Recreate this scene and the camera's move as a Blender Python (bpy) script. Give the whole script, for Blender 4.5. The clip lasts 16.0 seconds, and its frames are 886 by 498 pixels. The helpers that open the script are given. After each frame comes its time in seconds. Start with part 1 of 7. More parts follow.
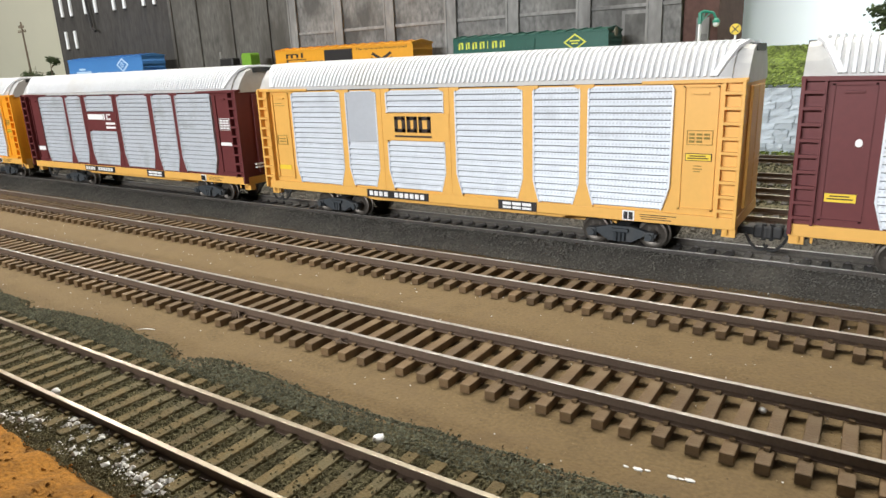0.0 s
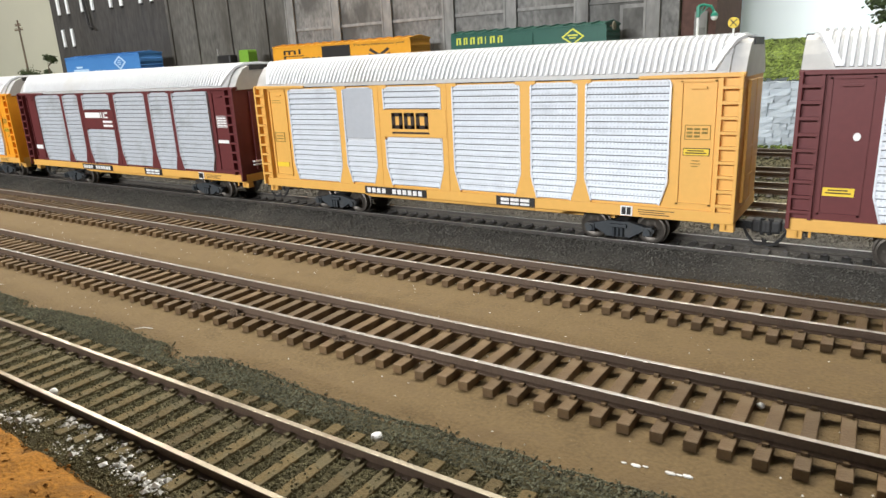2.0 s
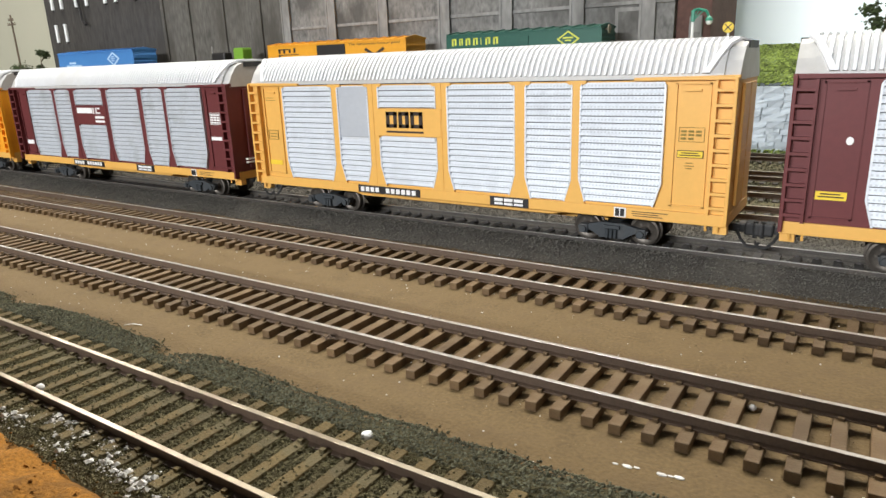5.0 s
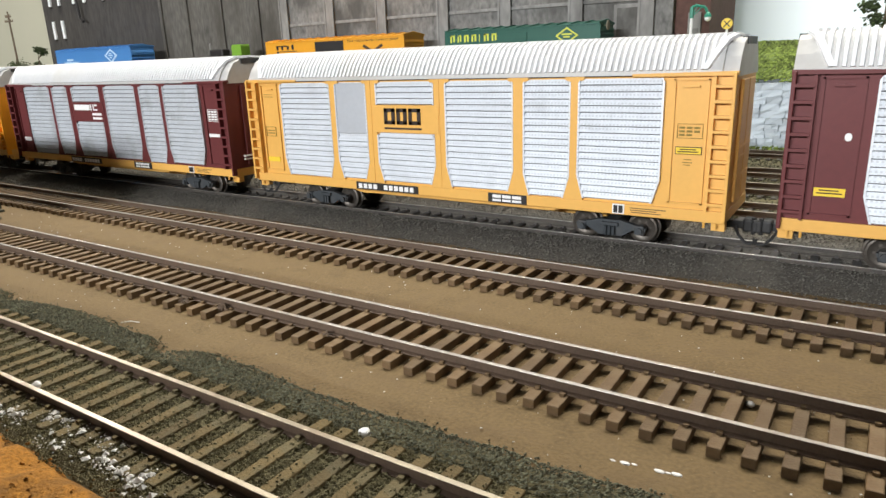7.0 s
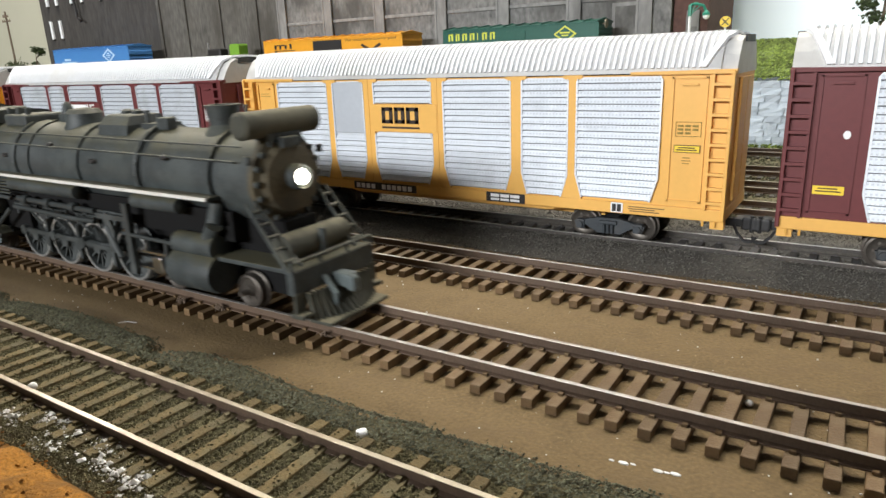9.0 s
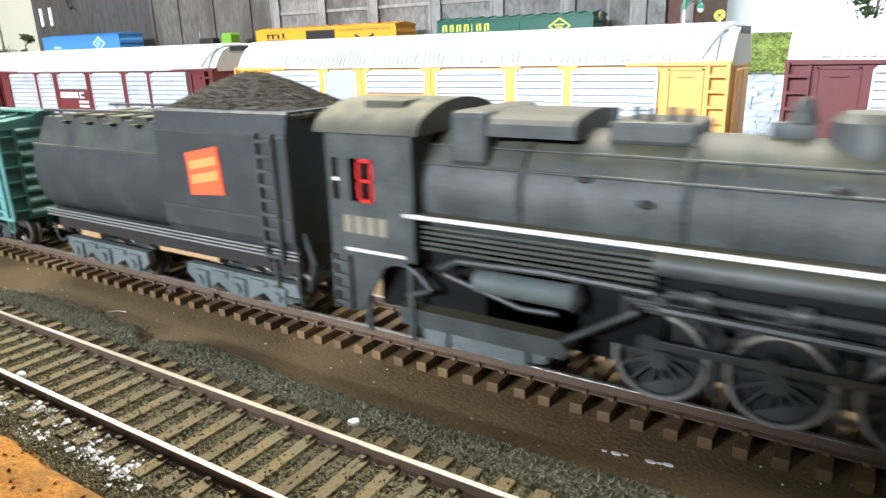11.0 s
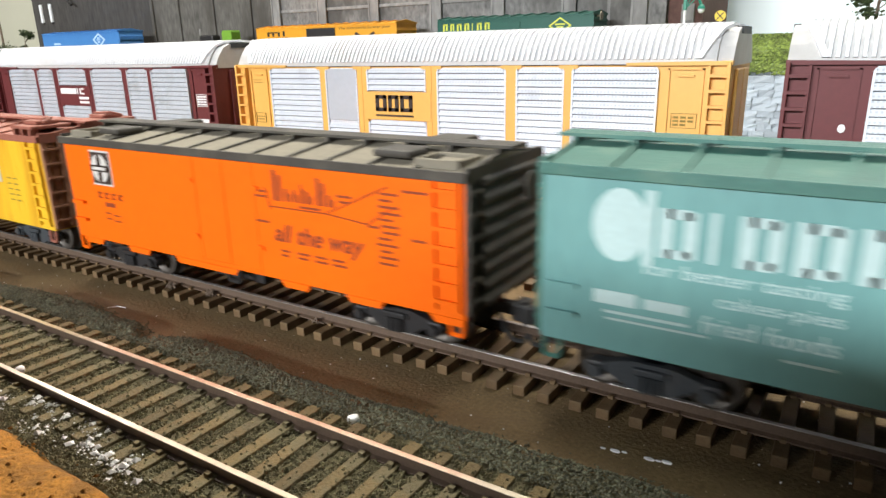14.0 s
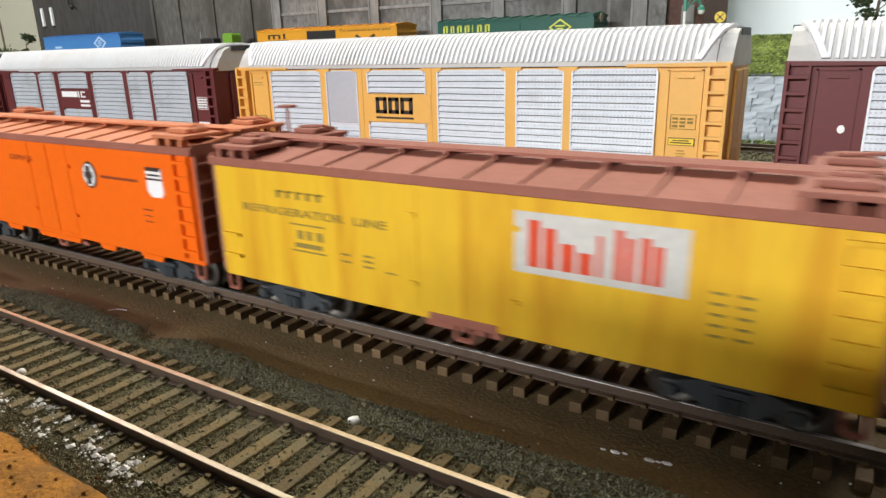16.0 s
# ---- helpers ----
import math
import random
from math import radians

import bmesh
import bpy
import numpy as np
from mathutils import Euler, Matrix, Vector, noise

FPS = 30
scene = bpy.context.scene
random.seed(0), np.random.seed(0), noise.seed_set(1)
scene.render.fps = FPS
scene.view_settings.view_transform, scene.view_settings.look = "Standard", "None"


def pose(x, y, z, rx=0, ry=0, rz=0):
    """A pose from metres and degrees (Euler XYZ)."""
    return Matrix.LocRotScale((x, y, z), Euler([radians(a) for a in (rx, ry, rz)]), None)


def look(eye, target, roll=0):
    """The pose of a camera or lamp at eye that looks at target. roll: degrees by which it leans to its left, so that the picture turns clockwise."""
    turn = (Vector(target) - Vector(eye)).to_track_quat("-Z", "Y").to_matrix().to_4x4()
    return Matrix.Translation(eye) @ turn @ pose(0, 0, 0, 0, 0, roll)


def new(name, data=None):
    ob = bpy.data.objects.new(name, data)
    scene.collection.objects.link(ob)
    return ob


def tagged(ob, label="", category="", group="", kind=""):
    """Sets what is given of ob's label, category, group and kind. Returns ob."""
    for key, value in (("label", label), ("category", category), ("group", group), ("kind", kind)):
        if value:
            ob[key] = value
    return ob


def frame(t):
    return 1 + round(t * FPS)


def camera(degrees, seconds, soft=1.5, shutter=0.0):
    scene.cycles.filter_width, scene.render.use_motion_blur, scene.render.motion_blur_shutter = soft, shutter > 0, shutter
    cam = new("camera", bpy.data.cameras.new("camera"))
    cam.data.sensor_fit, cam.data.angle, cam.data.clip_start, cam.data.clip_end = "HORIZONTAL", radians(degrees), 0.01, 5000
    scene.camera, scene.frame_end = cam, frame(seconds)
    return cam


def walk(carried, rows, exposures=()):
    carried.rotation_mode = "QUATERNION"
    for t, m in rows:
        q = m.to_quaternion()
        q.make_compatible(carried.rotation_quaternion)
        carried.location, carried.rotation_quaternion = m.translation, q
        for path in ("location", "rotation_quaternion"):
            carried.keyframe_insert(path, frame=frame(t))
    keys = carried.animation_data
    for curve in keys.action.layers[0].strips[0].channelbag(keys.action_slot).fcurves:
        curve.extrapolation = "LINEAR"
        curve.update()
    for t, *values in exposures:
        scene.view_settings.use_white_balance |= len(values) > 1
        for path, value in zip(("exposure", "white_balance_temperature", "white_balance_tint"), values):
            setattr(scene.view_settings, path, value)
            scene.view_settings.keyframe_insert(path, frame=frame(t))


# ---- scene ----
cam = camera(68.1, 16.0, soft=1.5, shutter=0.50)
PATH = [
    (0, (0.00536, 0.05275, 0.06780), (-0.53266, 0.85178, -0.20071), -2.40),
    (0.5, (0.00526, 0.05248, 0.06760), (-0.53375, 0.85050, -0.20191), -2.30),
    (1, (0.00534, 0.05311, 0.06789), (-0.53358, 0.84950, -0.20657), -2.70),
    (1.5, (0.00524, 0.05314, 0.06778), (-0.53332, 0.84923, -0.20825), -2.50),
    (2, (0.00564, 0.05340, 0.06803), (-0.53136, 0.85090, -0.20697), -2.80),
    (2.5, (0.00547, 0.05315, 0.06768), (-0.53004, 0.85267, -0.20433), -2.40),
    (3, (0.00526, 0.05318, 0.06734), (-0.52819, 0.85510, -0.20163), -2.10),
    (3.5, (0.00520, 0.05337, 0.06716), (-0.52589, 0.85650, -0.20288), -1.90),
    (4, (0.00534, 0.05361, 0.06721), (-0.52245, 0.85879, -0.20318), -1.90),
    (6.5, (0.00536, 0.05414, 0.06717), (-0.52477, 0.85534, -0.21040), -2.10),
    (7, (0.00541, 0.05429, 0.06701), (-0.52114, 0.85786, -0.21051), -2.00),
    (7.5, (0.00559, 0.05424, 0.06736), (-0.52183, 0.85761, -0.20910), -2.30),
    (8, (0.00556, 0.05437, 0.06721), (-0.52249, 0.85695, -0.21032), -2.10),
    (8.2, (0.00554, 0.05456, 0.06721), (-0.52238, 0.85743, -0.20975), -2.30),
    (10.5, (0.00491, 0.05522, 0.06606), (-0.51099, 0.86256, -0.22038), -1.60),
    (11, (0.00482, 0.05537, 0.06612), (-0.50930, 0.86255, -0.22395), -1.60),
    (11.5, (0.00508, 0.05513, 0.06611), (-0.51079, 0.86143, -0.22332), -1.70),
    (12, (0.00498, 0.05507, 0.06610), (-0.51187, 0.85984, -0.22582), -1.70),
    (12.5, (0.00472, 0.05518, 0.06560), (-0.51282, 0.85874, -0.22842), -1.50),
    (13, (0.00456, 0.05493, 0.06566), (-0.51298, 0.85849, -0.22836), -1.30),
    (13.5, (0.00449, 0.05520, 0.06541), (-0.50955, 0.86227, -0.22511), -1.10),
    (14, (0.00471, 0.05499, 0.06572), (-0.50774, 0.86291, -0.22525), -1.20),
    (14.5, (0.00432, 0.05504, 0.06526), (-0.50847, 0.86249, -0.22640), -1.00),
    (15, (0.00424, 0.05524, 0.06520), (-0.50773, 0.86219, -0.22928), -0.80),
    (15.5, (0.00461, 0.05520, 0.06552), (-0.50682, 0.86359, -0.22594), -1.10),
    (16, (0.00503, 0.05494, 0.06579), (-0.50926, 0.86261, -0.22259), -1.40),
]
EXPOSURE = [(0, 0.20, 6500, 10), (8.0, 0.20, 6500, 10), (9.2, 0.24, 6450, 10), (10.3, 0.72, 6250, 10), (11.0, 1.08, 6000, 10), (11.6, 1.17, 5950, 10), (12.5, 1.05, 5950, 10), (13.3, 0.66, 6200, 10), (14.0, 0.45, 6400, 10), (14.6, 0.30, 6500, 10), (15.5, 0.14, 6500, 10), (16, 0.04, 6500, 10)]
walk(cam, [(t, look(eye, target, roll)) for t, eye, target, roll in PATH], EXPOSURE)

# ---- light ----
world = bpy.data.worlds.new("room_air")
scene.world = world
world.use_nodes = True
world.node_tree.nodes["Background"].inputs[0].default_value = (0.9, 0.95, 1.0, 1)
world.node_tree.nodes["Background"].inputs[1].default_value = 0.25


def lamp(name, x, y, z, sx, sy, watts, color, aim):
    d = bpy.data.lights.new(name, "AREA")
    d.shape, d.size, d.size_y, d.energy, d.color = "RECTANGLE", sx, sy, watts, color
    ob = new(name, d)
    ob.matrix_world = look((x, y, z), aim)
    return tagged(ob, "unseen area light aimed at the layout", "ceiling light", kind="structure")


lamp("ceiling_tube_1", -0.45, 0.58, 1.00, 1.8, 0.16, 26.5, (1.0, 0.94, 0.82), (-0.30, 0.24, 0))
# Low unseen fill behind the aisle, added to brighten the car sides
lamp("front_fill_light", -0.45, -2.40, 0.82, 1.4, 0.16, 88.0, (0.96, 0.98, 1.0), (-0.25, 0.3, 0))
# Unseen lamp added at the far left to put glints on the rails
lamp("rail_glint_light", -1.45, 0.98, 0.80, 0.5, 0.12, 6.0, (1.0, 0.97, 0.92), (-0.2, 0.15, 0))

# ---- materials ----


def mat(name, color, rough=0.6, metal=0.0, var=0.15, dirt=(0.5, 0.0), bump=0.15, scale=900.0, dark=(0.05, 0.04, 0.03), streak=1.0, spec=0.4):
    """Paint or mineral: colour with fine grain, broad stains and a fine relief. dirt: threshold and amount."""
    m = bpy.data.materials.new(name)
    m.use_nodes = True
    t = m.node_tree
    b = t.nodes["Principled BSDF"]
    b.inputs["Roughness"].default_value, b.inputs["Metallic"].default_value = rough, metal
    b.inputs["Specular IOR Level"].default_value = spec
    co = t.nodes.new("ShaderNodeTexCoord")
    mp = t.nodes.new("ShaderNodeMapping")
    mp.inputs["Scale"].default_value = (1, 1, 1.0 / streak)
    t.links.new(co.outputs["Object"], mp.inputs[0])
    n1 = t.nodes.new("ShaderNodeTexNoise")
    n1.inputs["Scale"].default_value, n1.inputs["Detail"].default_value = scale, 6
    n2 = t.nodes.new("ShaderNodeTexNoise")
    n2.inputs["Scale"].default_value, n2.inputs["Detail"].default_value = scale / 11.0, 7
    for n in (n1, n2):
        t.links.new(mp.outputs[0], n.inputs["Vector"])
    val = t.nodes.new("ShaderNodeMath")
    val.operation = "ADD"
    t.links.new(n1.outputs[0], val.inputs[0])
    t.links.new(n2.outputs[0], val.inputs[1])
    rg = t.nodes.new("ShaderNodeMapRange")
    rg.inputs[1].default_value, rg.inputs[2].default_value = 0.6, 1.4
    rg.inputs[3].default_value, rg.inputs[4].default_value = 1 - var, 1 + var
    t.links.new(val.outputs[0], rg.inputs[0])
    mul = t.nodes.new("ShaderNodeVectorMath")
    mul.operation = "SCALE"
    mul.inputs[0].default_value = color[:3]
    t.links.new(rg.outputs[0], mul.inputs["Scale"])
    mr = t.nodes.new("ShaderNodeMapRange")
    mr.inputs[1].default_value, mr.inputs[2].default_value = dirt[0], dirt[0] + 0.16
    mr.inputs[4].default_value = dirt[1]
    t.links.new(n2.outputs[0], mr.inputs[0])
    mix = t.nodes.new("ShaderNodeMixRGB")
    mix.inputs[2].default_value = (*dark, 1)
    t.links.new(mr.outputs[0], mix.inputs[0])
    t.links.new(mul.outputs[0], mix.inputs[1])
    t.links.new(mix.outputs[0], b.inputs["Base Color"])
    bp = t.nodes.new("ShaderNodeBump")
    bp.inputs["Strength"].default_value, bp.inputs["Distance"].default_value = bump, 0.0006
    t.links.new(val.outputs[0], bp.inputs["Height"])
    t.links.new(bp.outputs[0], b.inputs["Normal"])
    return m


def vary(m, spread, island=False):
    """Each piece a little lighter or darker than the next."""
    t = m.node_tree
    b = t.nodes["Principled BSDF"]
    link = b.inputs["Base Color"].links[0]
    src = link.from_socket
    g = t.nodes.new("ShaderNodeNewGeometry" if island else "ShaderNodeObjectInfo")
    r = t.nodes.new("ShaderNodeMapRange")
    r.inputs[3].default_value, r.inputs[4].default_value = 1 - spread, 1 + spread
    t.links.new(g.outputs["Random Per Island" if island else "Random"], r.inputs[0])
    s = t.nodes.new("ShaderNodeVectorMath")
    s.operation = "SCALE"
    t.links.new(src, s.inputs[0])
    t.links.new(r.outputs[0], s.inputs["Scale"])
    t.links.new(s.outputs[0], b.inputs["Base Color"])
    return m


M = {}
M["board"] = mat("brown_painted_board", (0.153, 0.106, 0.051), 0.72, var=0.36, dirt=(0.49, 0.55), bump=0.5, scale=1150, dark=(0.110, 0.076, 0.040), spec=0.2)
M["tie"] = vary(mat("brown_plastic_tie", (0.117, 0.071, 0.031), 0.62, var=0.25, dirt=(0.5, 0.45), bump=0.3, scale=1800, dark=(0.155, 0.112, 0.062)), 0.22)
M["tie_grey"] = vary(mat("weathered_olive_tie", (0.124, 0.090, 0.037), 0.8, var=0.3, dirt=(0.48, 0.6), bump=0.5, scale=2200, dark=(0.085, 0.078, 0.045)), 0.22)
M["tie_black"] = vary(mat("black_tie", (0.060, 0.055, 0.052), 0.6, var=0.3, scale=1300), 0.3)
M["rail"] = mat("rusty_rail_side", (0.100, 0.066, 0.044), 0.55, 0.0, var=0.3, dirt=(0.5, 0.45), scale=1800, dark=(0.075, 0.050, 0.036))
M["rail_dark"] = mat("blackened_rail_side", (0.050, 0.043, 0.037), 0.6, 0.0, var=0.3, dirt=(0.5, 0.4), scale=1800, dark=(0.09, 0.07, 0.05))
M["head"] = mat("polished_rail_head", (0.56, 0.50, 0.39), 0.32, 0.85, var=0.12, dirt=(0.52, 0.45), bump=0.05, scale=700, dark=(0.25, 0.18, 0.13))
M["head_dull"] = mat("worn_rail_head", (0.42, 0.40, 0.37), 0.40, 0.7, var=0.2, dirt=(0.5, 0.5), bump=0.05, scale=700, dark=(0.20, 0.15, 0.11))
M["black_ballast"] = vary(mat("black_grit", (0.118, 0.110, 0.095), 0.85, var=0.4, scale=1500), 0.45, True)
M["black_bed"] = mat("black_bed", (0.100, 0.092, 0.078), 0.9, var=0.4, bump=0.8, scale=1100)
M["green_grit"] = vary(mat("grey_green_grit", (0.112, 0.112, 0.074), 0.9, var=0.35, scale=1500), 0.38, True)
M["green_bed"] = mat("grey_green_bed", (0.100, 0.088, 0.045), 0.9, var=0.4, bump=0.8, scale=1100)
M["olive_grit"] = vary(mat("olive_grit", (0.140, 0.124, 0.066), 0.9, var=0.35, scale=1500), 0.35, True)
M["board_grit"] = vary(mat("sandy_crumbs", (0.20, 0.150, 0.085), 0.85, var=0.3, scale=1500), 0.6, True)
M["white_grit"] = vary(mat("white_crumbs", (0.72, 0.72, 0.72), 0.85, var=0.1, scale=900), 0.2, True)
M["dirt"] = mat("orange_dirt", (0.34, 0.150, 0.022), 0.95, var=0.55, dirt=(0.46, 0.75), bump=1.0, scale=1500, dark=(0.12, 0.060, 0.016))
M["grass"] = vary(mat("scatter_grass", (0.13, 0.175, 0.035), 0.9, var=0.4, scale=500), 0.6, True)
M["soil"] = mat("grassy_soil", (0.10, 0.14, 0.035), 0.95, var=0.5, bump=0.8, scale=500)
M["stone"] = vary(mat("grey_blue_cast_stone", (0.56, 0.63, 0.68), 0.85, var=0.2, dirt=(0.54, 0.4), bump=0.6, scale=600, dark=(0.33, 0.37, 0.4)), 0.16)
M["mortar"] = mat("dark_joint", (0.34, 0.38, 0.41), 0.9, var=0.2, scale=600)
M["concrete"] = mat("sooty_concrete", (0.20, 0.195, 0.185), 0.8, var=0.65, dirt=(0.46, 0.85), bump=0.5, scale=270, dark=(0.055, 0.053, 0.048), streak=1.8)
M["soot_concrete"] = mat("blackened_concrete", (0.105, 0.099, 0.088), 0.75, var=0.6, dirt=(0.45, 0.8), bump=0.4, scale=300, dark=(0.045, 0.040, 0.033), streak=3.5)
M["pilaster"] = mat("pale_concrete", (0.24, 0.235, 0.225), 0.85, var=0.4, dirt=(0.5, 0.6), bump=0.4, scale=220, dark=(0.05, 0.048, 0.046), streak=3.0)
M["soot_brick"] = mat("sooty_brick", (0.05, 0.046, 0.042), 0.85, var=0.5, dirt=(0.5, 0.6), bump=0.5, scale=300, dark=(0.02, 0.019, 0.018), streak=4.0)
M["red_brick"] = mat("brown_brick", (0.10, 0.052, 0.042), 0.85, var=0.3, bump=0.4, scale=300)
M["sky"] = mat("glowing_sky_board", (0.90, 0.95, 0.97), 0.9, var=0.03, scale=12, bump=0.02)
# Painted board given a faint emission to brighten it; it is no lamp
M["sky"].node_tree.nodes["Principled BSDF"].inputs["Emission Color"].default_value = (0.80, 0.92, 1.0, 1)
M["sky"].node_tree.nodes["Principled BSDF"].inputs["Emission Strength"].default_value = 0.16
M["cream"] = mat("cream_backdrop", (0.50, 0.48, 0.38), 0.9, var=0.05, scale=12, bump=0.02)
M["room"] = mat("room_wall_paint", (0.085, 0.08, 0.075), 0.9, var=0.05, scale=10, bump=0.02)
M["yellow"] = mat("warm_yellow_paint", (0.72, 0.40, 0.095), 0.45, var=0.05, dirt=(0.6, 0.25), bump=0.05, scale=500, dark=(0.42, 0.22, 0.06))
M["amber"] = mat("amber_paint", (0.80, 0.33, 0.02), 0.45, var=0.05, bump=0.05, scale=500)
M["maroon"] = mat("maroon_paint", (0.118, 0.022, 0.023), 0.55, var=0.12, dirt=(0.58, 0.3), bump=0.06, scale=500, dark=(0.08, 0.03, 0.025))
M["silver"] = mat("silver_screen_paint", (0.69, 0.73, 0.78), 0.42, 0.2, var=0.12, dirt=(0.54, 0.4), bump=0.1, scale=900, dark=(0.38, 0.40, 0.43))
M["silver_old"] = mat("dull_silver_screen_paint", (0.52, 0.55, 0.585), 0.5, 0.2, var=0.12, dirt=(0.52, 0.5), bump=0.1, scale=900, dark=(0.27, 0.28, 0.27))
M["door_grey"] = mat("smooth_grey_plate", (0.45, 0.48, 0.52), 0.4, 0.15, var=0.05, scale=600, bump=0.03)
M["roof_white"] = mat("white_metal_roof", (0.75, 0.77, 0.80), 0.45, 0.05, var=0.06, dirt=(0.55, 0.35), bump=0.06, scale=500, dark=(0.60, 0.58, 0.53))
M["dim_white"] = mat("faded_pale_lettering", (0.40, 0.54, 0.53), 0.6, var=0.1, bump=0.02)
M["faint_white"] = mat("rubbed_pale_lettering", (0.27, 0.45, 0.435), 0.6, var=0.2, bump=0.02)
# Stained, and darker than the ribs: shade between them put into the colour
M["roof_pan"] = mat("rib_gap_shade_metal", (0.50, 0.50, 0.49), 0.5, 0.1, var=0.1, dirt=(0.52, 0.4), bump=0.06, scale=500, dark=(0.36, 0.34, 0.31))
M["white"] = mat("white_lettering", (0.80, 0.80, 0.79), 0.6, var=0.05, bump=0.02)
M["aged_white"] = mat("aged_white_paint", (0.56, 0.55, 0.51), 0.65, var=0.15, dirt=(0.52, 0.4), scale=700, dark=(0.36, 0.34, 0.29))
M["black"] = mat("black_paint", (0.018, 0.017, 0.017), 0.5, var=0.2, bump=0.05)
M["ink"] = mat("brown_black_lettering", (0.035, 0.022, 0.015), 0.6, var=0.2, bump=0.02)
M["faded_ink"] = mat("faded_olive_lettering", (0.26, 0.19, 0.04), 0.7, var=0.3, bump=0.02)
M["red_ink"] = mat("dark_red_lettering", (0.22, 0.035, 0.008), 0.6, var=0.2, bump=0.02)
M["red"] = mat("red_lettering", (0.62, 0.06, 0.015), 0.6, var=0.15, bump=0.02)
M["sticker"] = mat("yellow_decal", (0.78, 0.55, 0.04), 0.5, var=0.05, bump=0.02)
M["truck"] = mat("blue_grey_truck_plastic", (0.032, 0.038, 0.043), 0.6, var=0.3, dirt=(0.55, 0.4), scale=1200, dark=(0.09, 0.075, 0.06))
M["wheel"] = mat("dull_steel_wheel", (0.10, 0.088, 0.075), 0.45, 0.6, var=0.3, dirt=(0.5, 0.5), scale=1200, dark=(0.05, 0.035, 0.03))
M["tread"] = mat("bright_steel_tread", (0.6, 0.58, 0.55), 0.25, 1.0, var=0.1, scale=900, bump=0.03)
M["coupler"] = mat("black_coupler", (0.02, 0.02, 0.02), 0.55, var=0.3)
# Near-black for hollows: their shade is put into the colour
M["shadow"] = mat("painted_hollow_shade", (0.01, 0.01, 0.01), 0.9, var=0.1, spec=0.08)
M["tyre"] = mat("worn_steel_tyre", (0.42, 0.42, 0.40), 0.36, 0.6, var=0.2, dirt=(0.5, 0.5), scale=900, bump=0.05, dark=(0.10, 0.10, 0.095))
M["teal"] = mat("sea_green_paint", (0.128, 0.290, 0.280), 0.45, var=0.12, dirt=(0.50, 0.5), bump=0.08, scale=1100, dark=(0.15, 0.33, 0.31), streak=4)
M["teal_roof"] = mat("dark_sea_green_paint", (0.048, 0.145, 0.118), 0.5, var=0.2, dirt=(0.52, 0.45), scale=1200, dark=(0.12, 0.20, 0.15))
M["orange"] = mat("bright_orange_paint", (0.82, 0.128, 0.001), 0.5, spec=0.2, var=0.06, dirt=(0.62, 0.2), bump=0.04, scale=450, dark=(0.70, 0.11, 0.008))
M["orange_red"] = mat("orange_paint", (0.80, 0.130, 0.003), 0.5, spec=0.25, var=0.05, dirt=(0.6, 0.2), bump=0.05, scale=450, dark=(0.55, 0.08, 0.01))
M["swift"] = mat("streaked_yellow_paint", (0.74, 0.45, 0.025), 0.5, spec=0.25, var=0.14, dirt=(0.47, 0.8), bump=0.06, scale=1500, dark=(0.56, 0.27, 0.012), streak=9)
M["roof_red"] = mat("oxide_red_paint", (0.28, 0.098, 0.065), 0.6, var=0.15, dirt=(0.55, 0.4), scale=500, dark=(0.34, 0.14, 0.10))
M["end_tan"] = mat("faded_red_end_planks", (0.34, 0.165, 0.095), 0.65, var=0.25, dirt=(0.48, 0.6), scale=1200, dark=(0.24, 0.085, 0.05), streak=3)
M["roof_salmon"] = mat("salmon_roof_paint", (0.50, 0.17, 0.075), 0.6, var=0.12, dirt=(0.55, 0.4), scale=500, dark=(0.28, 0.08, 0.04))
M["roof_dusty"] = mat("dusty_black_roof", (0.20, 0.18, 0.135), 0.8, var=0.2, dirt=(0.52, 0.5), scale=450, dark=(0.10, 0.09, 0.07))
M["roof_black"] = mat("worn_black_paint", (0.05, 0.045, 0.036), 0.6, var=0.3, dirt=(0.52, 0.5), scale=600, dark=(0.11, 0.10, 0.07))
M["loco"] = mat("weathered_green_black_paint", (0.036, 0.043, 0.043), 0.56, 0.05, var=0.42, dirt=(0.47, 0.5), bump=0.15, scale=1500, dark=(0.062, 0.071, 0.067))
M["tank"] = mat("blue_black_tank_paint", (0.026, 0.031, 0.034), 0.55, 0.0, var=0.3, dirt=(0.52, 0.5), bump=0.08, scale=1300, dark=(0.045, 0.050, 0.050))
M["loco_wheel"] = mat("weathered_wheel_paint", (0.036, 0.041, 0.040), 0.5, 0.1, var=0.25, dirt=(0.5, 0.5), bump=0.1, scale=700, dark=(0.10, 0.11, 0.11))
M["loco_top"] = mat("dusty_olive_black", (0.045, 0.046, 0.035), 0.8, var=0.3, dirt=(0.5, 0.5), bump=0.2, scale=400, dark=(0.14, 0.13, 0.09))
M["soft_grey"] = mat("chalky_grey_running_gear", (0.088, 0.108, 0.108), 0.6, var=0.25, dirt=(0.5, 0.5), scale=700, dark=(0.125, 0.14, 0.14))
M["coal"] = vary(mat("dusty_coal", (0.085, 0.076, 0.056), 0.85, var=0.5, bump=0.6, scale=900), 0.5, True)
M["smoke_brown"] = mat("brown_dusted_black_paint", (0.075, 0.062, 0.036), 0.75, var=0.4, dirt=(0.48, 0.6), bump=0.2, scale=1400, dark=(0.035, 0.034, 0.028))
M["pipe_grey"] = mat("pale_grey_pipe", (0.20, 0.205, 0.20), 0.5, var=0.25, scale=900)
M["emblem"] = mat("orange_red_decal", (0.85, 0.10, 0.035), 0.5, var=0.04, bump=0.02)
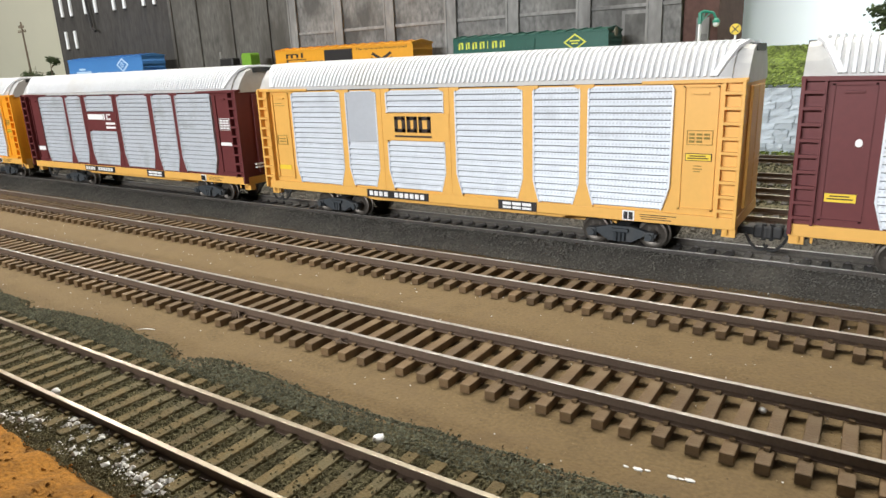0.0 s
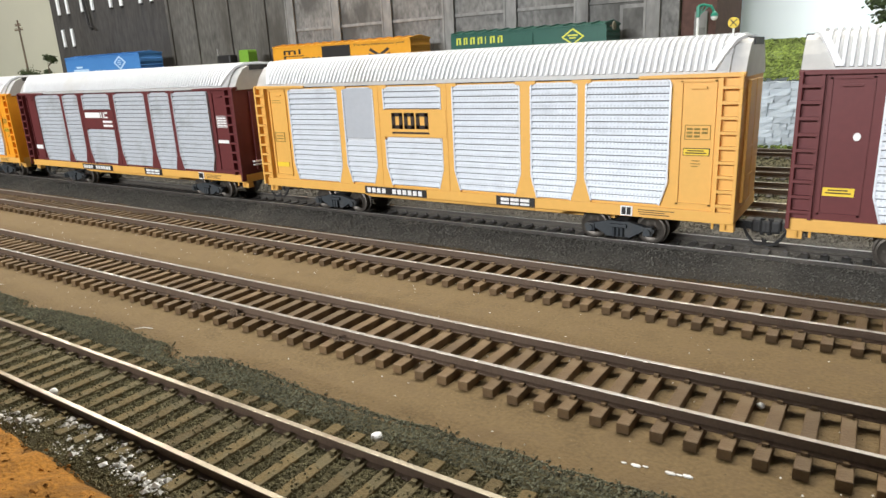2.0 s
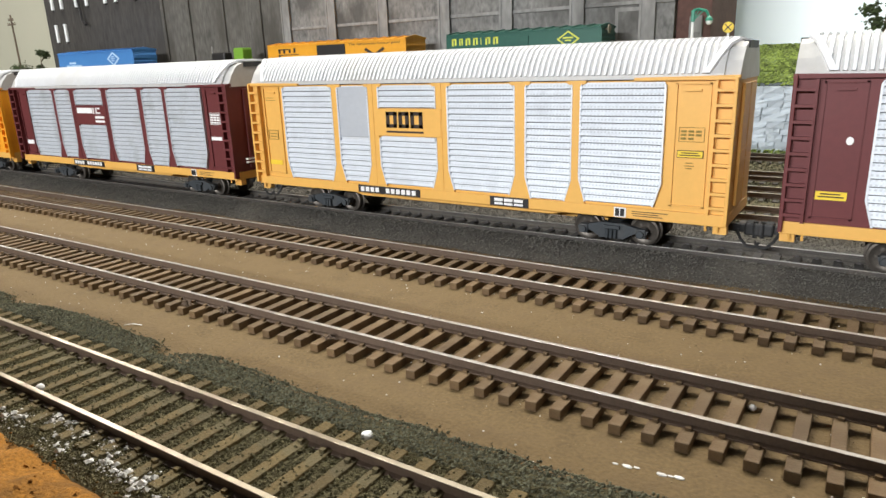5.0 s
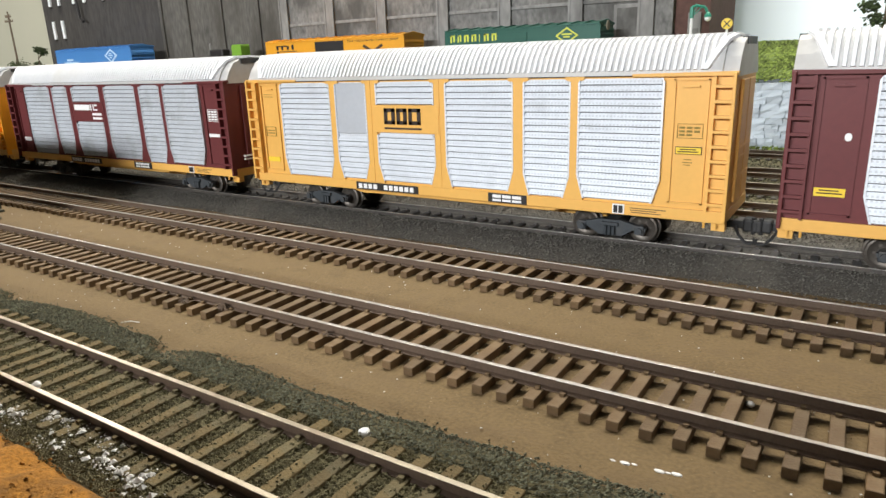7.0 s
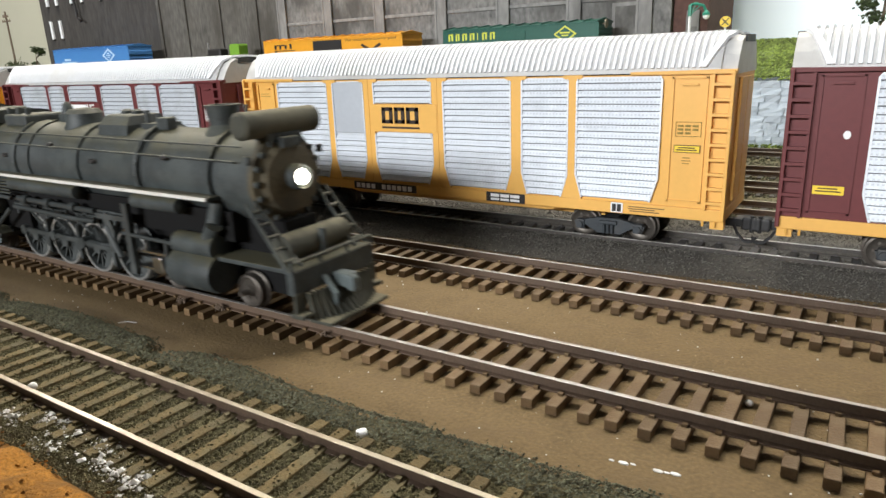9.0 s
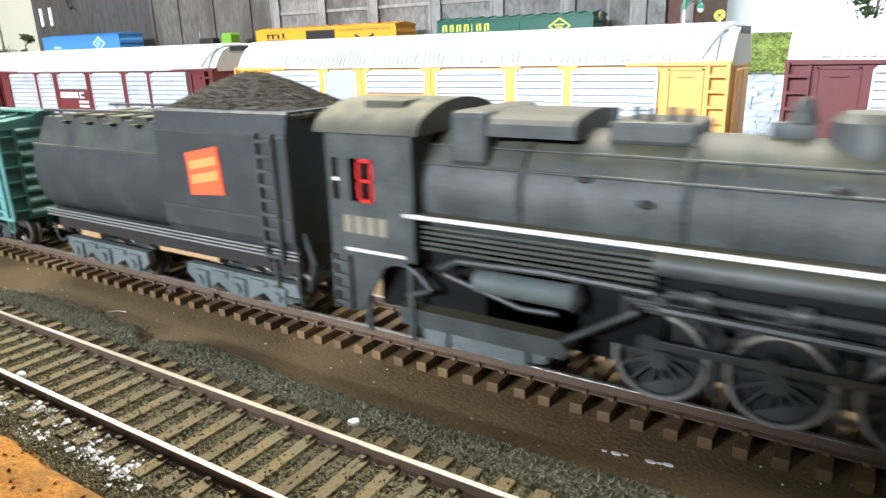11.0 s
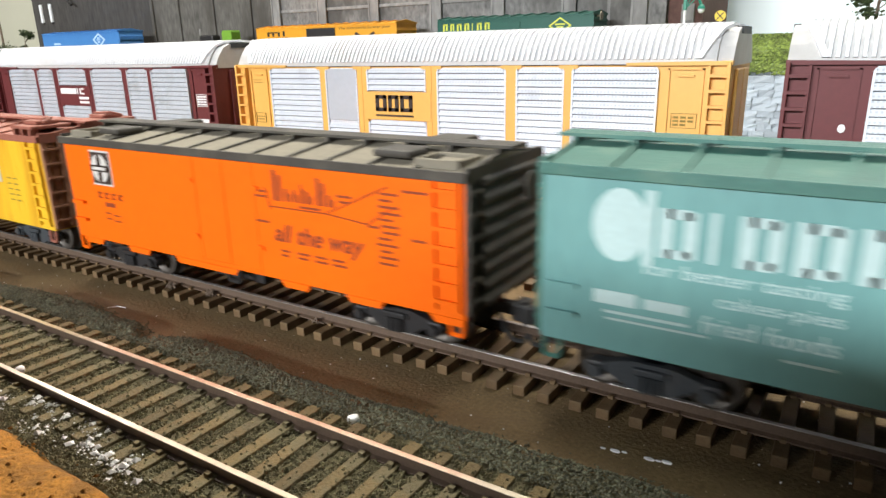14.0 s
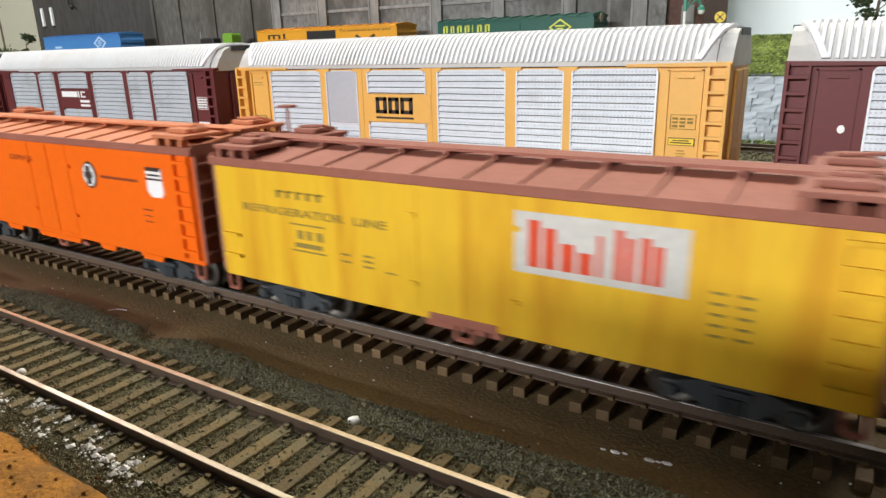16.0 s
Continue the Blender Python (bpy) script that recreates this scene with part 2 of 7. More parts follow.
M["emblem_light"] = mat("pale_orange_lettering", (0.90, 0.26, 0.08), 0.5, var=0.05, bump=0.02)
M["sash"] = mat("red_window_sash", (0.50, 0.02, 0.02), 0.4, var=0.08, bump=0.02)
M["tan"] = mat("tan_underframe_plastic", (0.34, 0.22, 0.11), 0.7, var=0.2, scale=700)
M["blue"] = mat("bright_blue_paint", (0.060, 0.205, 0.49), 0.5, var=0.06, scale=300, bump=0.04)
M["pale_blue"] = mat("pale_lettering", (0.45, 0.62, 0.80), 0.6, var=0.1, bump=0.02)
M["box_yellow"] = mat("golden_boxcar_paint", (0.72, 0.33, 0.02), 0.5, var=0.07, dirt=(0.58, 0.4), scale=300, bump=0.04, dark=(0.45, 0.18, 0.03))
M["box_green"] = mat("dark_green_boxcar_paint", (0.010, 0.085, 0.06), 0.45, var=0.1, scale=300, bump=0.04)
M["lime"] = mat("lime_green_paint", (0.16, 0.34, 0.03), 0.6, var=0.1, scale=300)
M["lemon"] = mat("lemon_lettering", (0.62, 0.66, 0.08), 0.6, var=0.05)
M["wood"] = mat("grey_brown_pole_wood", (0.14, 0.10, 0.07), 0.8, var=0.3, scale=700)
M["leaf"] = vary(mat("dark_foliage", (0.045, 0.065, 0.022), 0.8, var=0.4, scale=700), 0.6, True)
M["lamp_green"] = mat("green_lamp_enamel", (0.02, 0.20, 0.13), 0.4, var=0.1)
M["can_blue"] = mat("washed_blue_decal", (0.07, 0.22, 0.60), 0.5, var=0.05, bump=0.02)
M["window_pale"] = mat("white_window_blind", (0.75, 0.77, 0.78), 0.6, var=0.05)



def perforate(m, px, pz, amount):
    """Rows of tiny dark slots, as on a punched screen."""
    t = m.node_tree
    b = t.nodes["Principled BSDF"]
    src = b.inputs["Base Color"].links[0].from_socket
    co = t.nodes.new("ShaderNodeTexCoord")
    sp = t.nodes.new("ShaderNodeSeparateXYZ")
    t.links.new(co.outputs["Object"], sp.inputs[0])
    hits = []
    for axis, period, cut in (("X", px, 0.5), ("Z", pz, 0.38)):
        d = t.nodes.new("ShaderNodeMath")
        d.operation = "PINGPONG"
        d.inputs[1].default_value = period / 2
        t.links.new(sp.outputs[axis], d.inputs[0])
        g = t.nodes.new("ShaderNodeMath")
        g.operation = "LESS_THAN"
        g.inputs[1].default_value = period / 2 * cut
        t.links.new(d.outputs[0], g.inputs[0])
        hits.append(g)
    both = t.nodes.new("ShaderNodeMath")
    both.operation = "MULTIPLY"
    t.links.new(hits[0].outputs[0], both.inputs[0])
    t.links.new(hits[1].outputs[0], both.inputs[1])
    amt = t.nodes.new("ShaderNodeMath")
    amt.operation = "MULTIPLY"
    amt.inputs[1].default_value = amount
    t.links.new(both.outputs[0], amt.inputs[0])
    mix = t.nodes.new("ShaderNodeMixRGB")
    mix.inputs[2].default_value = (0.12, 0.125, 0.135, 1)
    t.links.new(amt.outputs[0], mix.inputs[0])
    t.links.new(src, mix.inputs[1])
    t.links.new(mix.outputs[0], b.inputs["Base Color"])
    return m


perforate(M["silver"], 0.0012, 0.00135, 0.24)
perforate(M["silver_old"], 0.0012, 0.00135, 0.2)
# Darker grey for louvre undersides: their shade is put into the colour
M["lip_shade"] = mat("painted_louvre_shade", (0.30, 0.32, 0.35), 0.7, var=0.15, scale=900)



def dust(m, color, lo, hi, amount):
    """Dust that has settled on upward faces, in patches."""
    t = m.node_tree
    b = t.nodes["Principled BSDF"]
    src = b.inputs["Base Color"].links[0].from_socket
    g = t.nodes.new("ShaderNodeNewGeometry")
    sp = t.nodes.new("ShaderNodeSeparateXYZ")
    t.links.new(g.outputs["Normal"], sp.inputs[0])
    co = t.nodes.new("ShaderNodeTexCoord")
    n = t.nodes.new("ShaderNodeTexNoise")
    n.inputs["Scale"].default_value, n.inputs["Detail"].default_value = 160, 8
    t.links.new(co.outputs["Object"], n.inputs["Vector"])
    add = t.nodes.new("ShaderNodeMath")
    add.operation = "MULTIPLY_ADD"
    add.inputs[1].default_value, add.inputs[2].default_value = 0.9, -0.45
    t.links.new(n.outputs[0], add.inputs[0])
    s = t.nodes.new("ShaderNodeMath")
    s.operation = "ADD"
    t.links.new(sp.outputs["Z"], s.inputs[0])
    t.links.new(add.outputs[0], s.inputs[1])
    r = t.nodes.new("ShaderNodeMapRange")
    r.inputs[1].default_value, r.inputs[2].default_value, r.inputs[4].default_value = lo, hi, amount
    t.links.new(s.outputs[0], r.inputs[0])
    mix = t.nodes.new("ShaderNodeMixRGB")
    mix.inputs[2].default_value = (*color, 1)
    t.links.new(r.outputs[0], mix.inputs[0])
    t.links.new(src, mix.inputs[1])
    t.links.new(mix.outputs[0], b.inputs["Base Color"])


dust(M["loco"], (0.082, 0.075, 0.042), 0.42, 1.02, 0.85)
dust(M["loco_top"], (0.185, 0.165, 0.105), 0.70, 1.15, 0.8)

glow = bpy.data.materials.new("lit_headlight")
glow.use_nodes = True
glow.node_tree.nodes["Principled BSDF"].inputs["Base Color"].default_value = (1, 0.95, 0.85, 1)
glow.node_tree.nodes["Principled BSDF"].inputs["Emission Color"].default_value = (1, 0.93, 0.78, 1)
glow.node_tree.nodes["Principled BSDF"].inputs["Emission Strength"].default_value = 14.0
M["glow"] = glow

# ---- mesh tools ----


def box(bm, x0, x1, y0, y1, z0, z1, bevel=0.0):
    v = [bm.verts.new(p) for p in ((x0, y0, z0), (x1, y0, z0), (x1, y1, z0), (x0, y1, z0), (x0, y0, z1), (x1, y0, z1), (x1, y1, z1), (x0, y1, z1))]
    fs = [bm.faces.new([v[i] for i in q]) for q in ((3, 2, 1, 0), (4, 5, 6, 7), (0, 1, 5, 4), (1, 2, 6, 5), (2, 3, 7, 6), (3, 0, 4, 7))]
    if bevel:
        es = list({e for f in fs for e in f.edges})
        bmesh.ops.bevel(bm, geom=es, offset=bevel, segments=2, affect="EDGES", profile=0.5)
    return bm


def prism(bm, pts, axis, a0, a1):
    """A polygon of pairs, drawn out along an axis. Pairs are (y, z) along x, (x, z) along y, (x, y) along z."""
    def at(p, a):
        return {"x": (a, p[0], p[1]), "y": (p[0], a, p[1]), "z": (p[0], p[1], a)}[axis]
    lo, hi = [bm.verts.new(at(p, a0)) for p in pts], [bm.verts.new(at(p, a1)) for p in pts]
    n = len(pts)
    made = [bm.faces.new(lo), bm.faces.new(hi)]
    for i in range(n):
        made.append(bm.faces.new((lo[i], lo[(i + 1) % n], hi[(i + 1) % n], hi[i])))
    bmesh.ops.recalc_face_normals(bm, faces=made)
    return bm


def rod(bm, p, q, r, seg=10, r2=None):
    p, q = Vector(p), Vector(q)
    turn = (q - p).to_track_quat("Z", "Y").to_matrix().to_4x4()
    m = Matrix.Translation((p + q) / 2) @ turn
    bmesh.ops.create_cone(bm, cap_ends=True, segments=seg, radius1=r, radius2=r if r2 is None else r2, depth=(q - p).length, matrix=m)
    return bm


def path_rod(bm, pts, r, seg=8):
    for a, b in zip(pts, pts[1:]):
        rod(bm, a, b, r, seg)
    return bm


def lathe(bm, prof, origin, axis="y", seg=28, caps=True):
    """Pairs (distance along the axis, radius) turned about the axis through origin."""
    o = Vector(origin)
    rings = []
    for a, r in prof:
        ring = []
        for i in range(seg):
            c, s = r * math.cos(math.tau * i / seg), r * math.sin(math.tau * i / seg)
            ring.append(bm.verts.new(o + Vector({"y": (c, a, s), "x": (a, c, s), "z": (c, s, a)}[axis])))
        rings.append(ring)
    made = []
    for A, B in zip(rings, rings[1:]):
        for i in range(seg):
            made.append(bm.faces.new((A[i], A[(i + 1) % seg], B[(i + 1) % seg], B[i])))
    if caps:
        made.append(bm.faces.new(rings[0]))
        made.append(bm.faces.new(rings[-1]))
    bmesh.ops.recalc_face_normals(bm, faces=made)
    return bm


def part(name, bm, material, parent, label="", smooth=False):
    me = bpy.data.meshes.new(name)
    bm.to_mesh(me)
    bm.free()
    me.materials.append(material)
    if smooth:
        for p in me.polygons:
            p.use_smooth = True
        me.set_sharp_from_angle(angle=radians(35))
    ob = new(name, me)
    ob.parent = parent
    return tagged(ob, label)


def thing(name, label, category, m=None, group="", kind=""):
    ob = new(name)
    ob.empty_display_size = 0.01
    if m is not None:
        ob.matrix_world = m
    return tagged(ob, label, category, group, kind)


def B():
    return bmesh.new()


def letters(parent, body, x0, x1, z0, z1, y, material, name="lettering", thick=0.00012, shear=0.0, font_bold=0.0):
    """Words in relief on a side that faces -y, fitted into a box."""
    cu = bpy.data.curves.new(name, "FONT")
    cu.body, cu.extrude, cu.shear, cu.offset = body, 0.02, shear, font_bold
    tmp = new(name, cu)
    me = bpy.data.meshes.new_from_object(tmp.evaluated_get(bpy.context.evaluated_depsgraph_get()))
    bpy.data.objects.remove(tmp)
    co = np.array([v.co for v in me.vertices])
    lo, hi = co.min(0), co.max(0)
    for v in me.vertices:
        a, b = (v.co.x - lo[0]) / (hi[0] - lo[0]), (v.co.y - lo[1]) / (hi[1] - lo[1])
        v.co = (x0 + a * (x1 - x0), y - (thick if v.co.z > 0 else -thick), z0 + b * (z1 - z0))
    me.materials.clear()
    me.materials.append(material)
    ob = new(name, me)
    ob.parent = parent
    return ob


def bars(parent, rects, y, material, name="lettering_bar", label="", thick=0.00012):
    """Flat marks on a side that faces -y: thin plates, each (x0, x1, z0, z1)."""
    for x0, x1, z0, z1 in rects:
        bm = B()
        box(bm, x0, x1, y - thick, y + thick, z0, z1)
        part(name, bm, material, parent, label)


def disc(bm, cx, cz, rx, rz, y, thick=0.00012, seg=28, tilt=0.0):
    c, s = math.cos(tilt), math.sin(tilt)
    pts = []
    for i in range(seg):
        a, b = rx * math.cos(math.tau * i / seg), rz * math.sin(math.tau * i / seg)
        pts.append((cx + a * c - b * s, cz + a * s + b * c))
    return prism(bm, pts, "y", y - thick, y + thick)


def grains(name, n, place, size, material, label, category, seed=1):
    """Many small irregular crumbs as one mesh. place(rng, n) gives their centres; size: smallest and largest radius."""
    rng = np.random.default_rng(seed)
    c = place(rng, n)
    n = len(c)
    base = np.array([(1, 0, 0), (-1, 0, 0), (0, 1, 0), (0, -1, 0), (0, 0, 1), (0, 0, -1)], float)
    faces = np.array([(0, 2, 4), (2, 1, 4), (1, 3, 4), (3, 0, 4), (2, 0, 5), (1, 2, 5), (3, 1, 5), (0, 3, 5)])
    r = rng.uniform(size[0], size[1], (n, 1, 1)) * rng.uniform(0.6, 1.25, (n, 6, 1))
    a = rng.uniform(0, math.tau, n)
    q = base[None] * r
    x = q[..., 0] * np.cos(a)[:, None] - q[..., 1] * np.sin(a)[:, None] + 0.35 * q[..., 2]
    y = q[..., 0] * np.sin(a)[:, None] + q[..., 1] * np.cos(a)[:, None] - 0.25 * q[..., 2]
    v = np.stack((x, y, q[..., 2] * 0.8), -1) + c[:, None, :]
    f = faces[None] + 6 * np.arange(n)[:, None, None]
    me = bpy.data.meshes.new(name)
    me.from_pydata(v.reshape(-1, 3).tolist(), [], f.reshape(-1, 3).tolist())
    me.materials.append(material)
    return tagged(new(name, me), label, category, kind="stuff")


def sheet(name, x0, x1, y0, y1, nx, ny, height, material, label, category, kind="structure"):
    """A ground sheet, height(x, y) high, with a skirt below it."""
    bm = B()
    g = [[bm.verts.new((x0 + (x1 - x0) * i / nx, y0 + (y1 - y0) * j / ny, 0)) for j in range(ny + 1)] for i in range(nx + 1)]
    for row in g:
        for v in row:
            v.co.z = height(v.co.x, v.co.y)
    for i in range(nx):
        for j in range(ny):
            bm.faces.new((g[i][j], g[i + 1][j], g[i + 1][j + 1], g[i][j + 1]))
    me = bpy.data.meshes.new(name)
    bm.to_mesh(me)
    bm.free()
    me.materials.append(material)
    for p in me.polygons:
        p.use_smooth = True
    return tagged(new(name, me), label, category, kind=kind)


def fbm(x, y, f, o=3):
    return sum(noise.noise((x * f * 2 ** k, y * f * 2 ** k, 3.1 * k)) / 2 ** k for k in range(o))


# ---- the room and the table ----
RAIL = 0.0045          # top of rail over the board
XL, XR = -2.4, 0.9     # ends of the layout
YB = 0.80              # backdrop


def slab(name, x0, x1, y0, y1, z0, z1, material, label, category):
    bm = B()
    box(bm, x0, x1, y0, y1, z0, z1)
    return tagged(part(name, bm, material, None), label, category, kind="structure")


slab("ground", XL, XR, -0.02, YB, -0.03, 0.0, M["board"], "brown painted board that carries the yard tracks", "ground")
slab("floor", -4.2, 3.0, -3.2, 1.6, -1.12, -1.02, M["room"], "plain grey floor of the train room", "floor")
slab("ceiling", -4.2, 3.0, -3.2, 1.6, 1.6, 1.7, M["room"], "plain dark ceiling of the train room", "ceiling")
slab("wall_south", -4.2, 3.0, -3.3, -3.2, -1.02, 1.6, M["room"], "plain painted wall behind the aisle", "wall")
slab("wall_west", -4.3, -4.2, -3.2, 1.6, -1.02, 1.6, M["room"], "plain painted end wall", "wall")
slab("wall_east", 3.0, 3.1, -3.2, 1.6, -1.02, 1.6, M["room"], "plain painted end wall", "wall")
slab("wall_north", -4.2, 3.0, 1.6, 1.7, -1.02, 1.6, M["room"], "plain painted wall beyond the backdrop", "wall")
# Two unseen boards, added behind the camera to block the low front light
slab("fascia", -2.4, -0.064, -0.036, -0.0205, -0.6, 0.050, M["black"], "added unseen board that keeps front light off the ground", "wall")
slab("fascia_end", -0.064, 0.9, -0.036, -0.0205, -0.6, 0.081, M["black"], "taller added unseen board that dims the right of the layout", "wall")
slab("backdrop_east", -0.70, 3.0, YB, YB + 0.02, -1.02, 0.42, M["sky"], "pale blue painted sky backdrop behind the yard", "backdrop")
slab("backdrop_west", -4.2, -0.70, YB, YB + 0.02, -1.02, 0.42, M["cream"], "cream painted backdrop behind the yard", "backdrop")

# ---- raised ground at the back: retaining wall, shelf and grass ----
WALL_Y, SHELF = 0.545, 0.0375
slab("shelf", XL, -0.135, WALL_Y, YB, 0.0, SHELF, M["soil"], "raised shelf with the back tracks", "ground")
wall = thing("retaining_wall", "grey-blue cast stone retaining wall below a grass bank", "wall", kind="structure")
bm = B()
box(bm, XL, XR, WALL_Y + 0.0012, WALL_Y + 0.012, 0.0, 0.045)
part("backing", bm, M["mortar"], wall)
sheet("bank", -0.135, XR, WALL_Y + 0.004, YB, 120, 30, lambda x, y: 0.0452 + 0.026 * min(1, (y - WALL_Y) / 0.10) ** 0.8 + 0.0015 * fbm(x, y, 40), M["soil"], "green grassy bank above the stone wall", "grass")


def on_bank(rng, n):
    x, y = rng.uniform(-0.13, 0.25, n), rng.uniform(WALL_Y, WALL_Y + 0.11, n)
    z = 0.0452 + 0.026 * np.minimum(1, (y - WALL_Y) / 0.10) ** 0.8
    return np.stack((x, y, z + 0.0006), -1)


grains("bank_grass", 16000, on_bank, (0.0007, 0.0017), M["grass"], "coarse green scatter grass on the bank", "grass", 5)


def wall_foot(rng, n):
    return np.stack((rng.uniform(-0.2, 0.3, n), WALL_Y - np.abs(rng.normal(0, 0.004, n)), rng.uniform(0.0, 0.0035, n)), -1)


grains("wall_foot_weeds", 2500, wall_foot, (0.0006, 0.0016), M["grass"], "weeds along the foot of the stone wall", "grass", 6)
sheet("back_yard", XL, XR, 0.315, WALL_Y, 160, 30, lambda x, y: 0.0012 + 0.0006 * fbm(x, y, 90), M["green_bed"], "grey green grit between the back tracks", "ground")


def back_grit(rng, n):
    return np.stack((rng.uniform(-0.14, 0.06, n), rng.uniform(0.315, WALL_Y, n), rng.uniform(0.0012, 0.0022, n)), -1)


grains("back_yard_grit", 12000, back_grit, (0.0004, 0.0009), M["green_grit"], "grey green grit between the back tracks", "gravel", 7)

# ---- ballast ----


def black_edge(x):
    return 0.2530 + 0.003 * fbm(x, 0.3, 25)


def black_height(x, y):
    between = 0.0021 if 0.2745 < y < 0.2895 else 0.0
    return 0.0033 * min(1.0, max(-0.4, (y - black_edge(x)) / 0.016)) - between


sheet("black_bed", XL, XR, 0.2460, 0.318, 300, 72, lambda x, y: black_height(x, y) + 0.0002 * fbm(x, y, 120) - 0.0002, M["black_bed"], "dark grey grit bed under the standing freight cars", "gravel")


def on_black(rng, n):
    x, y = rng.uniform(-0.60, 0.06, n), rng.uniform(0.248, 0.317, n)
    e = np.array([black_edge(a) for a in x])
    keep = (y + np.abs(rng.normal(0, 0.003, n)) > e + 0.001) & (np.abs(y - 0.2736) > 0.0009) & (np.abs(y - 0.2904) > 0.0009)
    keep &= (y < 0.2745) | (y > 0.2895) | (rng.uniform(0, 1, n) < 0.5)
    p = np.stack((x, y, 0.0033 * np.minimum(1, np.maximum(0, (y - e) / 0.016)) - np.where((y > 0.2745) & (y < 0.2895), 0.0019, 0) + rng.uniform(0, 0.0004, n)), -1)
    return p[keep]


grains("black_grit", 76000, on_black, (0.00018, 0.00042), M["black_ballast"], "loose black grit beside the standing cars", "gravel", 2)


def green_edge(x):
    gap = math.exp(-((x + 0.1312) / 0.0060) ** 2)
    far_gap = math.exp(-((x + 0.2060) / 0.0080) ** 2)
    return 0.1440 + 0.0020 * fbm(x, 0.7, 55) - 0.0062 * gap - 0.0045 * far_gap


sheet("front_bed", XL, XR, 0.099, 0.146, 420, 40, lambda x, y: 0.0019 + 0.0003 * fbm(x, y, 130) - 0.004 * max(0, (y - green_edge(x) + 0.003) / 0.004) - 0.002 * max(0, (0.104 - y) / 0.004), M["green_bed"], "grey green grit bed under the front track", "gravel")


def on_front(rng, n):
    x, y = rng.uniform(-0.34, 0.05, n), rng.uniform(0.099, 0.148, n)
    e = np.array([green_edge(a) for a in x])
    keep = y < e + rng.normal(0, 0.0012, n)
    keep &= (np.abs(y - 0.1273) > 0.0012) & (np.abs(y - 0.1105) > 0.0012)
    phase = np.abs((x - XL) / 0.0058 - np.round((x - XL) / 0.0058)) * 0.0058
    on_tie = (phase < 0.00135) & (y > 0.1045) & (y < 0.1335)
    keep &= ~on_tie | (rng.uniform(0, 1, n) < 0.09)
    z = np.where(y < 0.1330, 0.0020, 0.0019 + 0.0009 * np.exp(-((y - 0.1375) / 0.0035) ** 2)) + rng.uniform(0, 0.0005, n)
    z = np.where(on_tie, 0.0027, z)
    z *= np.minimum(1, np.maximum(0.1, (e - y) / 0.003 + 0.2))
    return np.stack((x, y, z), -1)[keep]


grains("front_grit", 60000, lambda rng, n: (lambda p: p[p[:, 1] > 0.1332])(on_front(rng, n * 2)), (0.00014, 0.00040), M["green_grit"], "loose grey green grit beside the front track", "gravel", 3)
grains("tie_grit", 120000, lambda rng, n: (lambda p: p[p[:, 1] <= 0.1332])(on_front(rng, n)), (0.00014, 0.00038), M["olive_grit"], "loose olive grit between the front ties", "gravel", 13)


CRUMB_SPOTS = ((-0.1349, 0.1032), (-0.1218, 0.1084), (-0.1143, 0.1076), (-0.1127, 0.1030), (-0.0997, 0.1040), (-0.0934, 0.1040), (-0.1027, 0.1080), (-0.1300, 0.1040), (-0.0880, 0.1040))


def crumbs(rng, n):
    c = np.array(CRUMB_SPOTS)[rng.integers(0, len(CRUMB_SPOTS), n)] + rng.normal(0, 0.0016, (n, 2)) * (1.3, 0.7)
    return np.stack((c[:, 0], np.minimum(c[:, 1], 0.1090), 0.0023 + rng.uniform(0, 0.0004, n)), -1)


grains("white_crumbs", 70, crumbs, (0.00035, 0.0010), M["white_grit"], "white crumbs spilled beside the front track", "debris", 4)
grains("white_powder", 450, lambda rng, n: crumbs(rng, n) + rng.normal(0, 0.0011, (n, 3)) * (1.4, 0.8, 0), (0.00008, 0.00030), M["white_grit"], "fine white powder spilled beside the front track", "debris", 14)


def sprinkle(rng, n):
    return np.stack((rng.uniform(-0.4, 0.03, n), rng.uniform(0.12, 0.27, n), np.full(n, 0.0004)), -1)


grains("white_specks", 800, sprinkle, (0.00005, 0.00028), M["white_grit"], "tiny white specks strewn over the board", "debris", 8)
grains("board_crumbs", 5200, lambda rng, n: np.stack((rng.uniform(-0.5, 0.04, n), rng.uniform(0.142, 0.262, n), np.full(n, 0.0001)), -1), (0.00006, 0.00022), M["board_grit"], "fine sandy crumbs strewn over the board", "debris", 15)
for k, (x, y) in enumerate(((-0.1556, 0.1625), (-0.1408, 0.1640), (-0.1019, 0.1638))):
    rr = random.Random(k + 50)
    bm = B()
    for i in range(14 if k < 2 else 6):
        a, r = rr.uniform(0, math.tau), rr.uniform(0.0008, 0.0026)
        z = 0.0022 + rr.uniform(0, 0.0012)
        path_rod(bm, [(x + r * math.cos(a), y + r * 0.7 * math.sin(a), 0.0022), (x + r * 0.5 * math.cos(a + 0.7), y + r * 0.4 * math.sin(a + 0.7), z + 0.0004), (x - r * math.cos(a + 0.5), y - r * 0.6 * math.sin(a + 0.5), 0.0022)], 0.00013, 5)
    tagged(part("dried_weed", bm, M["wood"], None), "small tangle of dried brown weed on the tie ends", "debris")
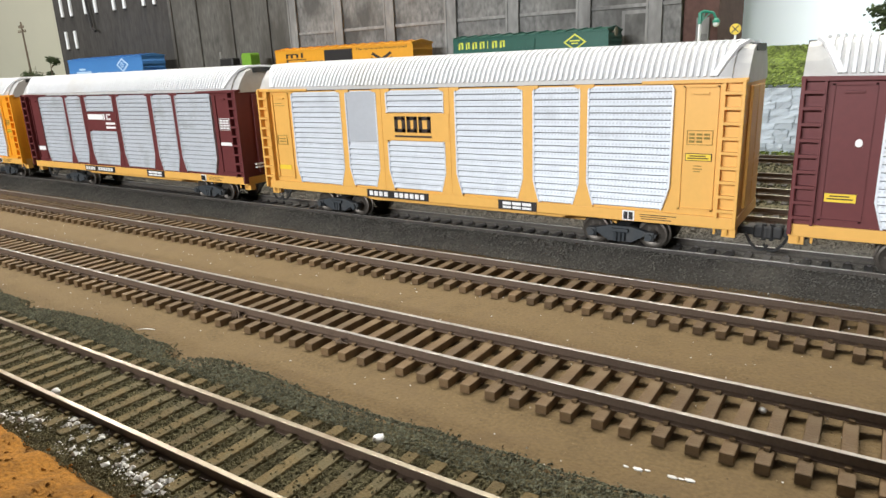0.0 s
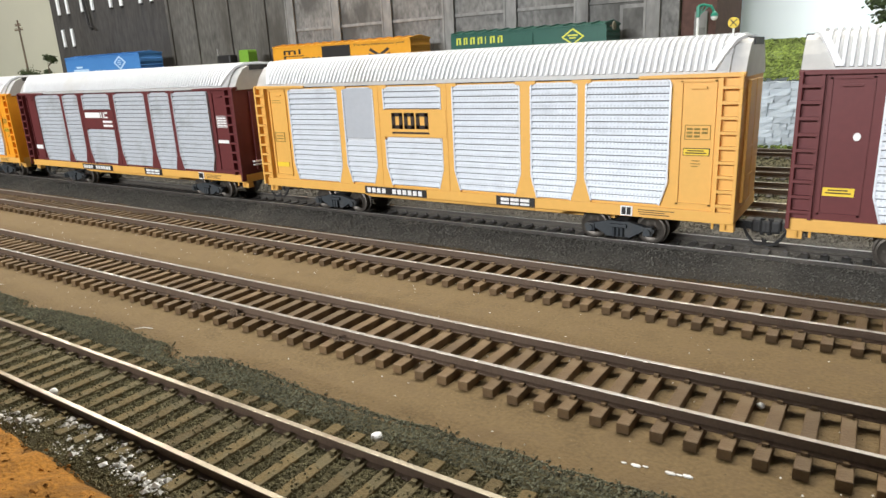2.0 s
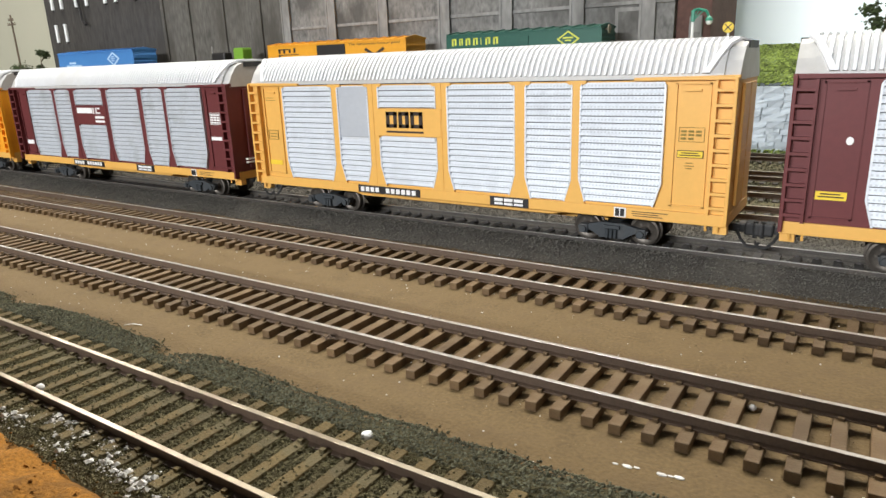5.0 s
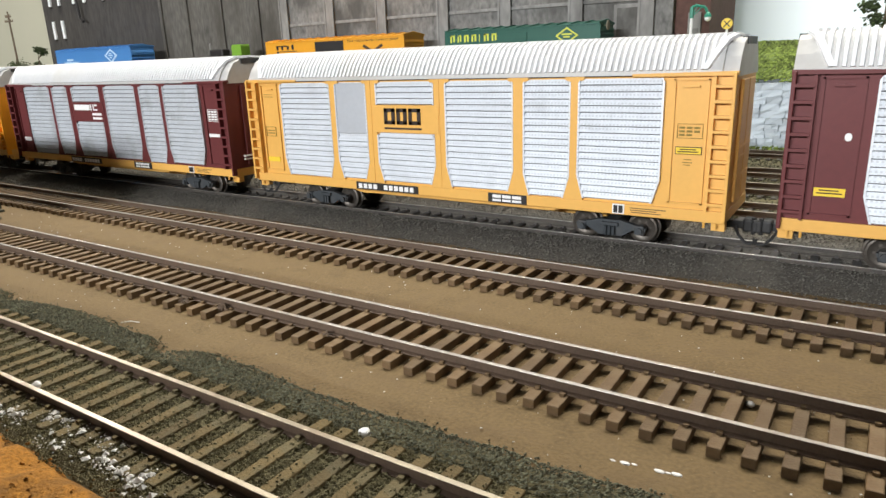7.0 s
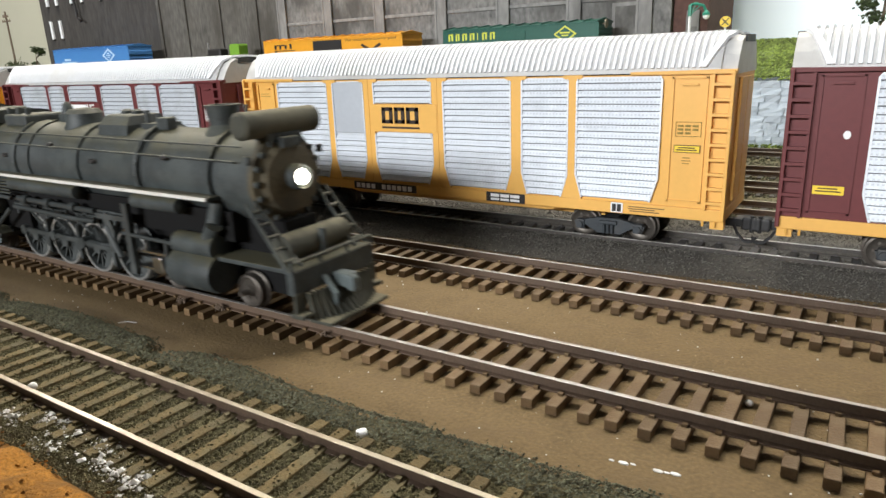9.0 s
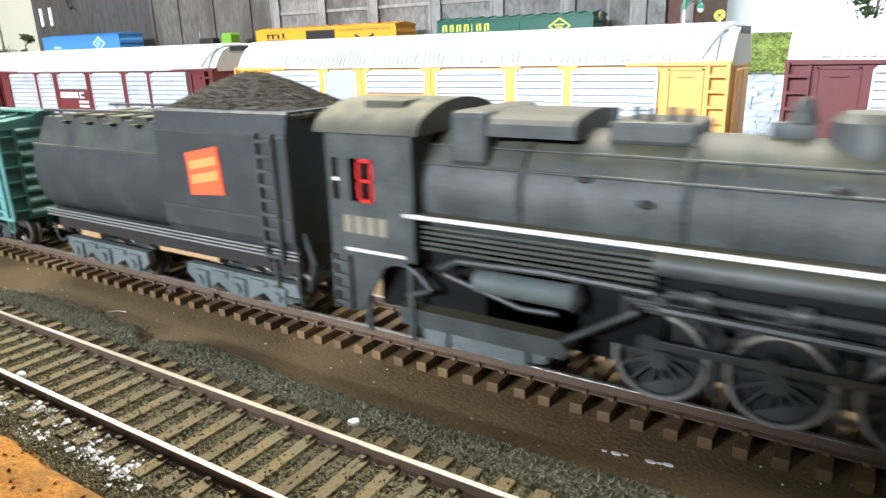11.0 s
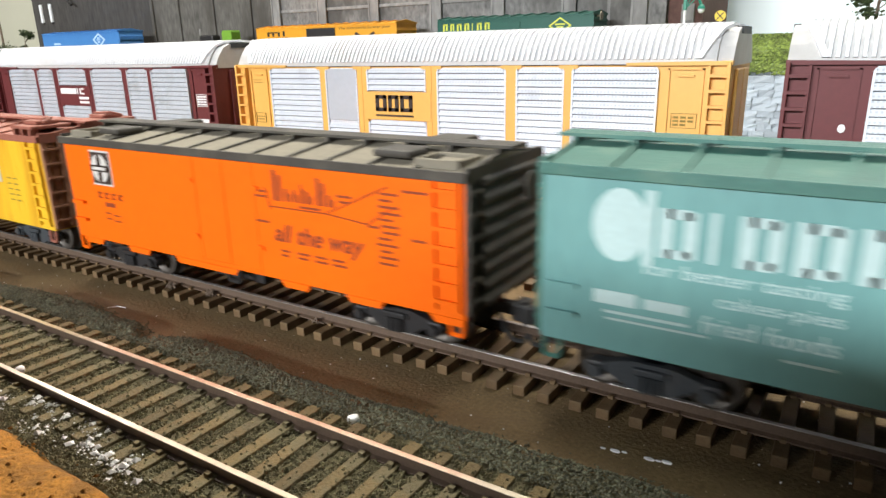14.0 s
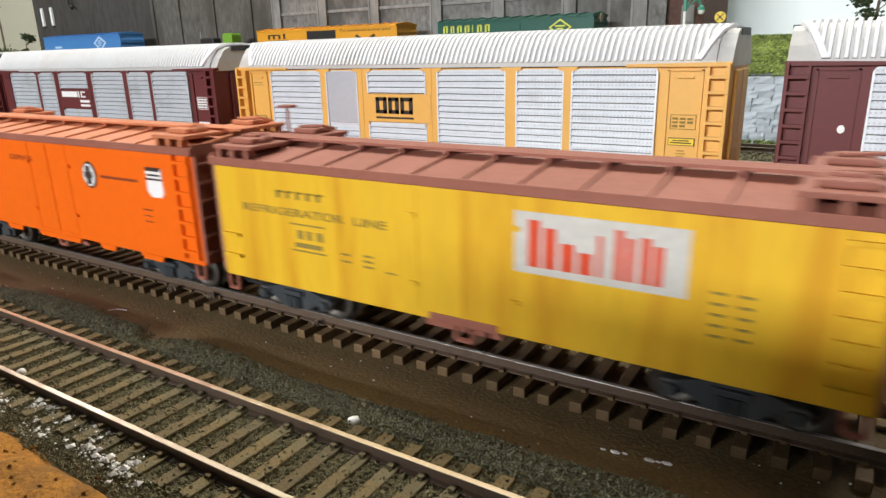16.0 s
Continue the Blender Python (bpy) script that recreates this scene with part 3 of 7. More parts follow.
for name, x, y, z, r, label in (("white_lump", -0.0654, 0.1341, 0.0016, 0.0012, "white plaster lump beside the front rail"),
                                ("white_chip", -0.0078, 0.1814, 0.0003, 0.0008, "white chip lying between the rails"),
                                ("white_flake", -0.1381, 0.1127, 0.0026, 0.0010, "white flake lying against the front rail")):
    bm = B()
    bmesh.ops.create_icosphere(bm, subdivisions=3, radius=r)
    for v in bm.verts:
        v.co *= 0.95 + 0.22 * noise.noise(v.co * 900 + Vector((x * 50, 0, 0))) + 0.1 * noise.noise(v.co * 2600)
        v.co.z *= 0.9
    bmesh.ops.translate(bm, verts=bm.verts, vec=(x, y, z + r * 0.4))
    tagged(part(name, bm, M["white_grit"], None, smooth=True), label, "debris")
for name, dots in (("paint_spill", ((-0.0248, -0.0006), (-0.0228, -0.0004), (-0.0213, 0.0), (-0.0172, 0.0002), (-0.0158, 0.0004), (-0.0145, 0.0007))),):
    bm = B()
    for k, (x, dy) in enumerate(dots):
        bmesh.ops.create_icosphere(bm, subdivisions=1, radius=0.0004 + 0.0003 * (k % 2), matrix=pose(x, 0.1518 + dy, 0.0001) @ Matrix.Diagonal((1.5, 0.7, 0.35, 1)))
    tagged(part(name, bm, M["white_grit"], None, smooth=True), "dried white paint spots on the brown board", "stain")
bm = B()
path_rod(bm, [(-0.1622, 0.1467, 0.0003), (-0.1598, 0.1482, 0.0006), (-0.1576, 0.1492, 0.0003)], 0.00012, 6)
tagged(part("straw", bm, M["white"], None), "thin pale straw lying on the board", "debris")
sheet("dirt", -0.6, 0.4, -0.02, 0.106, 420, 70, lambda x, y: 0.0035 + 0.0026 * fbm(x, y, 75, 5) - 0.006 * max(0, (y - 0.0985 - 0.003 * fbm(x, 0.2, 40)) / 0.004), M["dirt"], "rough orange-brown dirt along the table edge", "ground")


def on_dirt(rng, n):
    x, y = rng.uniform(-0.25, 0.0, n), rng.uniform(0.07, 0.1, n)
    return np.stack((x, y, np.array([0.0035 + 0.0026 * fbm(a, b, 75, 5) for a, b in zip(x, y)])), -1)


grains("dirt_crumbs", 1100, on_dirt, (0.0002, 0.0006), vary(M["dirt"].copy(), 0.4, True), "crumbly orange-brown dirt", "ground", 9)

# ---- tracks ----
GAUGE = 0.0168
PITCH = 0.0058


def rail_profile(s=1.0):
    return [(-0.0011, 0.0), (0.0011, 0.0), (0.0011, 0.0003), (0.00025, 0.0006), (0.00025, 0.0018), (0.0005, 0.0019), (0.0005, 0.0024), (-0.0005, 0.0024), (-0.0005, 0.0019), (-0.00025, 0.0018), (-0.00025, 0.0006), (-0.0011, 0.0003)]


def tie_mesh(material, seed, spikes=True):
    bm = B()
    rng = random.Random(seed)
    w = 0.00125
    box(bm, -w, w, -0.0146, 0.0146, 0.0, 0.0021, 0.0002)
    if spikes:
        for r in (-GAUGE / 2, GAUGE / 2):
            for side in (-1, 1):
                y = r + side * 0.00145
                box(bm, -0.0005, 0.0005, y - 0.0004, y + 0.0004, 0.002, 0.0027)
    me = bpy.data.meshes.new("tie")
    bm.to_mesh(me)
    bm.free()
    me.materials.append(material)
    return me


def track(name, y, tie_mat, label, near, sink=0.0, spikes=True, head=None, side=None):
    """A straight track along x. near: the stretch whose ties are parts of their own."""
    t = thing(name, label, "railway track", kind="structure")
    for r in (-GAUGE / 2, GAUGE / 2):
        bm = B()
        prism(bm, [(a + y + r, b + RAIL - 0.00252) for a, b in rail_profile()], "x", XL, XR)
        rail = part("rail", bm, side or M["rail"], t)
        bm = B()
        box(bm, XL, XR, y + r - 0.00050, y + r + 0.00050, RAIL - 0.00020, RAIL, 0.00006)
        part("rail_head", bm, head or M["head"], rail, "worn bright running surface")
    shared = [tie_mesh(tie_mat, k, spikes) for k in range(1)]
    rng = random.Random(int(y * 1e4))
    n = int((XR - XL) / PITCH)
    rest = B()
    for i in range(n):
        x = XL + PITCH * i
        if near[0] < x < near[1]:
            ob = new("tie", shared[0])
            ob.parent = t
            ob.matrix_local = pose(x + rng.uniform(-0.0002, 0.0002), y + rng.uniform(-0.0003, 0.0003), -sink, 0, 0, rng.uniform(-1.2, 1.2))
        else:
            box(rest, x - 0.00125, x + 0.00125, y - 0.0146, y + 0.0146, -sink, 0.0021 - sink)
    tagged(part("far_ties", rest, tie_mat, t), kind="stuff")
    return t


YC, YA, YE, YS = 0.1189, 0.1745, 0.2292, 0.2820
track("front_track", YC, M["tie_grey"], "front track with olive brown ties bedded in grit", (-0.42, 0.06), -0.0005)
track("main_track", YA, M["tie"], "unballasted track with brown plastic ties on bare board", (-0.75, 0.06), head=M["head_dull"])
track("second_track", YE, M["tie"], "unballasted track with brown plastic ties on bare board", (-0.85, 0.06), head=M["head_dull"])
track("siding", YS, M["tie_black"], "black track in grit under the standing freight cars", (-0.30, 0.08), 0.0, head=M["head_dull"], side=M["rail_dark"])
for yy in (0.345, 0.392, 0.438, 0.510):
    track("back_track", yy, M["tie_black"], "distant yard track in green grit", (-0.15, 0.08), 0.0, False)
track("house_track", 0.5855, M["tie_black"], "track on the raised shelf beside the warehouse", (9, 9))
bpy.data.objects["house_track"].location.z = SHELF

# ---- rolling stock parts ----
WHEEL_R = 0.0050


def axle(parent, x, r=WHEEL_R, inner=False):
    """A wheelset: two flanged wheels on a steel axle."""
    bm = B()
    for s in (-1, 1):
        prof = [(0.0062, r * 0.55), (0.0064, r * 1.10), (0.0070, r * 1.12), (0.0072, r * 1.0), (0.0094, r * 0.98), (0.0096, r * 0.86), (0.0091, r * 0.74), (0.0089, r * 0.34), (0.0098, r * 0.26), (0.0098, r * 0.05)]
        lathe(bm, [(s * a, b) for a, b in prof], (0, 0, 0), "y", 24)
    rod(bm, (0, -0.0125, 0), (0, 0.0125, 0), 0.0007, 10)
    for s in (-1, 1):
        for k in range(6):
            a = math.tau * k / 6
            box(bm, r * 0.5 * math.cos(a) - 0.0004, r * 0.5 * math.cos(a) + 0.0004, s * 0.0090 - 0.0002, s * 0.0090 + 0.0002, r * 0.5 * math.sin(a) - 0.0004, r * 0.5 * math.sin(a) + 0.0004)
    ob = part("axle", bm, M["wheel"], parent, "flanged steel wheelset", True)
    ob.location = (x, 0, r)
    return ob


def truck(parent, x, material, half=0.0101, label="sprung freight truck in blue-grey plastic", r=WHEEL_R):
    bm = B()
    box(bm, -0.0022, 0.0022, -0.0125, 0.0125, 0.0040, 0.0078, 0.0003)
    for s in (-1, 1):
        y0, y1 = sorted((s * 0.0112, s * 0.0132))
        prism(bm, [(-half - 0.0022, 0.0058), (-half + 0.0015, 0.0066), (-0.0036, 0.0078), (0.0036, 0.0078), (half - 0.0015, 0.0066), (half + 0.0022, 0.0058), (half + 0.0018, 0.0045), (half - 0.002, 0.0048), (0.0040, 0.0024), (-0.0040, 0.0024), (-half + 0.002, 0.0048), (-half - 0.0018, 0.0045)], "y", y0, y1)
        for c in (-half, half):
            box(bm, c - 0.0016, c + 0.0016, *sorted((s * 0.0108, s * 0.0138)), 0.0034, 0.0066, 0.0004)
            rod(bm, (c, s * 0.0138, 0.0049), (c, s * 0.0146, 0.0049), 0.0012, 10)
        for k in (-0.0014, 0.0, 0.0014):
            rod(bm, (k, s * 0.0140, 0.0027), (k, s * 0.0140, 0.0058), 0.0006, 8)
        box(bm, -0.0030, 0.0030, *sorted((s * 0.0125, s * 0.0142)), 0.0058, 0.0070, 0.0002)
    for c in (-1, 1):
        box(bm, c * half * 0.52 - 0.0005, c * half * 0.52 + 0.0005, -0.011, 0.011, 0.0035, 0.0043)
    t = part("truck", bm, material, parent, label)
    t.location = (x, 0, 0)
    return t, [axle(t, -half, r), axle(t, half, r)]


def coupler(parent, x, s):
    bm = B()
    box(bm, *sorted((x - s * 0.004, x + s * 0.0035)), -0.0013, 0.0013, 0.0062, 0.0088, 0.0003)
    box(bm, *sorted((x + s * 0.0030, x + s * 0.0062)), -0.0030, 0.0024, 0.0056, 0.0098, 0.0007)
    box(bm, *sorted((x + s * 0.0058, x + s * 0.0078)), -0.0036, -0.0010, 0.0056, 0.0098, 0.0006)
    rod(bm, (x + s * 0.0062, -0.0022, 0.0050), (x + s * 0.0062, -0.0022, 0.0104), 0.0007, 8)
    path_rod(bm, [(x + s * 0.001, -0.004, 0.0076), (x + s * 0.0026, -0.0048, 0.0046), (x + s * 0.0046, -0.0050, 0.0026), (x + s * 0.0066, -0.0048, 0.0024), (x + s * 0.0080, -0.0042, 0.0040)], 0.0005, 6)
    return part("coupler", bm, M["coupler"], parent, "black knuckle coupler with a hanging air hose")


def ladder(parent, x0, x1, z0, z1, n, y, material, stiles=True, name="ladder"):
    bm = B()
    if stiles:
        for x in (x0, x1):
            box(bm, x - 0.00035, x + 0.00035, y - 0.0009, y + 0.0002, z0, z1)
    for i in range(n):
        z = z0 + (z1 - z0) * (i + 0.5) / n
        box(bm, x0, x1, y - 0.0010, y - 0.0003, z - 0.0004, z + 0.0004)
        for x in (x0 + 0.0003, x1 - 0.0003):
            box(bm, x - 0.0003, x + 0.0003, y - 0.0008, y + 0.0002, z - 0.0003, z + 0.0003)
    return part(name, bm, material, parent)


def end_ladder(parent, xe, s, y0, y1, z0, z1, n, material):
    bm = B()
    for y in (y0, y1):
        box(bm, *sorted((xe - s * 0.0002, xe + s * 0.0010)), y - 0.0004, y + 0.0004, z0, z1)
    for i in range(n):
        z = z0 + (z1 - z0) * (i + 0.5) / n
        box(bm, *sorted((xe + s * 0.0004, xe + s * 0.0014)), min(y0, y1), max(y0, y1), z - 0.0003, z + 0.0003)
    return part("end_ladder", bm, material, parent)


# ---- enclosed auto carriers ----
RACK_L, RACK_W = 0.205, 0.0357


def screen(parent, x0, x1, z0, z1, material, smooth_to=None, rows=18, cut=0.0022):
    """A louvred screen, narrowed at the foot. smooth_to: above that height it is a plain plate."""
    y = -RACK_W / 2 - 0.0003
    rise = 0.0075
    bm = B()

    def inset(z):
        return cut * max(0.0, (z0 + rise - z) / rise) + 0.0009 * max(0.0, (z - z1 + 0.0012) / 0.0012)
    outline = [(x0 + cut, z0), (x1 - cut, z0), (x1, z0 + rise), (x1, z1 - 0.0012), (x1 - 0.0009, z1), (x0 + 0.0009, z1), (x0, z1 - 0.0012), (x0, z0 + rise)]
    prism(bm, outline, "y", y, y + 0.0008)
    for s, xa, xb in ((1, x0, x0 + cut), (-1, x1, x1 - cut)):
        d = s * 0.0006
        rim = [(xb, z0), (xb + d, z0), (xa + d, z0 + rise), (xa + d, z1 - 0.0004), (xa + s * 0.0005, z1 - 0.0004), (xa, z1 - 0.0012), (xa, z0 + rise)]
        prism(bm, rim if s > 0 else rim[::-1], "y", y - 0.0009, y)
    panel = part("screen_panel", bm, material, parent)
    top = z1 if smooth_to is None else smooth_to
    h = (z1 - z0) / rows
    for i in range(rows):
        a, b = z0 + h * i + h * 0.22, z0 + h * i + h * 0.98
        if b > top:
            break
        ia, ib = inset(a) + 0.0006, inset(b) + 0.0006
        bm = B()
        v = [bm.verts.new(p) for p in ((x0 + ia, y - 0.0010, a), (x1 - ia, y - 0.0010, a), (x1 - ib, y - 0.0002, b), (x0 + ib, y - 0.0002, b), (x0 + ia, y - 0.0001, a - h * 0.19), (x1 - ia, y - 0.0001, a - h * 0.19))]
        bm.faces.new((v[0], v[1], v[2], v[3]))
        # underside takes the darker grey in place of a shadow below the lip
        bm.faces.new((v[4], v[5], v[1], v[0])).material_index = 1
        bm.faces.new((v[0], v[3], v[4]))
        bm.faces.new((v[1], v[5], v[2]))
        part("louvre", bm, material, panel).data.materials.append(M["lip_shade"])
    return panel


# screen edges from the car's middle, left to right
SCREENS = ((-0.0825, -0.0538), (-0.0510, -0.0345), (-0.0297, -0.0020), (0.0028, 0.0310), (0.0348, 0.0522), (0.0548, 0.0825))


def autorack(x, paint, sill, screens, label, logo, plain_door=True):
    """A long enclosed auto carrier, its middle at x. The near side faces -y."""
    c = thing("auto_carrier", label, "freight car", pose(x, YS, RAIL), "auto carriers on the siding")
    L, W = RACK_L / 2, RACK_W / 2
    bm = B()
    box(bm, -L, L, -W, W, 0.0148, 0.0556, 0.0002)
    part("body", bm, paint, c)
    bm = B()
    box(bm, -L - 0.0002, L + 0.0002, -W - 0.0007, W + 0.0007, 0.0112, 0.0149, 0.0002)
    box(bm, -L * 0.6, L * 0.6, -0.006, 0.006, 0.0070, 0.0113)
    for s in (-1, 1):
        prism(bm, [(-0.052, 0.0113), (0.052, 0.0113), (0.044, 0.0094), (-0.044, 0.0094)], "y", s * W * 0.8 - 0.0005, s * W * 0.8 + 0.0005)
    for k in range(9):
        xx = -0.045 + k * 0.01125
        box(bm, xx - 0.0008, xx + 0.0008, -W * 0.85, W * 0.85, 0.0100, 0.0113)
    part("sill", bm, sill, c, "yellow deck sill")
    # posts between the screens
    for i in range(5):
        a, b = SCREENS[i][1], SCREENS[i + 1][0]
        bm = B()
        m, w = (a + b) / 2, (b - a) / 2
        prism(bm, [(m - w - 0.0024, 0.0150), (m + w + 0.0024, 0.0150), (m + w + 0.0002, 0.0240), (m + w - 0.0002, 0.0240), (m + w, 0.0540), (m + w + 0.0020, 0.0547), (m + w + 0.0020, 0.0556), (m - w - 0.0020, 0.0556), (m - w - 0.0020, 0.0547), (m - w, 0.0540), (m - w, 0.0240)], "y", -W - 0.0010, -W + 0.0002)
        if w > 0.0022:
            box(bm, m - 0.0001, m + 0.0001, -W - 0.0012, -W, 0.0150, 0.0556)
        part("post", bm, paint, c)
    for i, (a, b) in enumerate(SCREENS):
        lo = 0.0152 + 0.0006 * (i % 2)
        if i == 2 and logo:
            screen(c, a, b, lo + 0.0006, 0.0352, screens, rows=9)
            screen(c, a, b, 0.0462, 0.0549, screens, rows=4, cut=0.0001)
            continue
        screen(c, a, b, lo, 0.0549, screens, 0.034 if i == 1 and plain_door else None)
        if i == 1 and plain_door:
            bm = B()
            box(bm, a + 0.0006, b - 0.0006, -W - 0.0010, -W, 0.0344, 0.0546, 0.0003)
            part("access_door", bm, M["door_grey"], c, "smooth grey door plate")
    # end bays: recessed door plate, ladder and grab irons
    for s in (-1, 1):
        x0, x1 = sorted((s * 0.0850, s * 0.0955))
        bm = B()
        for q in ((x0, x0 + 0.0007, 0.0165, 0.0545), (x1 - 0.0007, x1, 0.0165, 0.0545), (x0, x1, 0.0165, 0.0170), (x0, x1, 0.0540, 0.0545)):
            box(bm, q[0], q[1], -W - 0.0006, -W + 0.0002, q[2], q[3])
        box(bm, x0 + 0.0030, x1 - 0.0028, -W - 0.0008, -W, 0.0520, 0.0526)
        part("end_bay_frame", bm, paint, c)
        bm = B()
        box(bm, *sorted((s * 0.1018, s * (L + 0.0004))), -W - 0.0024, -W + 0.0002, 0.0120, 0.0562, 0.0002)
        part("corner_post", bm, paint, c)
        bm = B()
        box(bm, *sorted((s * 0.0966, s * 0.0974)), -W - 0.0022, -W + 0.0002, 0.0150, 0.0552)
        for k in range(9):
            z = 0.0172 + 0.0044 * k
            box(bm, *sorted((s * 0.0970, s * 0.1022)), -W - 0.0025, -W - 0.0012, z - 0.00045, z + 0.00045)
            box(bm, *sorted((s * 0.0974, s * 0.1018)), -W - 0.0013, -W, z - 0.0002, z + 0.0002)
        part("ladder", bm, paint, c, "open ladder rungs between two stiles")
        bm = B()
        for k in (-1, 1):
            box(bm, *sorted((s * L, s * (L + 0.0010))), k * 0.0055 - 0.0050, k * 0.0055 + 0.0050, 0.0165, 0.0540, 0.0003)
        for z in (0.030, 0.033, 0.024):
            box(bm, *sorted((s * L, s * (L + 0.0011))), -0.0104, 0.0104, z, z + 0.0007)
        part("end_door", bm, paint, c, "double end doors with locking bars")
        coupler(c, s * L, s)
        bm = B()
        box(bm, *sorted((s * (L - 0.004), s * L)), -W + 0.0010, -W + 0.0040, 0.0085, 0.0113)
        for d in (0.0, 0.0035):
            path_rod(bm, [(s * (L - 0.006 + d), -W, 0.0113), (s * (L - 0.006 + d), -W, 0.0094)], 0.0004, 6)
        part("step", bm, sill, c)
        truck(c, s * 0.0652, M["truck"])
    # solid dark strip stands in for the shade in the gap under the roof
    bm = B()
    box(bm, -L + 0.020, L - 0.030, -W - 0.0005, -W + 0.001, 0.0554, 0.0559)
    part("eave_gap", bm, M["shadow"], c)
    # roof: smooth arch, ribs, end cap
    coarse = [(-W - 0.0006, 0.0557), (-W - 0.0006, 0.0570), (-W + 0.0018, 0.0612), (-W + 0.0052, 0.0650), (-W + 0.0090, 0.0664), (0, 0.0668)]
    prof = []
    for (a, b), (a2, b2) in zip(coarse, coarse[1:]):
        prof += [(a + (a2 - a) * k / 3, b + (b2 - b) * k / 3) for k in range(3)]
    prof.append(coarse[-1])
    prof = prof + [(-a, b) for a, b in reversed(prof[:-1])]
    bm = B()
    prism(bm, prof, "x", -L + 0.004, L - 0.004)
    for s in (-1, 1):
        prism(bm, [(a * 0.965, b - 0.0006) for a, b in prof], "x", *sorted((s * (L - 0.0045), s * (L + 0.0004))))
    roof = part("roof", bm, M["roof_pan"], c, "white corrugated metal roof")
    n = 100
    bm = B()
    for i in range(n):
        xx = -L + 0.0035 + (RACK_L - 0.007) * i / (n - 1)
        d = L - abs(xx)
        cut = 3 + max(0.0, (0.0088 - d) / 0.0064 * 8.5)
        first, part_way = int(cut), cut % 1.0
        (a0, b0), (a1, b1) = prof[first], prof[first + 1]
        start = (a0 + (a1 - a0) * part_way, b0 + (b1 - b0) * part_way)
        pts = [start] + prof[first + 1:len(prof) - first - 1] + [(-start[0], start[1])]
        prev = None
        for a, b in pts:
            k = 0.0009
            ln = math.hypot(a, b - 0.05)
            oa, ob_ = a + a / ln * k, b + (b - 0.05) / ln * k
            ring = [bm.verts.new((xx - 0.00062, a, b)), bm.verts.new((xx - 0.0004, oa, ob_)), bm.verts.new((xx + 0.0004, oa, ob_)), bm.verts.new((xx + 0.00062, a, b))]
            if prev:
                for j in range(3):
                    bm.faces.new((prev[j], ring[j], ring[j + 1], prev[j + 1]))
            else:
                bm.faces.new(ring)
            prev = ring
        bm.faces.new(prev)
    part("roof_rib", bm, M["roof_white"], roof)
    for s in (-1, 1):
        for side in (-1, 1):
            bm = B()
            prev = None
            for k in range(18):
                f = 3 + k * 0.5
                (a0, b0), (a1, b1) = prof[int(f)], prof[int(f) + 1]
                a, b = a0 + (a1 - a0) * (f % 1.0), b0 + (b1 - b0) * (f % 1.0)
                ln = math.hypot(a, b - 0.05)
                a2, b2 = a + a / ln * 0.0011, b + (b - 0.05) / ln * 0.0011
                xx = s * (L - 0.0088 + (f - 3) / 8.5 * 0.0064)
                ring = [bm.verts.new((xx - 0.0011, a * -side, b)), bm.verts.new((xx - 0.0009, a2 * -side, b2)), bm.verts.new((xx + 0.0009, a2 * -side, b2)), bm.verts.new((xx + 0.0011, a * -side, b))]
                if prev:
                    for j in range(3):
                        bm.faces.new((prev[j], ring[j], ring[j + 1], prev[j + 1]))
                prev = ring
            bmesh.ops.recalc_face_normals(bm, faces=bm.faces)
            part("roof_edge_strip", bm, M["roof_white"], roof)
        bm = B()
        box(bm, *sorted((s * (L - 0.001), s * (L + 0.0008))), -0.008, 0.008, 0.0640, 0.0662)
        part("roof_end_cap", bm, M["truck"], c, "dark strip under the roof end")
        bm = B()
        prism(bm, [(s * (L - 0.030), 0.0553), (s * (L + 0.0006), 0.0553), (s * (L + 0.0006), 0.0566), (s * (L - 0.030), 0.0562)], "y", -W - 0.0014, -W + 0.001)
        part("eave_plate", bm, paint, c)
    return c


W2 = -RACK_W / 2
SIDE = W2 - 0.0009


def sill_marks(c, y=W2 - 0.0009):
    bars(c, [(-0.0425, -0.0110, 0.0115, 0.0146)], y, M["black"], "number_board", "black number board")
    bars(c, [(-0.0410 + 0.0026 * k, -0.0392 + 0.0026 * k, 0.0121, 0.0140) for k in range(4)] + [(-0.0278 + 0.0026 * k, -0.0260 + 0.0026 * k, 0.0121, 0.0140) for k in range(6)], y - 0.0003, M["white"], "number_marking")
    bars(c, [(0.0206, 0.0362, 0.0114, 0.0148)], y, M["black"], "owner_board", "black owner board")
    bars(c, [(0.0226, 0.0260, 0.0132, 0.0143), (0.0226, 0.0260, 0.0119, 0.0127), (0.0266, 0.0300, 0.0132, 0.0143), (0.0266, 0.0300, 0.0119, 0.0127), (0.0306, 0.0342, 0.0132, 0.0143), (0.0306, 0.0342, 0.0119, 0.0127)], y - 0.0003, M["white"], "owner_marking")
    bars(c, [(0.0676, 0.0716, 0.0115, 0.0148)], y, M["white"], "inspection_panel")
    bars(c, [(0.0681, 0.0694, 0.0119, 0.0144), (0.0698, 0.0711, 0.0119, 0.0144)], y - 0.0003, M["black"], "inspection_mark")
    bars(c, [(0.0735, 0.0850, 0.0137, 0.0139), (0.0735, 0.0820, 0.0130, 0.0132), (0.0740, 0.0835, 0.0123, 0.0125)], y, M["ink"], "small_print")


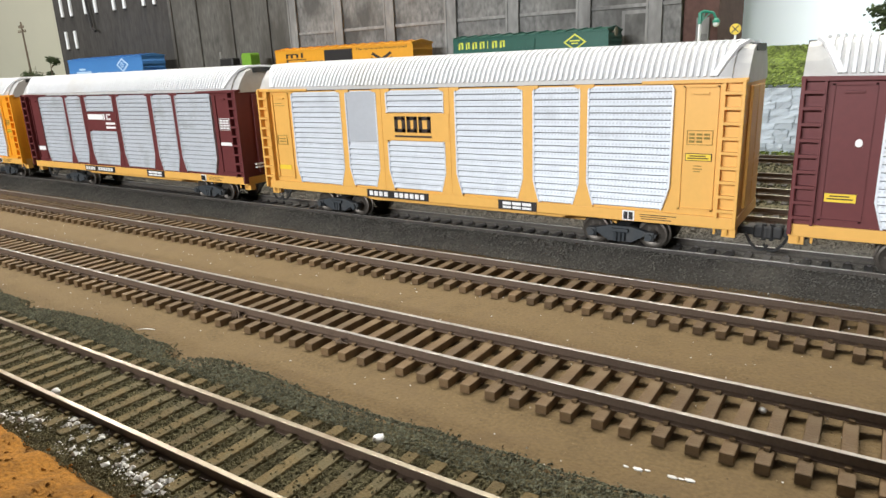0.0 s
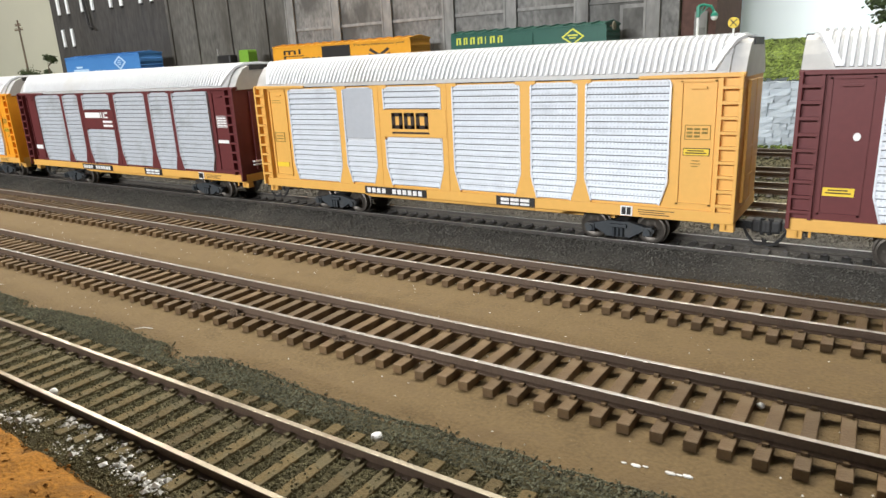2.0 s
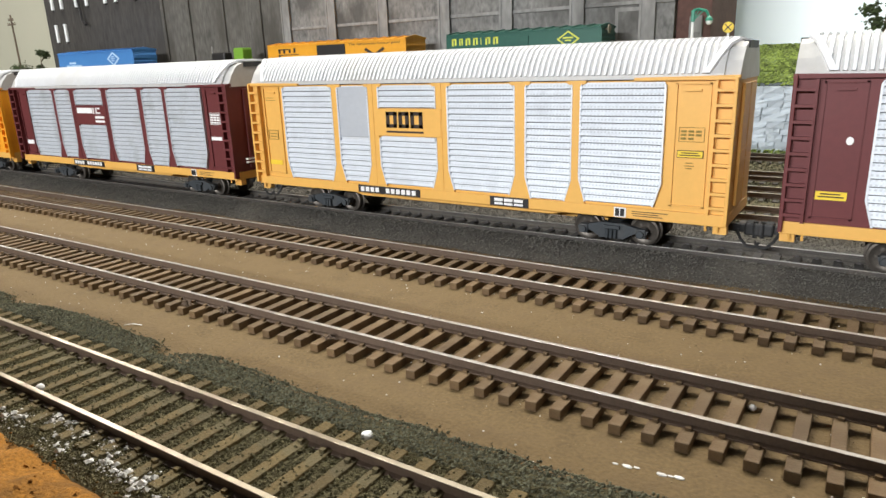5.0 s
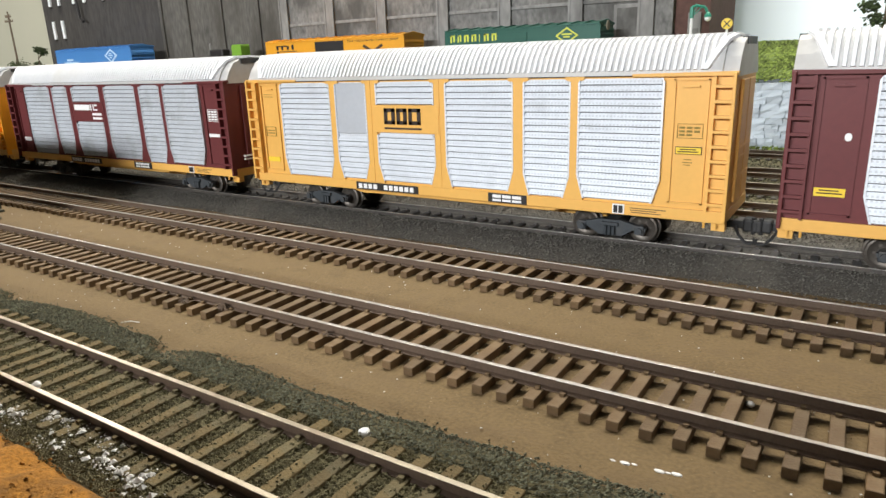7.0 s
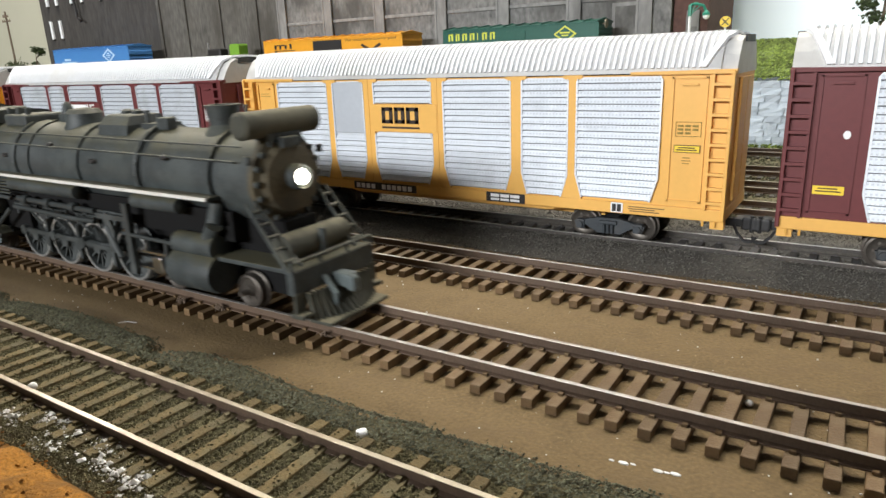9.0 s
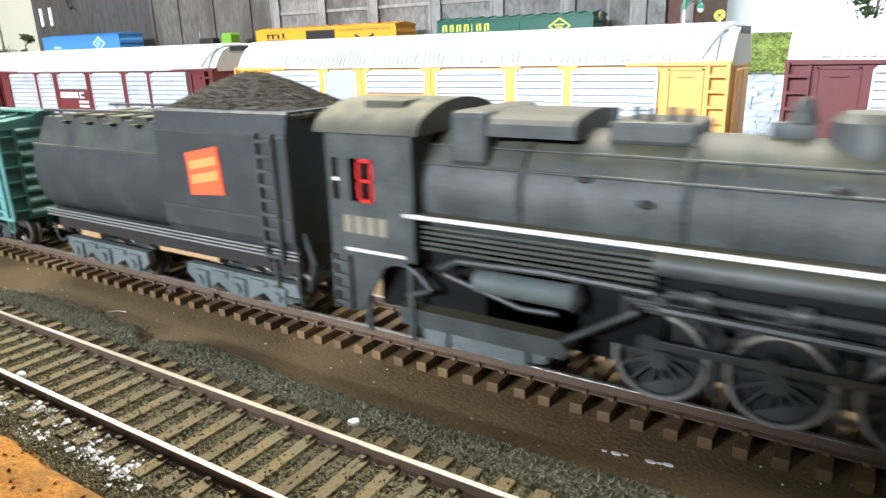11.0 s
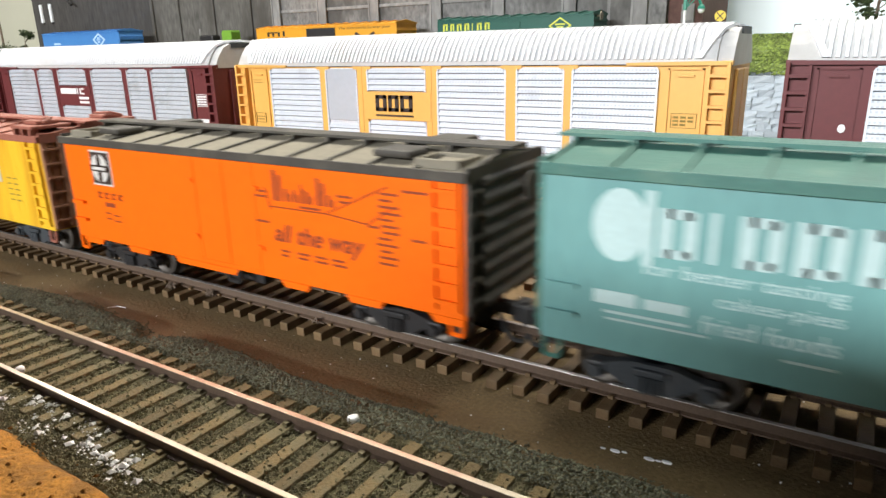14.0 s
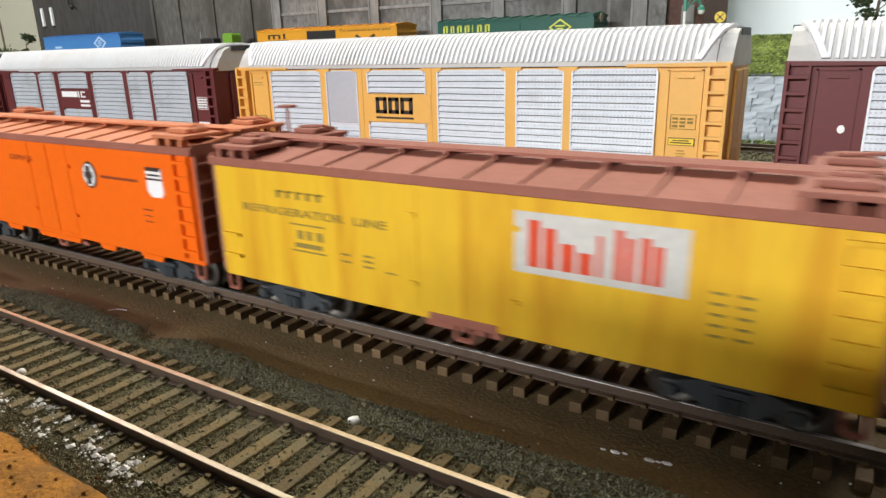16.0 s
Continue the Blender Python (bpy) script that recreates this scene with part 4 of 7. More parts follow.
def yellow_rack(x, paint, label):
    c = autorack(x, paint, M["yellow"], M["silver"], label, True)
    sill_marks(c)
    bm = B()
    box(bm, -0.0312, 0.0000, W2 - 0.0012, W2, 0.0354, 0.0460, 0.0002)
    part("name_panel", bm, paint, c, "yellow owner panel between the screens")
    y = W2 - 0.0014
    q = [(-0.0255, -0.0078, 0.0368, 0.0375)]
    for k, w in ((-0.0255, 0.0052), (-0.0194, 0.0048), (-0.0137, 0.0056)):
        q += [(k, k + w, 0.0435, 0.0449), (k, k + w, 0.0387, 0.0401), (k, k + 0.0016, 0.0387, 0.0449), (k + w - 0.0016, k + w, 0.0387, 0.0449)]
    bars(c, q, y, M["ink"], "owner_emblem", "dark block emblem over a rule")
    ys = W2 - 0.0003
    bars(c, [(0.0868, 0.0943, 0.0369, 0.0370), (0.0868, 0.0943, 0.0412, 0.0413), (0.0868, 0.0869, 0.0369, 0.0413), (0.0942, 0.0943, 0.0369, 0.0413)] + [(0.0874 + 0.0022 * i, 0.0890 + 0.0022 * i, 0.0376 + 0.0011 * j, 0.0382 + 0.0011 * j) for i in range(3) for j in range(3) if (i, j) != (2, 0)], ys, M["faded_ink"], "stencil_box")
    bars(c, [(0.0866, 0.0944, 0.0320, 0.0343)], ys, M["ink"], "placard_edge")
    bars(c, [(0.0868, 0.0942, 0.0322, 0.0341)], ys - 0.0002, M["sticker"], "placard", "yellow placard with two printed lines")
    bars(c, [(0.0880, 0.0928, 0.0334, 0.0337), (0.0874, 0.0935, 0.0327, 0.0330)], ys - 0.0004, M["ink"], "placard_print")
    bars(c, [(0.0893, 0.0915, 0.0303, 0.0305), (0.0890, 0.0918, 0.0294, 0.0296), (0.0893, 0.0912, 0.0286, 0.0288)], ys, M["faded_ink"], "small_print")
    bars(c, [(-0.0940, -0.0880, 0.0318, 0.0320), (-0.0940, -0.0880, 0.0358, 0.0360), (-0.0940, -0.0938, 0.0318, 0.0360), (-0.0882, -0.0880, 0.0318, 0.0360), (-0.0930, -0.0890, 0.0330, 0.0334), (-0.0930, -0.0890, 0.0342, 0.0346)], ys, M["faded_ink"], "stencil_box")
    bars(c, [(-0.0945, -0.0870, 0.0205, 0.0225)], ys, M["sticker"], "placard")
    bars(c, [(-0.0938, -0.0890, 0.0500, 0.0502), (-0.0938, -0.0880, 0.0490, 0.0492)], ys, M["faded_ink"], "small_print")
    return c


def maroon_rack(x, screens, label, dot):
    c = autorack(x, M["maroon"], M["yellow"], screens, label, True, False)
    sill_marks(c)
    bm = B()
    box(bm, -0.0312, 0.0000, W2 - 0.0012, W2, 0.0354, 0.0460, 0.0002)
    part("name_panel", bm, M["maroon"], c, "maroon owner panel between the screens")
    y = W2 - 0.0014
    bars(c, [(-0.0285, -0.0130, 0.0418, 0.0448), (-0.0122, -0.0112, 0.0416, 0.0450), (-0.0096, -0.0086, 0.0416, 0.0450), (-0.0080, -0.0055, 0.0441, 0.0450), (-0.0080, -0.0055, 0.0416, 0.0425), (-0.0110, -0.0020, 0.0390, 0.0403), (-0.0110, -0.0020, 0.0368, 0.0380)], y, M["white"], "owner_emblem", "white block emblem on maroon")
    ys = W2 - 0.0003
    bars(c, [(0.0868, 0.0943, 0.0375, 0.0377), (0.0868, 0.0943, 0.0430, 0.0432), (0.0868, 0.0870, 0.0375, 0.0432), (0.0941, 0.0943, 0.0375, 0.0432)] + [(0.0874 + 0.0022 * i, 0.0892 + 0.0022 * i, 0.0381 + 0.0012 * j, 0.0389 + 0.0012 * j) for i in range(3) for j in range(4)], ys, M["white"], "stencil_box")
    bars(c, [(0.0862, 0.0940, 0.0300, 0.0316)], ys, M["white"], "small_print")
    bars(c, [(-0.0945, -0.0868, 0.0220, 0.0244)], ys, M["sticker"] if dot else M["white"], "placard")
    if dot:
        bars(c, [(-0.0932, -0.0884, 0.0236, 0.0239), (-0.0938, -0.0875, 0.0228, 0.0231)], ys - 0.0003, M["ink"], "placard_print")
        bm = B()
        disc(bm, -0.0878, 0.0386, 0.0009, 0.0011, ys, 0.0002)
        part("white_dab", bm, M["white"], c, "dab of white paint")
    bm = B()
    box(bm, RACK_L / 2 + 0.0006, RACK_L / 2 + 0.0020, -0.013, 0.002, 0.0205, 0.0212)
    box(bm, RACK_L / 2 + 0.0006, RACK_L / 2 + 0.0020, -0.013, -0.001, 0.0190, 0.0196)
    part("end_print", bm, M["white"], c)
    return c


yellow_rack(-0.1313, M["yellow"], "yellow enclosed auto carrier with silver louvred screens and white roof")
maroon_rack(-0.3520, M["silver_old"], "maroon enclosed auto carrier with dull silver screens, coupled in the row", False)
maroon_rack(0.0884, M["silver"], "maroon enclosed auto carrier with a white paint dab", True)
yellow_rack(-0.5720, M["amber"], "amber enclosed auto carrier at the far end of the row")

# ---- boxcars on the shelf ----


def boxcar(x, y, L, H, paint, label, roof_mat, end_mat, ribs=6):
    c = thing("boxcar", label, "freight car", pose(x, y, SHELF + RAIL), "boxcars beside the warehouse")
    h, w = L / 2, 0.0170
    bm = B()
    box(bm, -h, h, -w, w, 0.0095, H, 0.0003)
    part("body", bm, paint, c)
    bm = B()
    prism(bm, [(-w - 0.0006, H), (w + 0.0006, H), (w + 0.0006, H + 0.0008), (0, H + 0.0032), (-w - 0.0006, H + 0.0008)], "x", -h - 0.0004, h + 0.0004)
    roof = part("roof", bm, roof_mat, c)
    k = int(L / 0.0115)
    for i in range(k + 1):
        xx = -h + L * i / k
        bm = B()
        prism(bm, [(-w - 0.0009, H + 0.0006), (w + 0.0009, H + 0.0006), (w + 0.0009, H + 0.0014), (0, H + 0.0040), (-w - 0.0009, H + 0.0014)], "x", xx - 0.0007, xx + 0.0007)
        part("roof_rib", bm, roof_mat, roof)
    for s in (-1, 1):
        for i in range(ribs):
            z = 0.012 + (H - 0.014) * (i + 0.5) / ribs
            bm = B()
            prism(bm, [(s * h, z - 0.0022), (s * (h + 0.0014), z), (s * h, z + 0.0022)], "y", -w + 0.0012, w - 0.0012)
            part("end_rib", bm, end_mat, c)
        bm = B()
        box(bm, *sorted((s * h, s * (h + 0.0012))), -w, -w + 0.0012, 0.0095, H)
        part("end_post", bm, end_mat, c)
        truck(c, s * (h - 0.022), M["truck"])
        coupler(c, s * h, s)
    return c


YH, HB = 0.5855, 0.0475
sy = -0.0170
c = boxcar(-0.4575, YH, 0.180, HB, M["box_yellow"], "golden yellow boxcar with a black sliding door on the shelf", M["box_yellow"], M["box_yellow"], 5)
bm = B()
box(bm, -0.0195, 0.0175, sy - 0.0010, sy + 0.001, 0.0100, HB - 0.0012, 0.0002)
part("sliding_door", bm, M["black"], c, "black sliding door")
bars(c, [(-0.075, -0.060, 0.0432, 0.0444), (-0.075, -0.072, 0.0400, 0.0440), (-0.068, -0.065, 0.0400, 0.0436), (-0.060, -0.057, 0.0400, 0.0440), (-0.053, -0.050, 0.0400, 0.0450), (-0.075, -0.046, 0.0380, 0.0388), (-0.075, -0.072, 0.0325, 0.0388), (-0.048, -0.038, 0.0325, 0.0365), (-0.035, -0.030, 0.0325, 0.0365), (-0.027, -0.023, 0.0325, 0.0365)], sy, M["black"], "owner_emblem", "black block emblem")
letters(c, "The nationwide boxcar pool", 0.022, 0.084, 0.0435, 0.0465, sy, M["ink"], "slogan")
bm = B()
for d in (-1, 1):
    prism(bm, [(0.054, 0.0360), (0.054 + d * 0.0105, 0.0415), (0.054 + d * 0.0125, 0.0395), (0.054, 0.0330)], "y", sy - 0.0002, sy)
    prism(bm, [(0.054, 0.0330), (0.054 + d * 0.0130, 0.0370), (0.054 + d * 0.0130, 0.0350), (0.054, 0.0300)], "y", sy - 0.0002, sy)
part("arrow_emblem", bm, M["ink"], c)
c = boxcar(-0.2507, YH, 0.140, HB, M["box_green"], "dark green boxcar with yellow lettering on the shelf", M["box_green"], M["box_green"], 9)
for k, (a, b) in enumerate(((0, 5), (8, 12), (15, 20), (23, 28), (31, 33), (36, 41), (44, 49))):
    x0 = -0.0654 + a * 0.00094
    w = (b - a) * 0.00094
    bars(c, [(x0, x0 + w * 0.35, 0.0388, 0.0448)] + ([(x0, x0 + w, 0.0437, 0.0448), (x0 + w * 0.65, x0 + w, 0.0392, 0.0440)] if k != 4 else []), sy, M["lemon"], "owner_bar")
bm = B()
prism(bm, [(0.0340, 0.0400), (0.0437, 0.0335), (0.0534, 0.0400), (0.0437, 0.0465)], "y", sy - 0.0002, sy)
part("diamond", bm, M["lemon"], c, "yellow diamond emblem")
bm = B()
prism(bm, [(0.0360, 0.0400), (0.0437, 0.0349), (0.0514, 0.0400), (0.0437, 0.0451)], "y", sy - 0.0004, sy - 0.0001)
part("diamond_field", bm, M["box_green"], c)
bars(c, [(0.0395, 0.048, 0.0405, 0.0416), (0.041, 0.0465, 0.0385, 0.0395)], sy - 0.0005, M["lemon"], "diamond_print")
bm = B()
box(bm, -0.016, 0.009, sy - 0.0009, sy + 0.001, 0.0100, HB - 0.0030, 0.0002)
for i in range(5):
    box(bm, -0.015, 0.008, sy - 0.0014, sy, 0.014 + i * 0.006, 0.0145 + i * 0.006)
part("sliding_door", bm, M["box_green"], c)
bm = B()
lathe(bm, [(0.0, 0.0002), (0.0, 0.0034), (0.0008, 0.0034), (0.0008, 0.0002)], (0.0730, -0.006, HB - 0.001), "x", 20)
rod(bm, (0.069, -0.006, HB - 0.001), (0.0735, -0.006, HB - 0.001), 0.0005)
part("brake_wheel", bm, M["roof_dusty"], c, "grey brake wheel")
c = boxcar(-0.8806, YH, 0.175, HB + 0.006, M["blue"], "bright blue boxcar with a white diamond on the shelf", M["blue"], M["blue"], 5)
bm = B()
prism(bm, [(0.0305, 0.0445), (0.0445, 0.0350), (0.0585, 0.0445), (0.0445, 0.0530)], "y", sy - 0.0002, sy)
part("diamond", bm, M["pale_blue"], c, "pale diamond emblem")
bm = B()
prism(bm, [(0.0345, 0.0445), (0.0445, 0.0378), (0.0545, 0.0445), (0.0445, 0.0503)], "y", sy - 0.0004, sy - 0.0001)
part("diamond_field", bm, M["blue"], c)
bars(c, [(0.040, 0.049, 0.0438, 0.0450), (0.042, 0.047, 0.0460, 0.0474), (0.042, 0.047, 0.0412, 0.0426)], sy - 0.0005, M["pale_blue"], "diamond_print")
bars(c, [(-0.062, -0.046, 0.0400, 0.0425), (-0.070, -0.032, 0.0350, 0.0385), (-0.016, -0.012, 0.034, 0.0365), (-0.009, -0.005, 0.034, 0.0365), (0.002, 0.008, 0.034, 0.0365)], sy, M["pale_blue"], "lettering_bar")
bm = B()
for i in range(4):
    box(bm, 0.0875, 0.0895, -0.016, 0.016, 0.014 + i * 0.010, 0.017 + i * 0.010)
part("end_rib", bm, M["blue"], c)

# ---- warehouse ----
YW = 0.622
bld = thing("warehouse", "tall sooty concrete warehouse with pale pilasters behind the boxcars", "building")
BX0, BX1, BT = -1.088, -0.1390, 0.55
bm = B()
box(bm, -0.5685, BX1, YW, YW + 0.12, SHELF, BT)
part("wall", bm, M["concrete"], bld)
bm = B()
box(bm, -0.800, -0.5690, YW + 0.001, YW + 0.12, SHELF, BT)
part("stained_wall", bm, M["soot_concrete"], bld, "soot-blackened bay with rusty streaks")
bm = B()
box(bm, BX0, -0.8005, YW + 0.003, YW + 0.12, SHELF, BT)
part("brick_wing", bm, M["soot_brick"], bld, "blackened brick wing with pale windows")
bm = B()
box(bm, BX0 - 0.005, BX1 + 0.005, YW - 0.004, YW + 0.13, BT, BT + 0.008)
part("roof", bm, M["pilaster"], bld)
for xx in (-0.7930, -0.7410, -0.6760, -0.6120, -0.5690, -0.5010, -0.4310, -0.3560, -0.2890, -0.2205, -0.1600):
    bm = B()
    if xx < -0.58:
        box(bm, xx - 0.0012, xx + 0.0012, YW - 0.0012, YW + 0.002, SHELF, BT, 0.0003)
        part("wall_seam", bm, M["soot_concrete"], bld)
        continue
    box(bm, xx - 0.0062, xx + 0.0062, YW - 0.0030, YW + 0.001, SHELF, BT, 0.0005)
    for d in (-0.0056, 0.0056):
        box(bm, xx + d - 0.0010, xx + d + 0.0010, YW - 0.0036, YW - 0.0028, SHELF, BT)
    part("pilaster", bm, M["pilaster"], bld)
for z in (0.1080, 0.176, 0.244, 0.312):
    bm = B()
    box(bm, -0.568, BX1, YW - 0.0016, YW + 0.001, z, z + 0.0030, 0.0003)
    part("floor_band", bm, M["pilaster"], bld)
rng = random.Random(4)
for i, xx in enumerate((-1.0640, -1.0385, -0.9985, -0.9710, -0.9240, -0.8985, -0.8530, -0.8290)):
    for j in range(6):
        zz = 0.1165 + 0.0468 * j
        if j == 0 and i > 1:
            continue
        bm = B()
        box(bm, xx - 0.0026, xx + 0.0026, YW + 0.0008, YW + 0.0040, zz, zz + 0.0255)
        w = part("window", bm, M["window_pale"], bld, "narrow window with a white blind")
        bm = B()
        box(bm, xx - 0.0036, xx + 0.0036, YW - 0.0004, YW + 0.0035, zz - 0.0016, zz - 0.0002)
        part("sill", bm, M["soot_brick"], w)
bm = B()
path_rod(bm, [(-0.988, YW - 0.003, 0.20), (-0.980, YW - 0.003, 0.142), (-0.968, YW - 0.006, 0.137)], 0.0018, 8)
part("downpipe", bm, M["black"], bld, "black drain pipe with a bent foot")
bm = B()
box(bm, -0.187, -0.160, YW - 0.0018, YW + 0.001, 0.077, 0.106, 0.0003)
part("loading_door", bm, M["pilaster"], bld, "grey panelled door")
bm = B()
box(bm, -0.184, -0.163, YW - 0.0026, YW, 0.080, 0.103)
part("door_panel", bm, M["concrete"], bld)
rb = thing("brick_annex", "narrow brown brick annex with a pale door", "building")
bm = B()
box(bm, -0.1385, -0.1120, YW + 0.006, YW + 0.11, 0.0452, 0.30)
part("wall", bm, M["red_brick"], rb)
bm = B()
box(bm, -0.1280, -0.1180, YW + 0.0035, YW + 0.008, 0.072, 0.0965, 0.0004)
part("door", bm, M["pilaster"], rb, "pale grey door")
bm = B()
box(bm, -0.1265, -0.1195, YW + 0.0030, YW + 0.006, 0.075, 0.0840, 0.0003)
part("panel", bm, M["concrete"], rb)

# ---- small things at the back ----
lampo = thing("wall_lamp", "green gooseneck lamp on a white post", "lamp", pose(-0.1209, 0.600, 0.0452))
bm = B()
rod(bm, (0.0015, 0, 0), (0.0015, 0, 0.046), 0.0010, 10)
part("post", bm, M["white"], lampo)
bm = B()
box(bm, 0.0002, 0.0028, -0.0014, 0.0014, 0.0455, 0.0538, 0.0004)
path_rod(bm, [(0.0015, 0, 0.0536), (0.005, 0, 0.0545), (0.0110, 0, 0.0528), (0.0132, 0, 0.048)], 0.0010, 8)
for d in (0.002, 0.006):
    path_rod(bm, [(0.002, 0, 0.0470), (d + 0.003, 0, 0.0533)], 0.0005, 6)
lathe(bm, [(0.0458, 0.0030), (0.0478, 0.0022), (0.0493, 0.0008)], (0.0132, 0, 0), "z", 16)
part("arm", bm, M["lamp_green"], lampo, "green bracket and shade")
bm = B()
bmesh.ops.create_uvsphere(bm, u_segments=14, v_segments=8, radius=0.0024, matrix=pose(0.0132, 0, 0.0451))
part("bulb", bm, M["white"], lampo, "white bulb", True)
sg = thing("crossing_sign", "round yellow crossing warning sign on a white post", "sign", pose(-0.0936, 0.600, 0.0655))
bm = B()
rod(bm, (0, 0, -0.003), (0, 0, 0.0195), 0.0008, 10)
part("post", bm, M["white"], sg)
bm = B()
disc(bm, 0, 0.0199, 0.0039, 0.0039, -0.0012, 0.0005)
part("disc", bm, M["sticker"], sg, "yellow disc", False)
bm = B()
for a in (45, -45):
    m = pose(0, -0.0019, 0.0199, 0, a, 0)
    bmesh.ops.create_cube(bm, size=1, matrix=m @ Matrix.Diagonal((0.0066, 0.0003, 0.0007, 1)))
part("cross", bm, M["black"], sg, "black cross")
pl = thing("utility_pole", "leaning wooden utility pole with two crossarms", "pole", pose(-1.2705, 0.66, SHELF))
bm = B()
rod(bm, (0, 0, 0), (-0.002, 0, 0.134), 0.0020, 10, 0.0013)
part("pole", bm, M["wood"], pl)
for z, l in ((0.1165, 0.0135), (0.124, 0.009)):
    bm = B()
    box(bm, -l, l, -0.0022, -0.0008, z, z + 0.0022, 0.0002)
    for d in (-0.9, -0.45, 0.45, 0.9):
        rod(bm, (d * l, -0.0015, z + 0.002), (d * l, -0.0015, z + 0.0045), 0.0007, 6)
    part("crossarm", bm, M["wood"], pl)


def tree(x, y, z, h, spread, leaves, seed, label, trunk=0.4):
    rng = np.random.default_rng(seed)
    t = thing("tree", label, "tree", pose(x, y, z))
    bm = B()
    rod(bm, (0, 0, 0), (0.0005, 0, h * 0.8), h * 0.028, 8, h * 0.010)
    tips = []
    for k in range(9):
        a, zz = rng.uniform(0, math.tau), h * rng.uniform(trunk, 0.95)
        tip = (spread * 0.75 * math.cos(a), spread * 0.75 * math.sin(a), zz + h * rng.uniform(0.0, 0.12))
        rod(bm, (0, 0, zz - h * 0.12), tip, h * 0.009, 6, h * 0.004)
        tips.append(tip)
    part("trunk", bm, M["wood"], t)
    cs = np.array(tips)[rng.integers(0, len(tips), leaves)] + rng.normal(0, spread * 0.23, (leaves, 3)) * (1, 1, 0.7)
    ob = grains("crown", leaves, lambda r, n: cs, (h * 0.012, h * 0.035), M["leaf"], "", "", seed)
    for key in ("kind", "label", "category"):
        if key in ob:
            del ob[key]
    ob.parent = t
    return t


tree(-1.288, 0.67, SHELF - 0.0005, 0.060, 0.015, 900, 11, "small dark tree beside the utility pole", 0.2)
tree(-1.190, 0.655, SHELF - 0.0005, 0.068, 0.014, 700, 12, "small dark tree beside the warehouse", 0.2)
tree(-1.235, 0.66, SHELF - 0.0005, 0.046, 0.022, 700, 13, "low dark bush near the warehouse corner", 0.1)
tree(0.0040, 0.63, 0.0690, 0.050, 0.013, 1200, 14, "open-crowned dark tree on the grass bank", 0.25)
gb = thing("green_shed", "lime green shed with a rounded roof between the boxcars", "shed", pose(-0.6155, 0.595, SHELF))
bm = B()
prism(bm, [(-0.0082, 0), (0.0076, 0), (0.0076, 0.0518), (0.0064, 0.0538), (-0.0066, 0.0538), (-0.0082, 0.0513)], "y", -0.009, 0.004)
part("shell", bm, M["lime"], gb)
bm = B()
box(bm, -0.0068, 0.0062, -0.0098, -0.0088, 0.002, 0.034, 0.0003)
part("door", bm, M["lime"], gb)
mp_ = thing("signal_mast", "short grey signal mast beside a dark relay cabinet", "mast", pose(-0.6740, 0.597, SHELF))
bm = B()
rod(bm, (0, 0, 0), (0, 0, 0.0575), 0.0010, 8)
part("mast", bm, M["pilaster"], mp_)
bm = B()
box(bm, 0.004, 0.028, -0.006, 0.006, 0, 0.050, 0.002)
part("cabinet", bm, M["black"], mp_)
# ---- stones of the retaining wall ----
stones = []
for k in range(4):
    bm = B()
    box(bm, -0.5, 0.5, -0.5, 0.5, -0.5, 0.5)
    rr = random.Random(k)
    bmesh.ops.subdivide_edges(bm, edges=list(bm.edges), cuts=1, use_grid_fill=True)
    for v in bm.verts:
        v.co += Vector((rr.uniform(-0.05, 0.05), rr.uniform(-0.2, 0.2), rr.uniform(-0.09, 0.09)))
    me = bpy.data.meshes.new("stone")
    bm.to_mesh(me)
    bm.free()
    me.materials.append(M["stone"])
    stones.append(me)
rr = random.Random(9)
for j in range(10):
    x = -0.12 + rr.uniform(0, 0.006)
    while x < 0.05:
        w = rr.uniform(0.008, 0.017)
        ob = new("stone", stones[rr.randrange(4)])
        ob.parent = wall
        ob.matrix_local = Matrix.LocRotScale((x + w / 2, WALL_Y + 0.0005, 0.0022 + j * 0.0045), None, (w * 0.95, 0.0035, 0.0042))
        x += w

# ---- the moving train: places along it are given for the moment T0 ----
T0, SPEED = 10.3, 0.1082
MOVERS, SPINNERS = [], []


def vehicle(name, label, category, u0, group=""):
    v = thing(name, label, category, pose(u0, YA, RAIL), group)
    MOVERS.append((v, u0))
    return v


def spin(ob, x, r, y=0.0, z=None):
    SPINNERS.append((ob, x, y, r if z is None else z, r))


def freight_truck(c, x, material, r=WHEEL_R):
    t, axles = truck(c, x, material, 0.0098, r=r)
    for a in axles:
        spin(a, a.location.x, r)


def hatch_platform(c, x, material, top, label):
    """An ice hatch with its frame at a reefer's roof corner."""
    for s in (-1, 1):
        bm = B()
        box(bm, x - 0.0062, x + 0.0062, *sorted((s * 0.0050, s * 0.0172)), top - 0.0004, top + 0.0006, 0.0002)
        for k in (-0.0045, 0.0, 0.0045):
            box(bm, x + k - 0.0006, x + k + 0.0006, *sorted((s * 0.0150, s * 0.0172)), top - 0.0022, top)
        h = part("hatch_platform", bm, material, c, label)
        bm = B()
        box(bm, x - 0.0042, x + 0.0036, *sorted((s * 0.0070, s * 0.0142)), top + 0.0006, top + 0.0019, 0.0004)
        path_rod(bm, [(x - 0.003, s * 0.0085, top + 0.0022), (x + 0.004, s * 0.0095, top + 0.0026), (x + 0.0055, s * 0.0130, top + 0.0015)], 0.0004, 6)
        box(bm, x - 0.0030, x + 0.0020, *sorted((s * 0.0098, s * 0.0112)), top + 0.0018, top + 0.0025, 0.0002)
        part("hatch", bm, material, h)


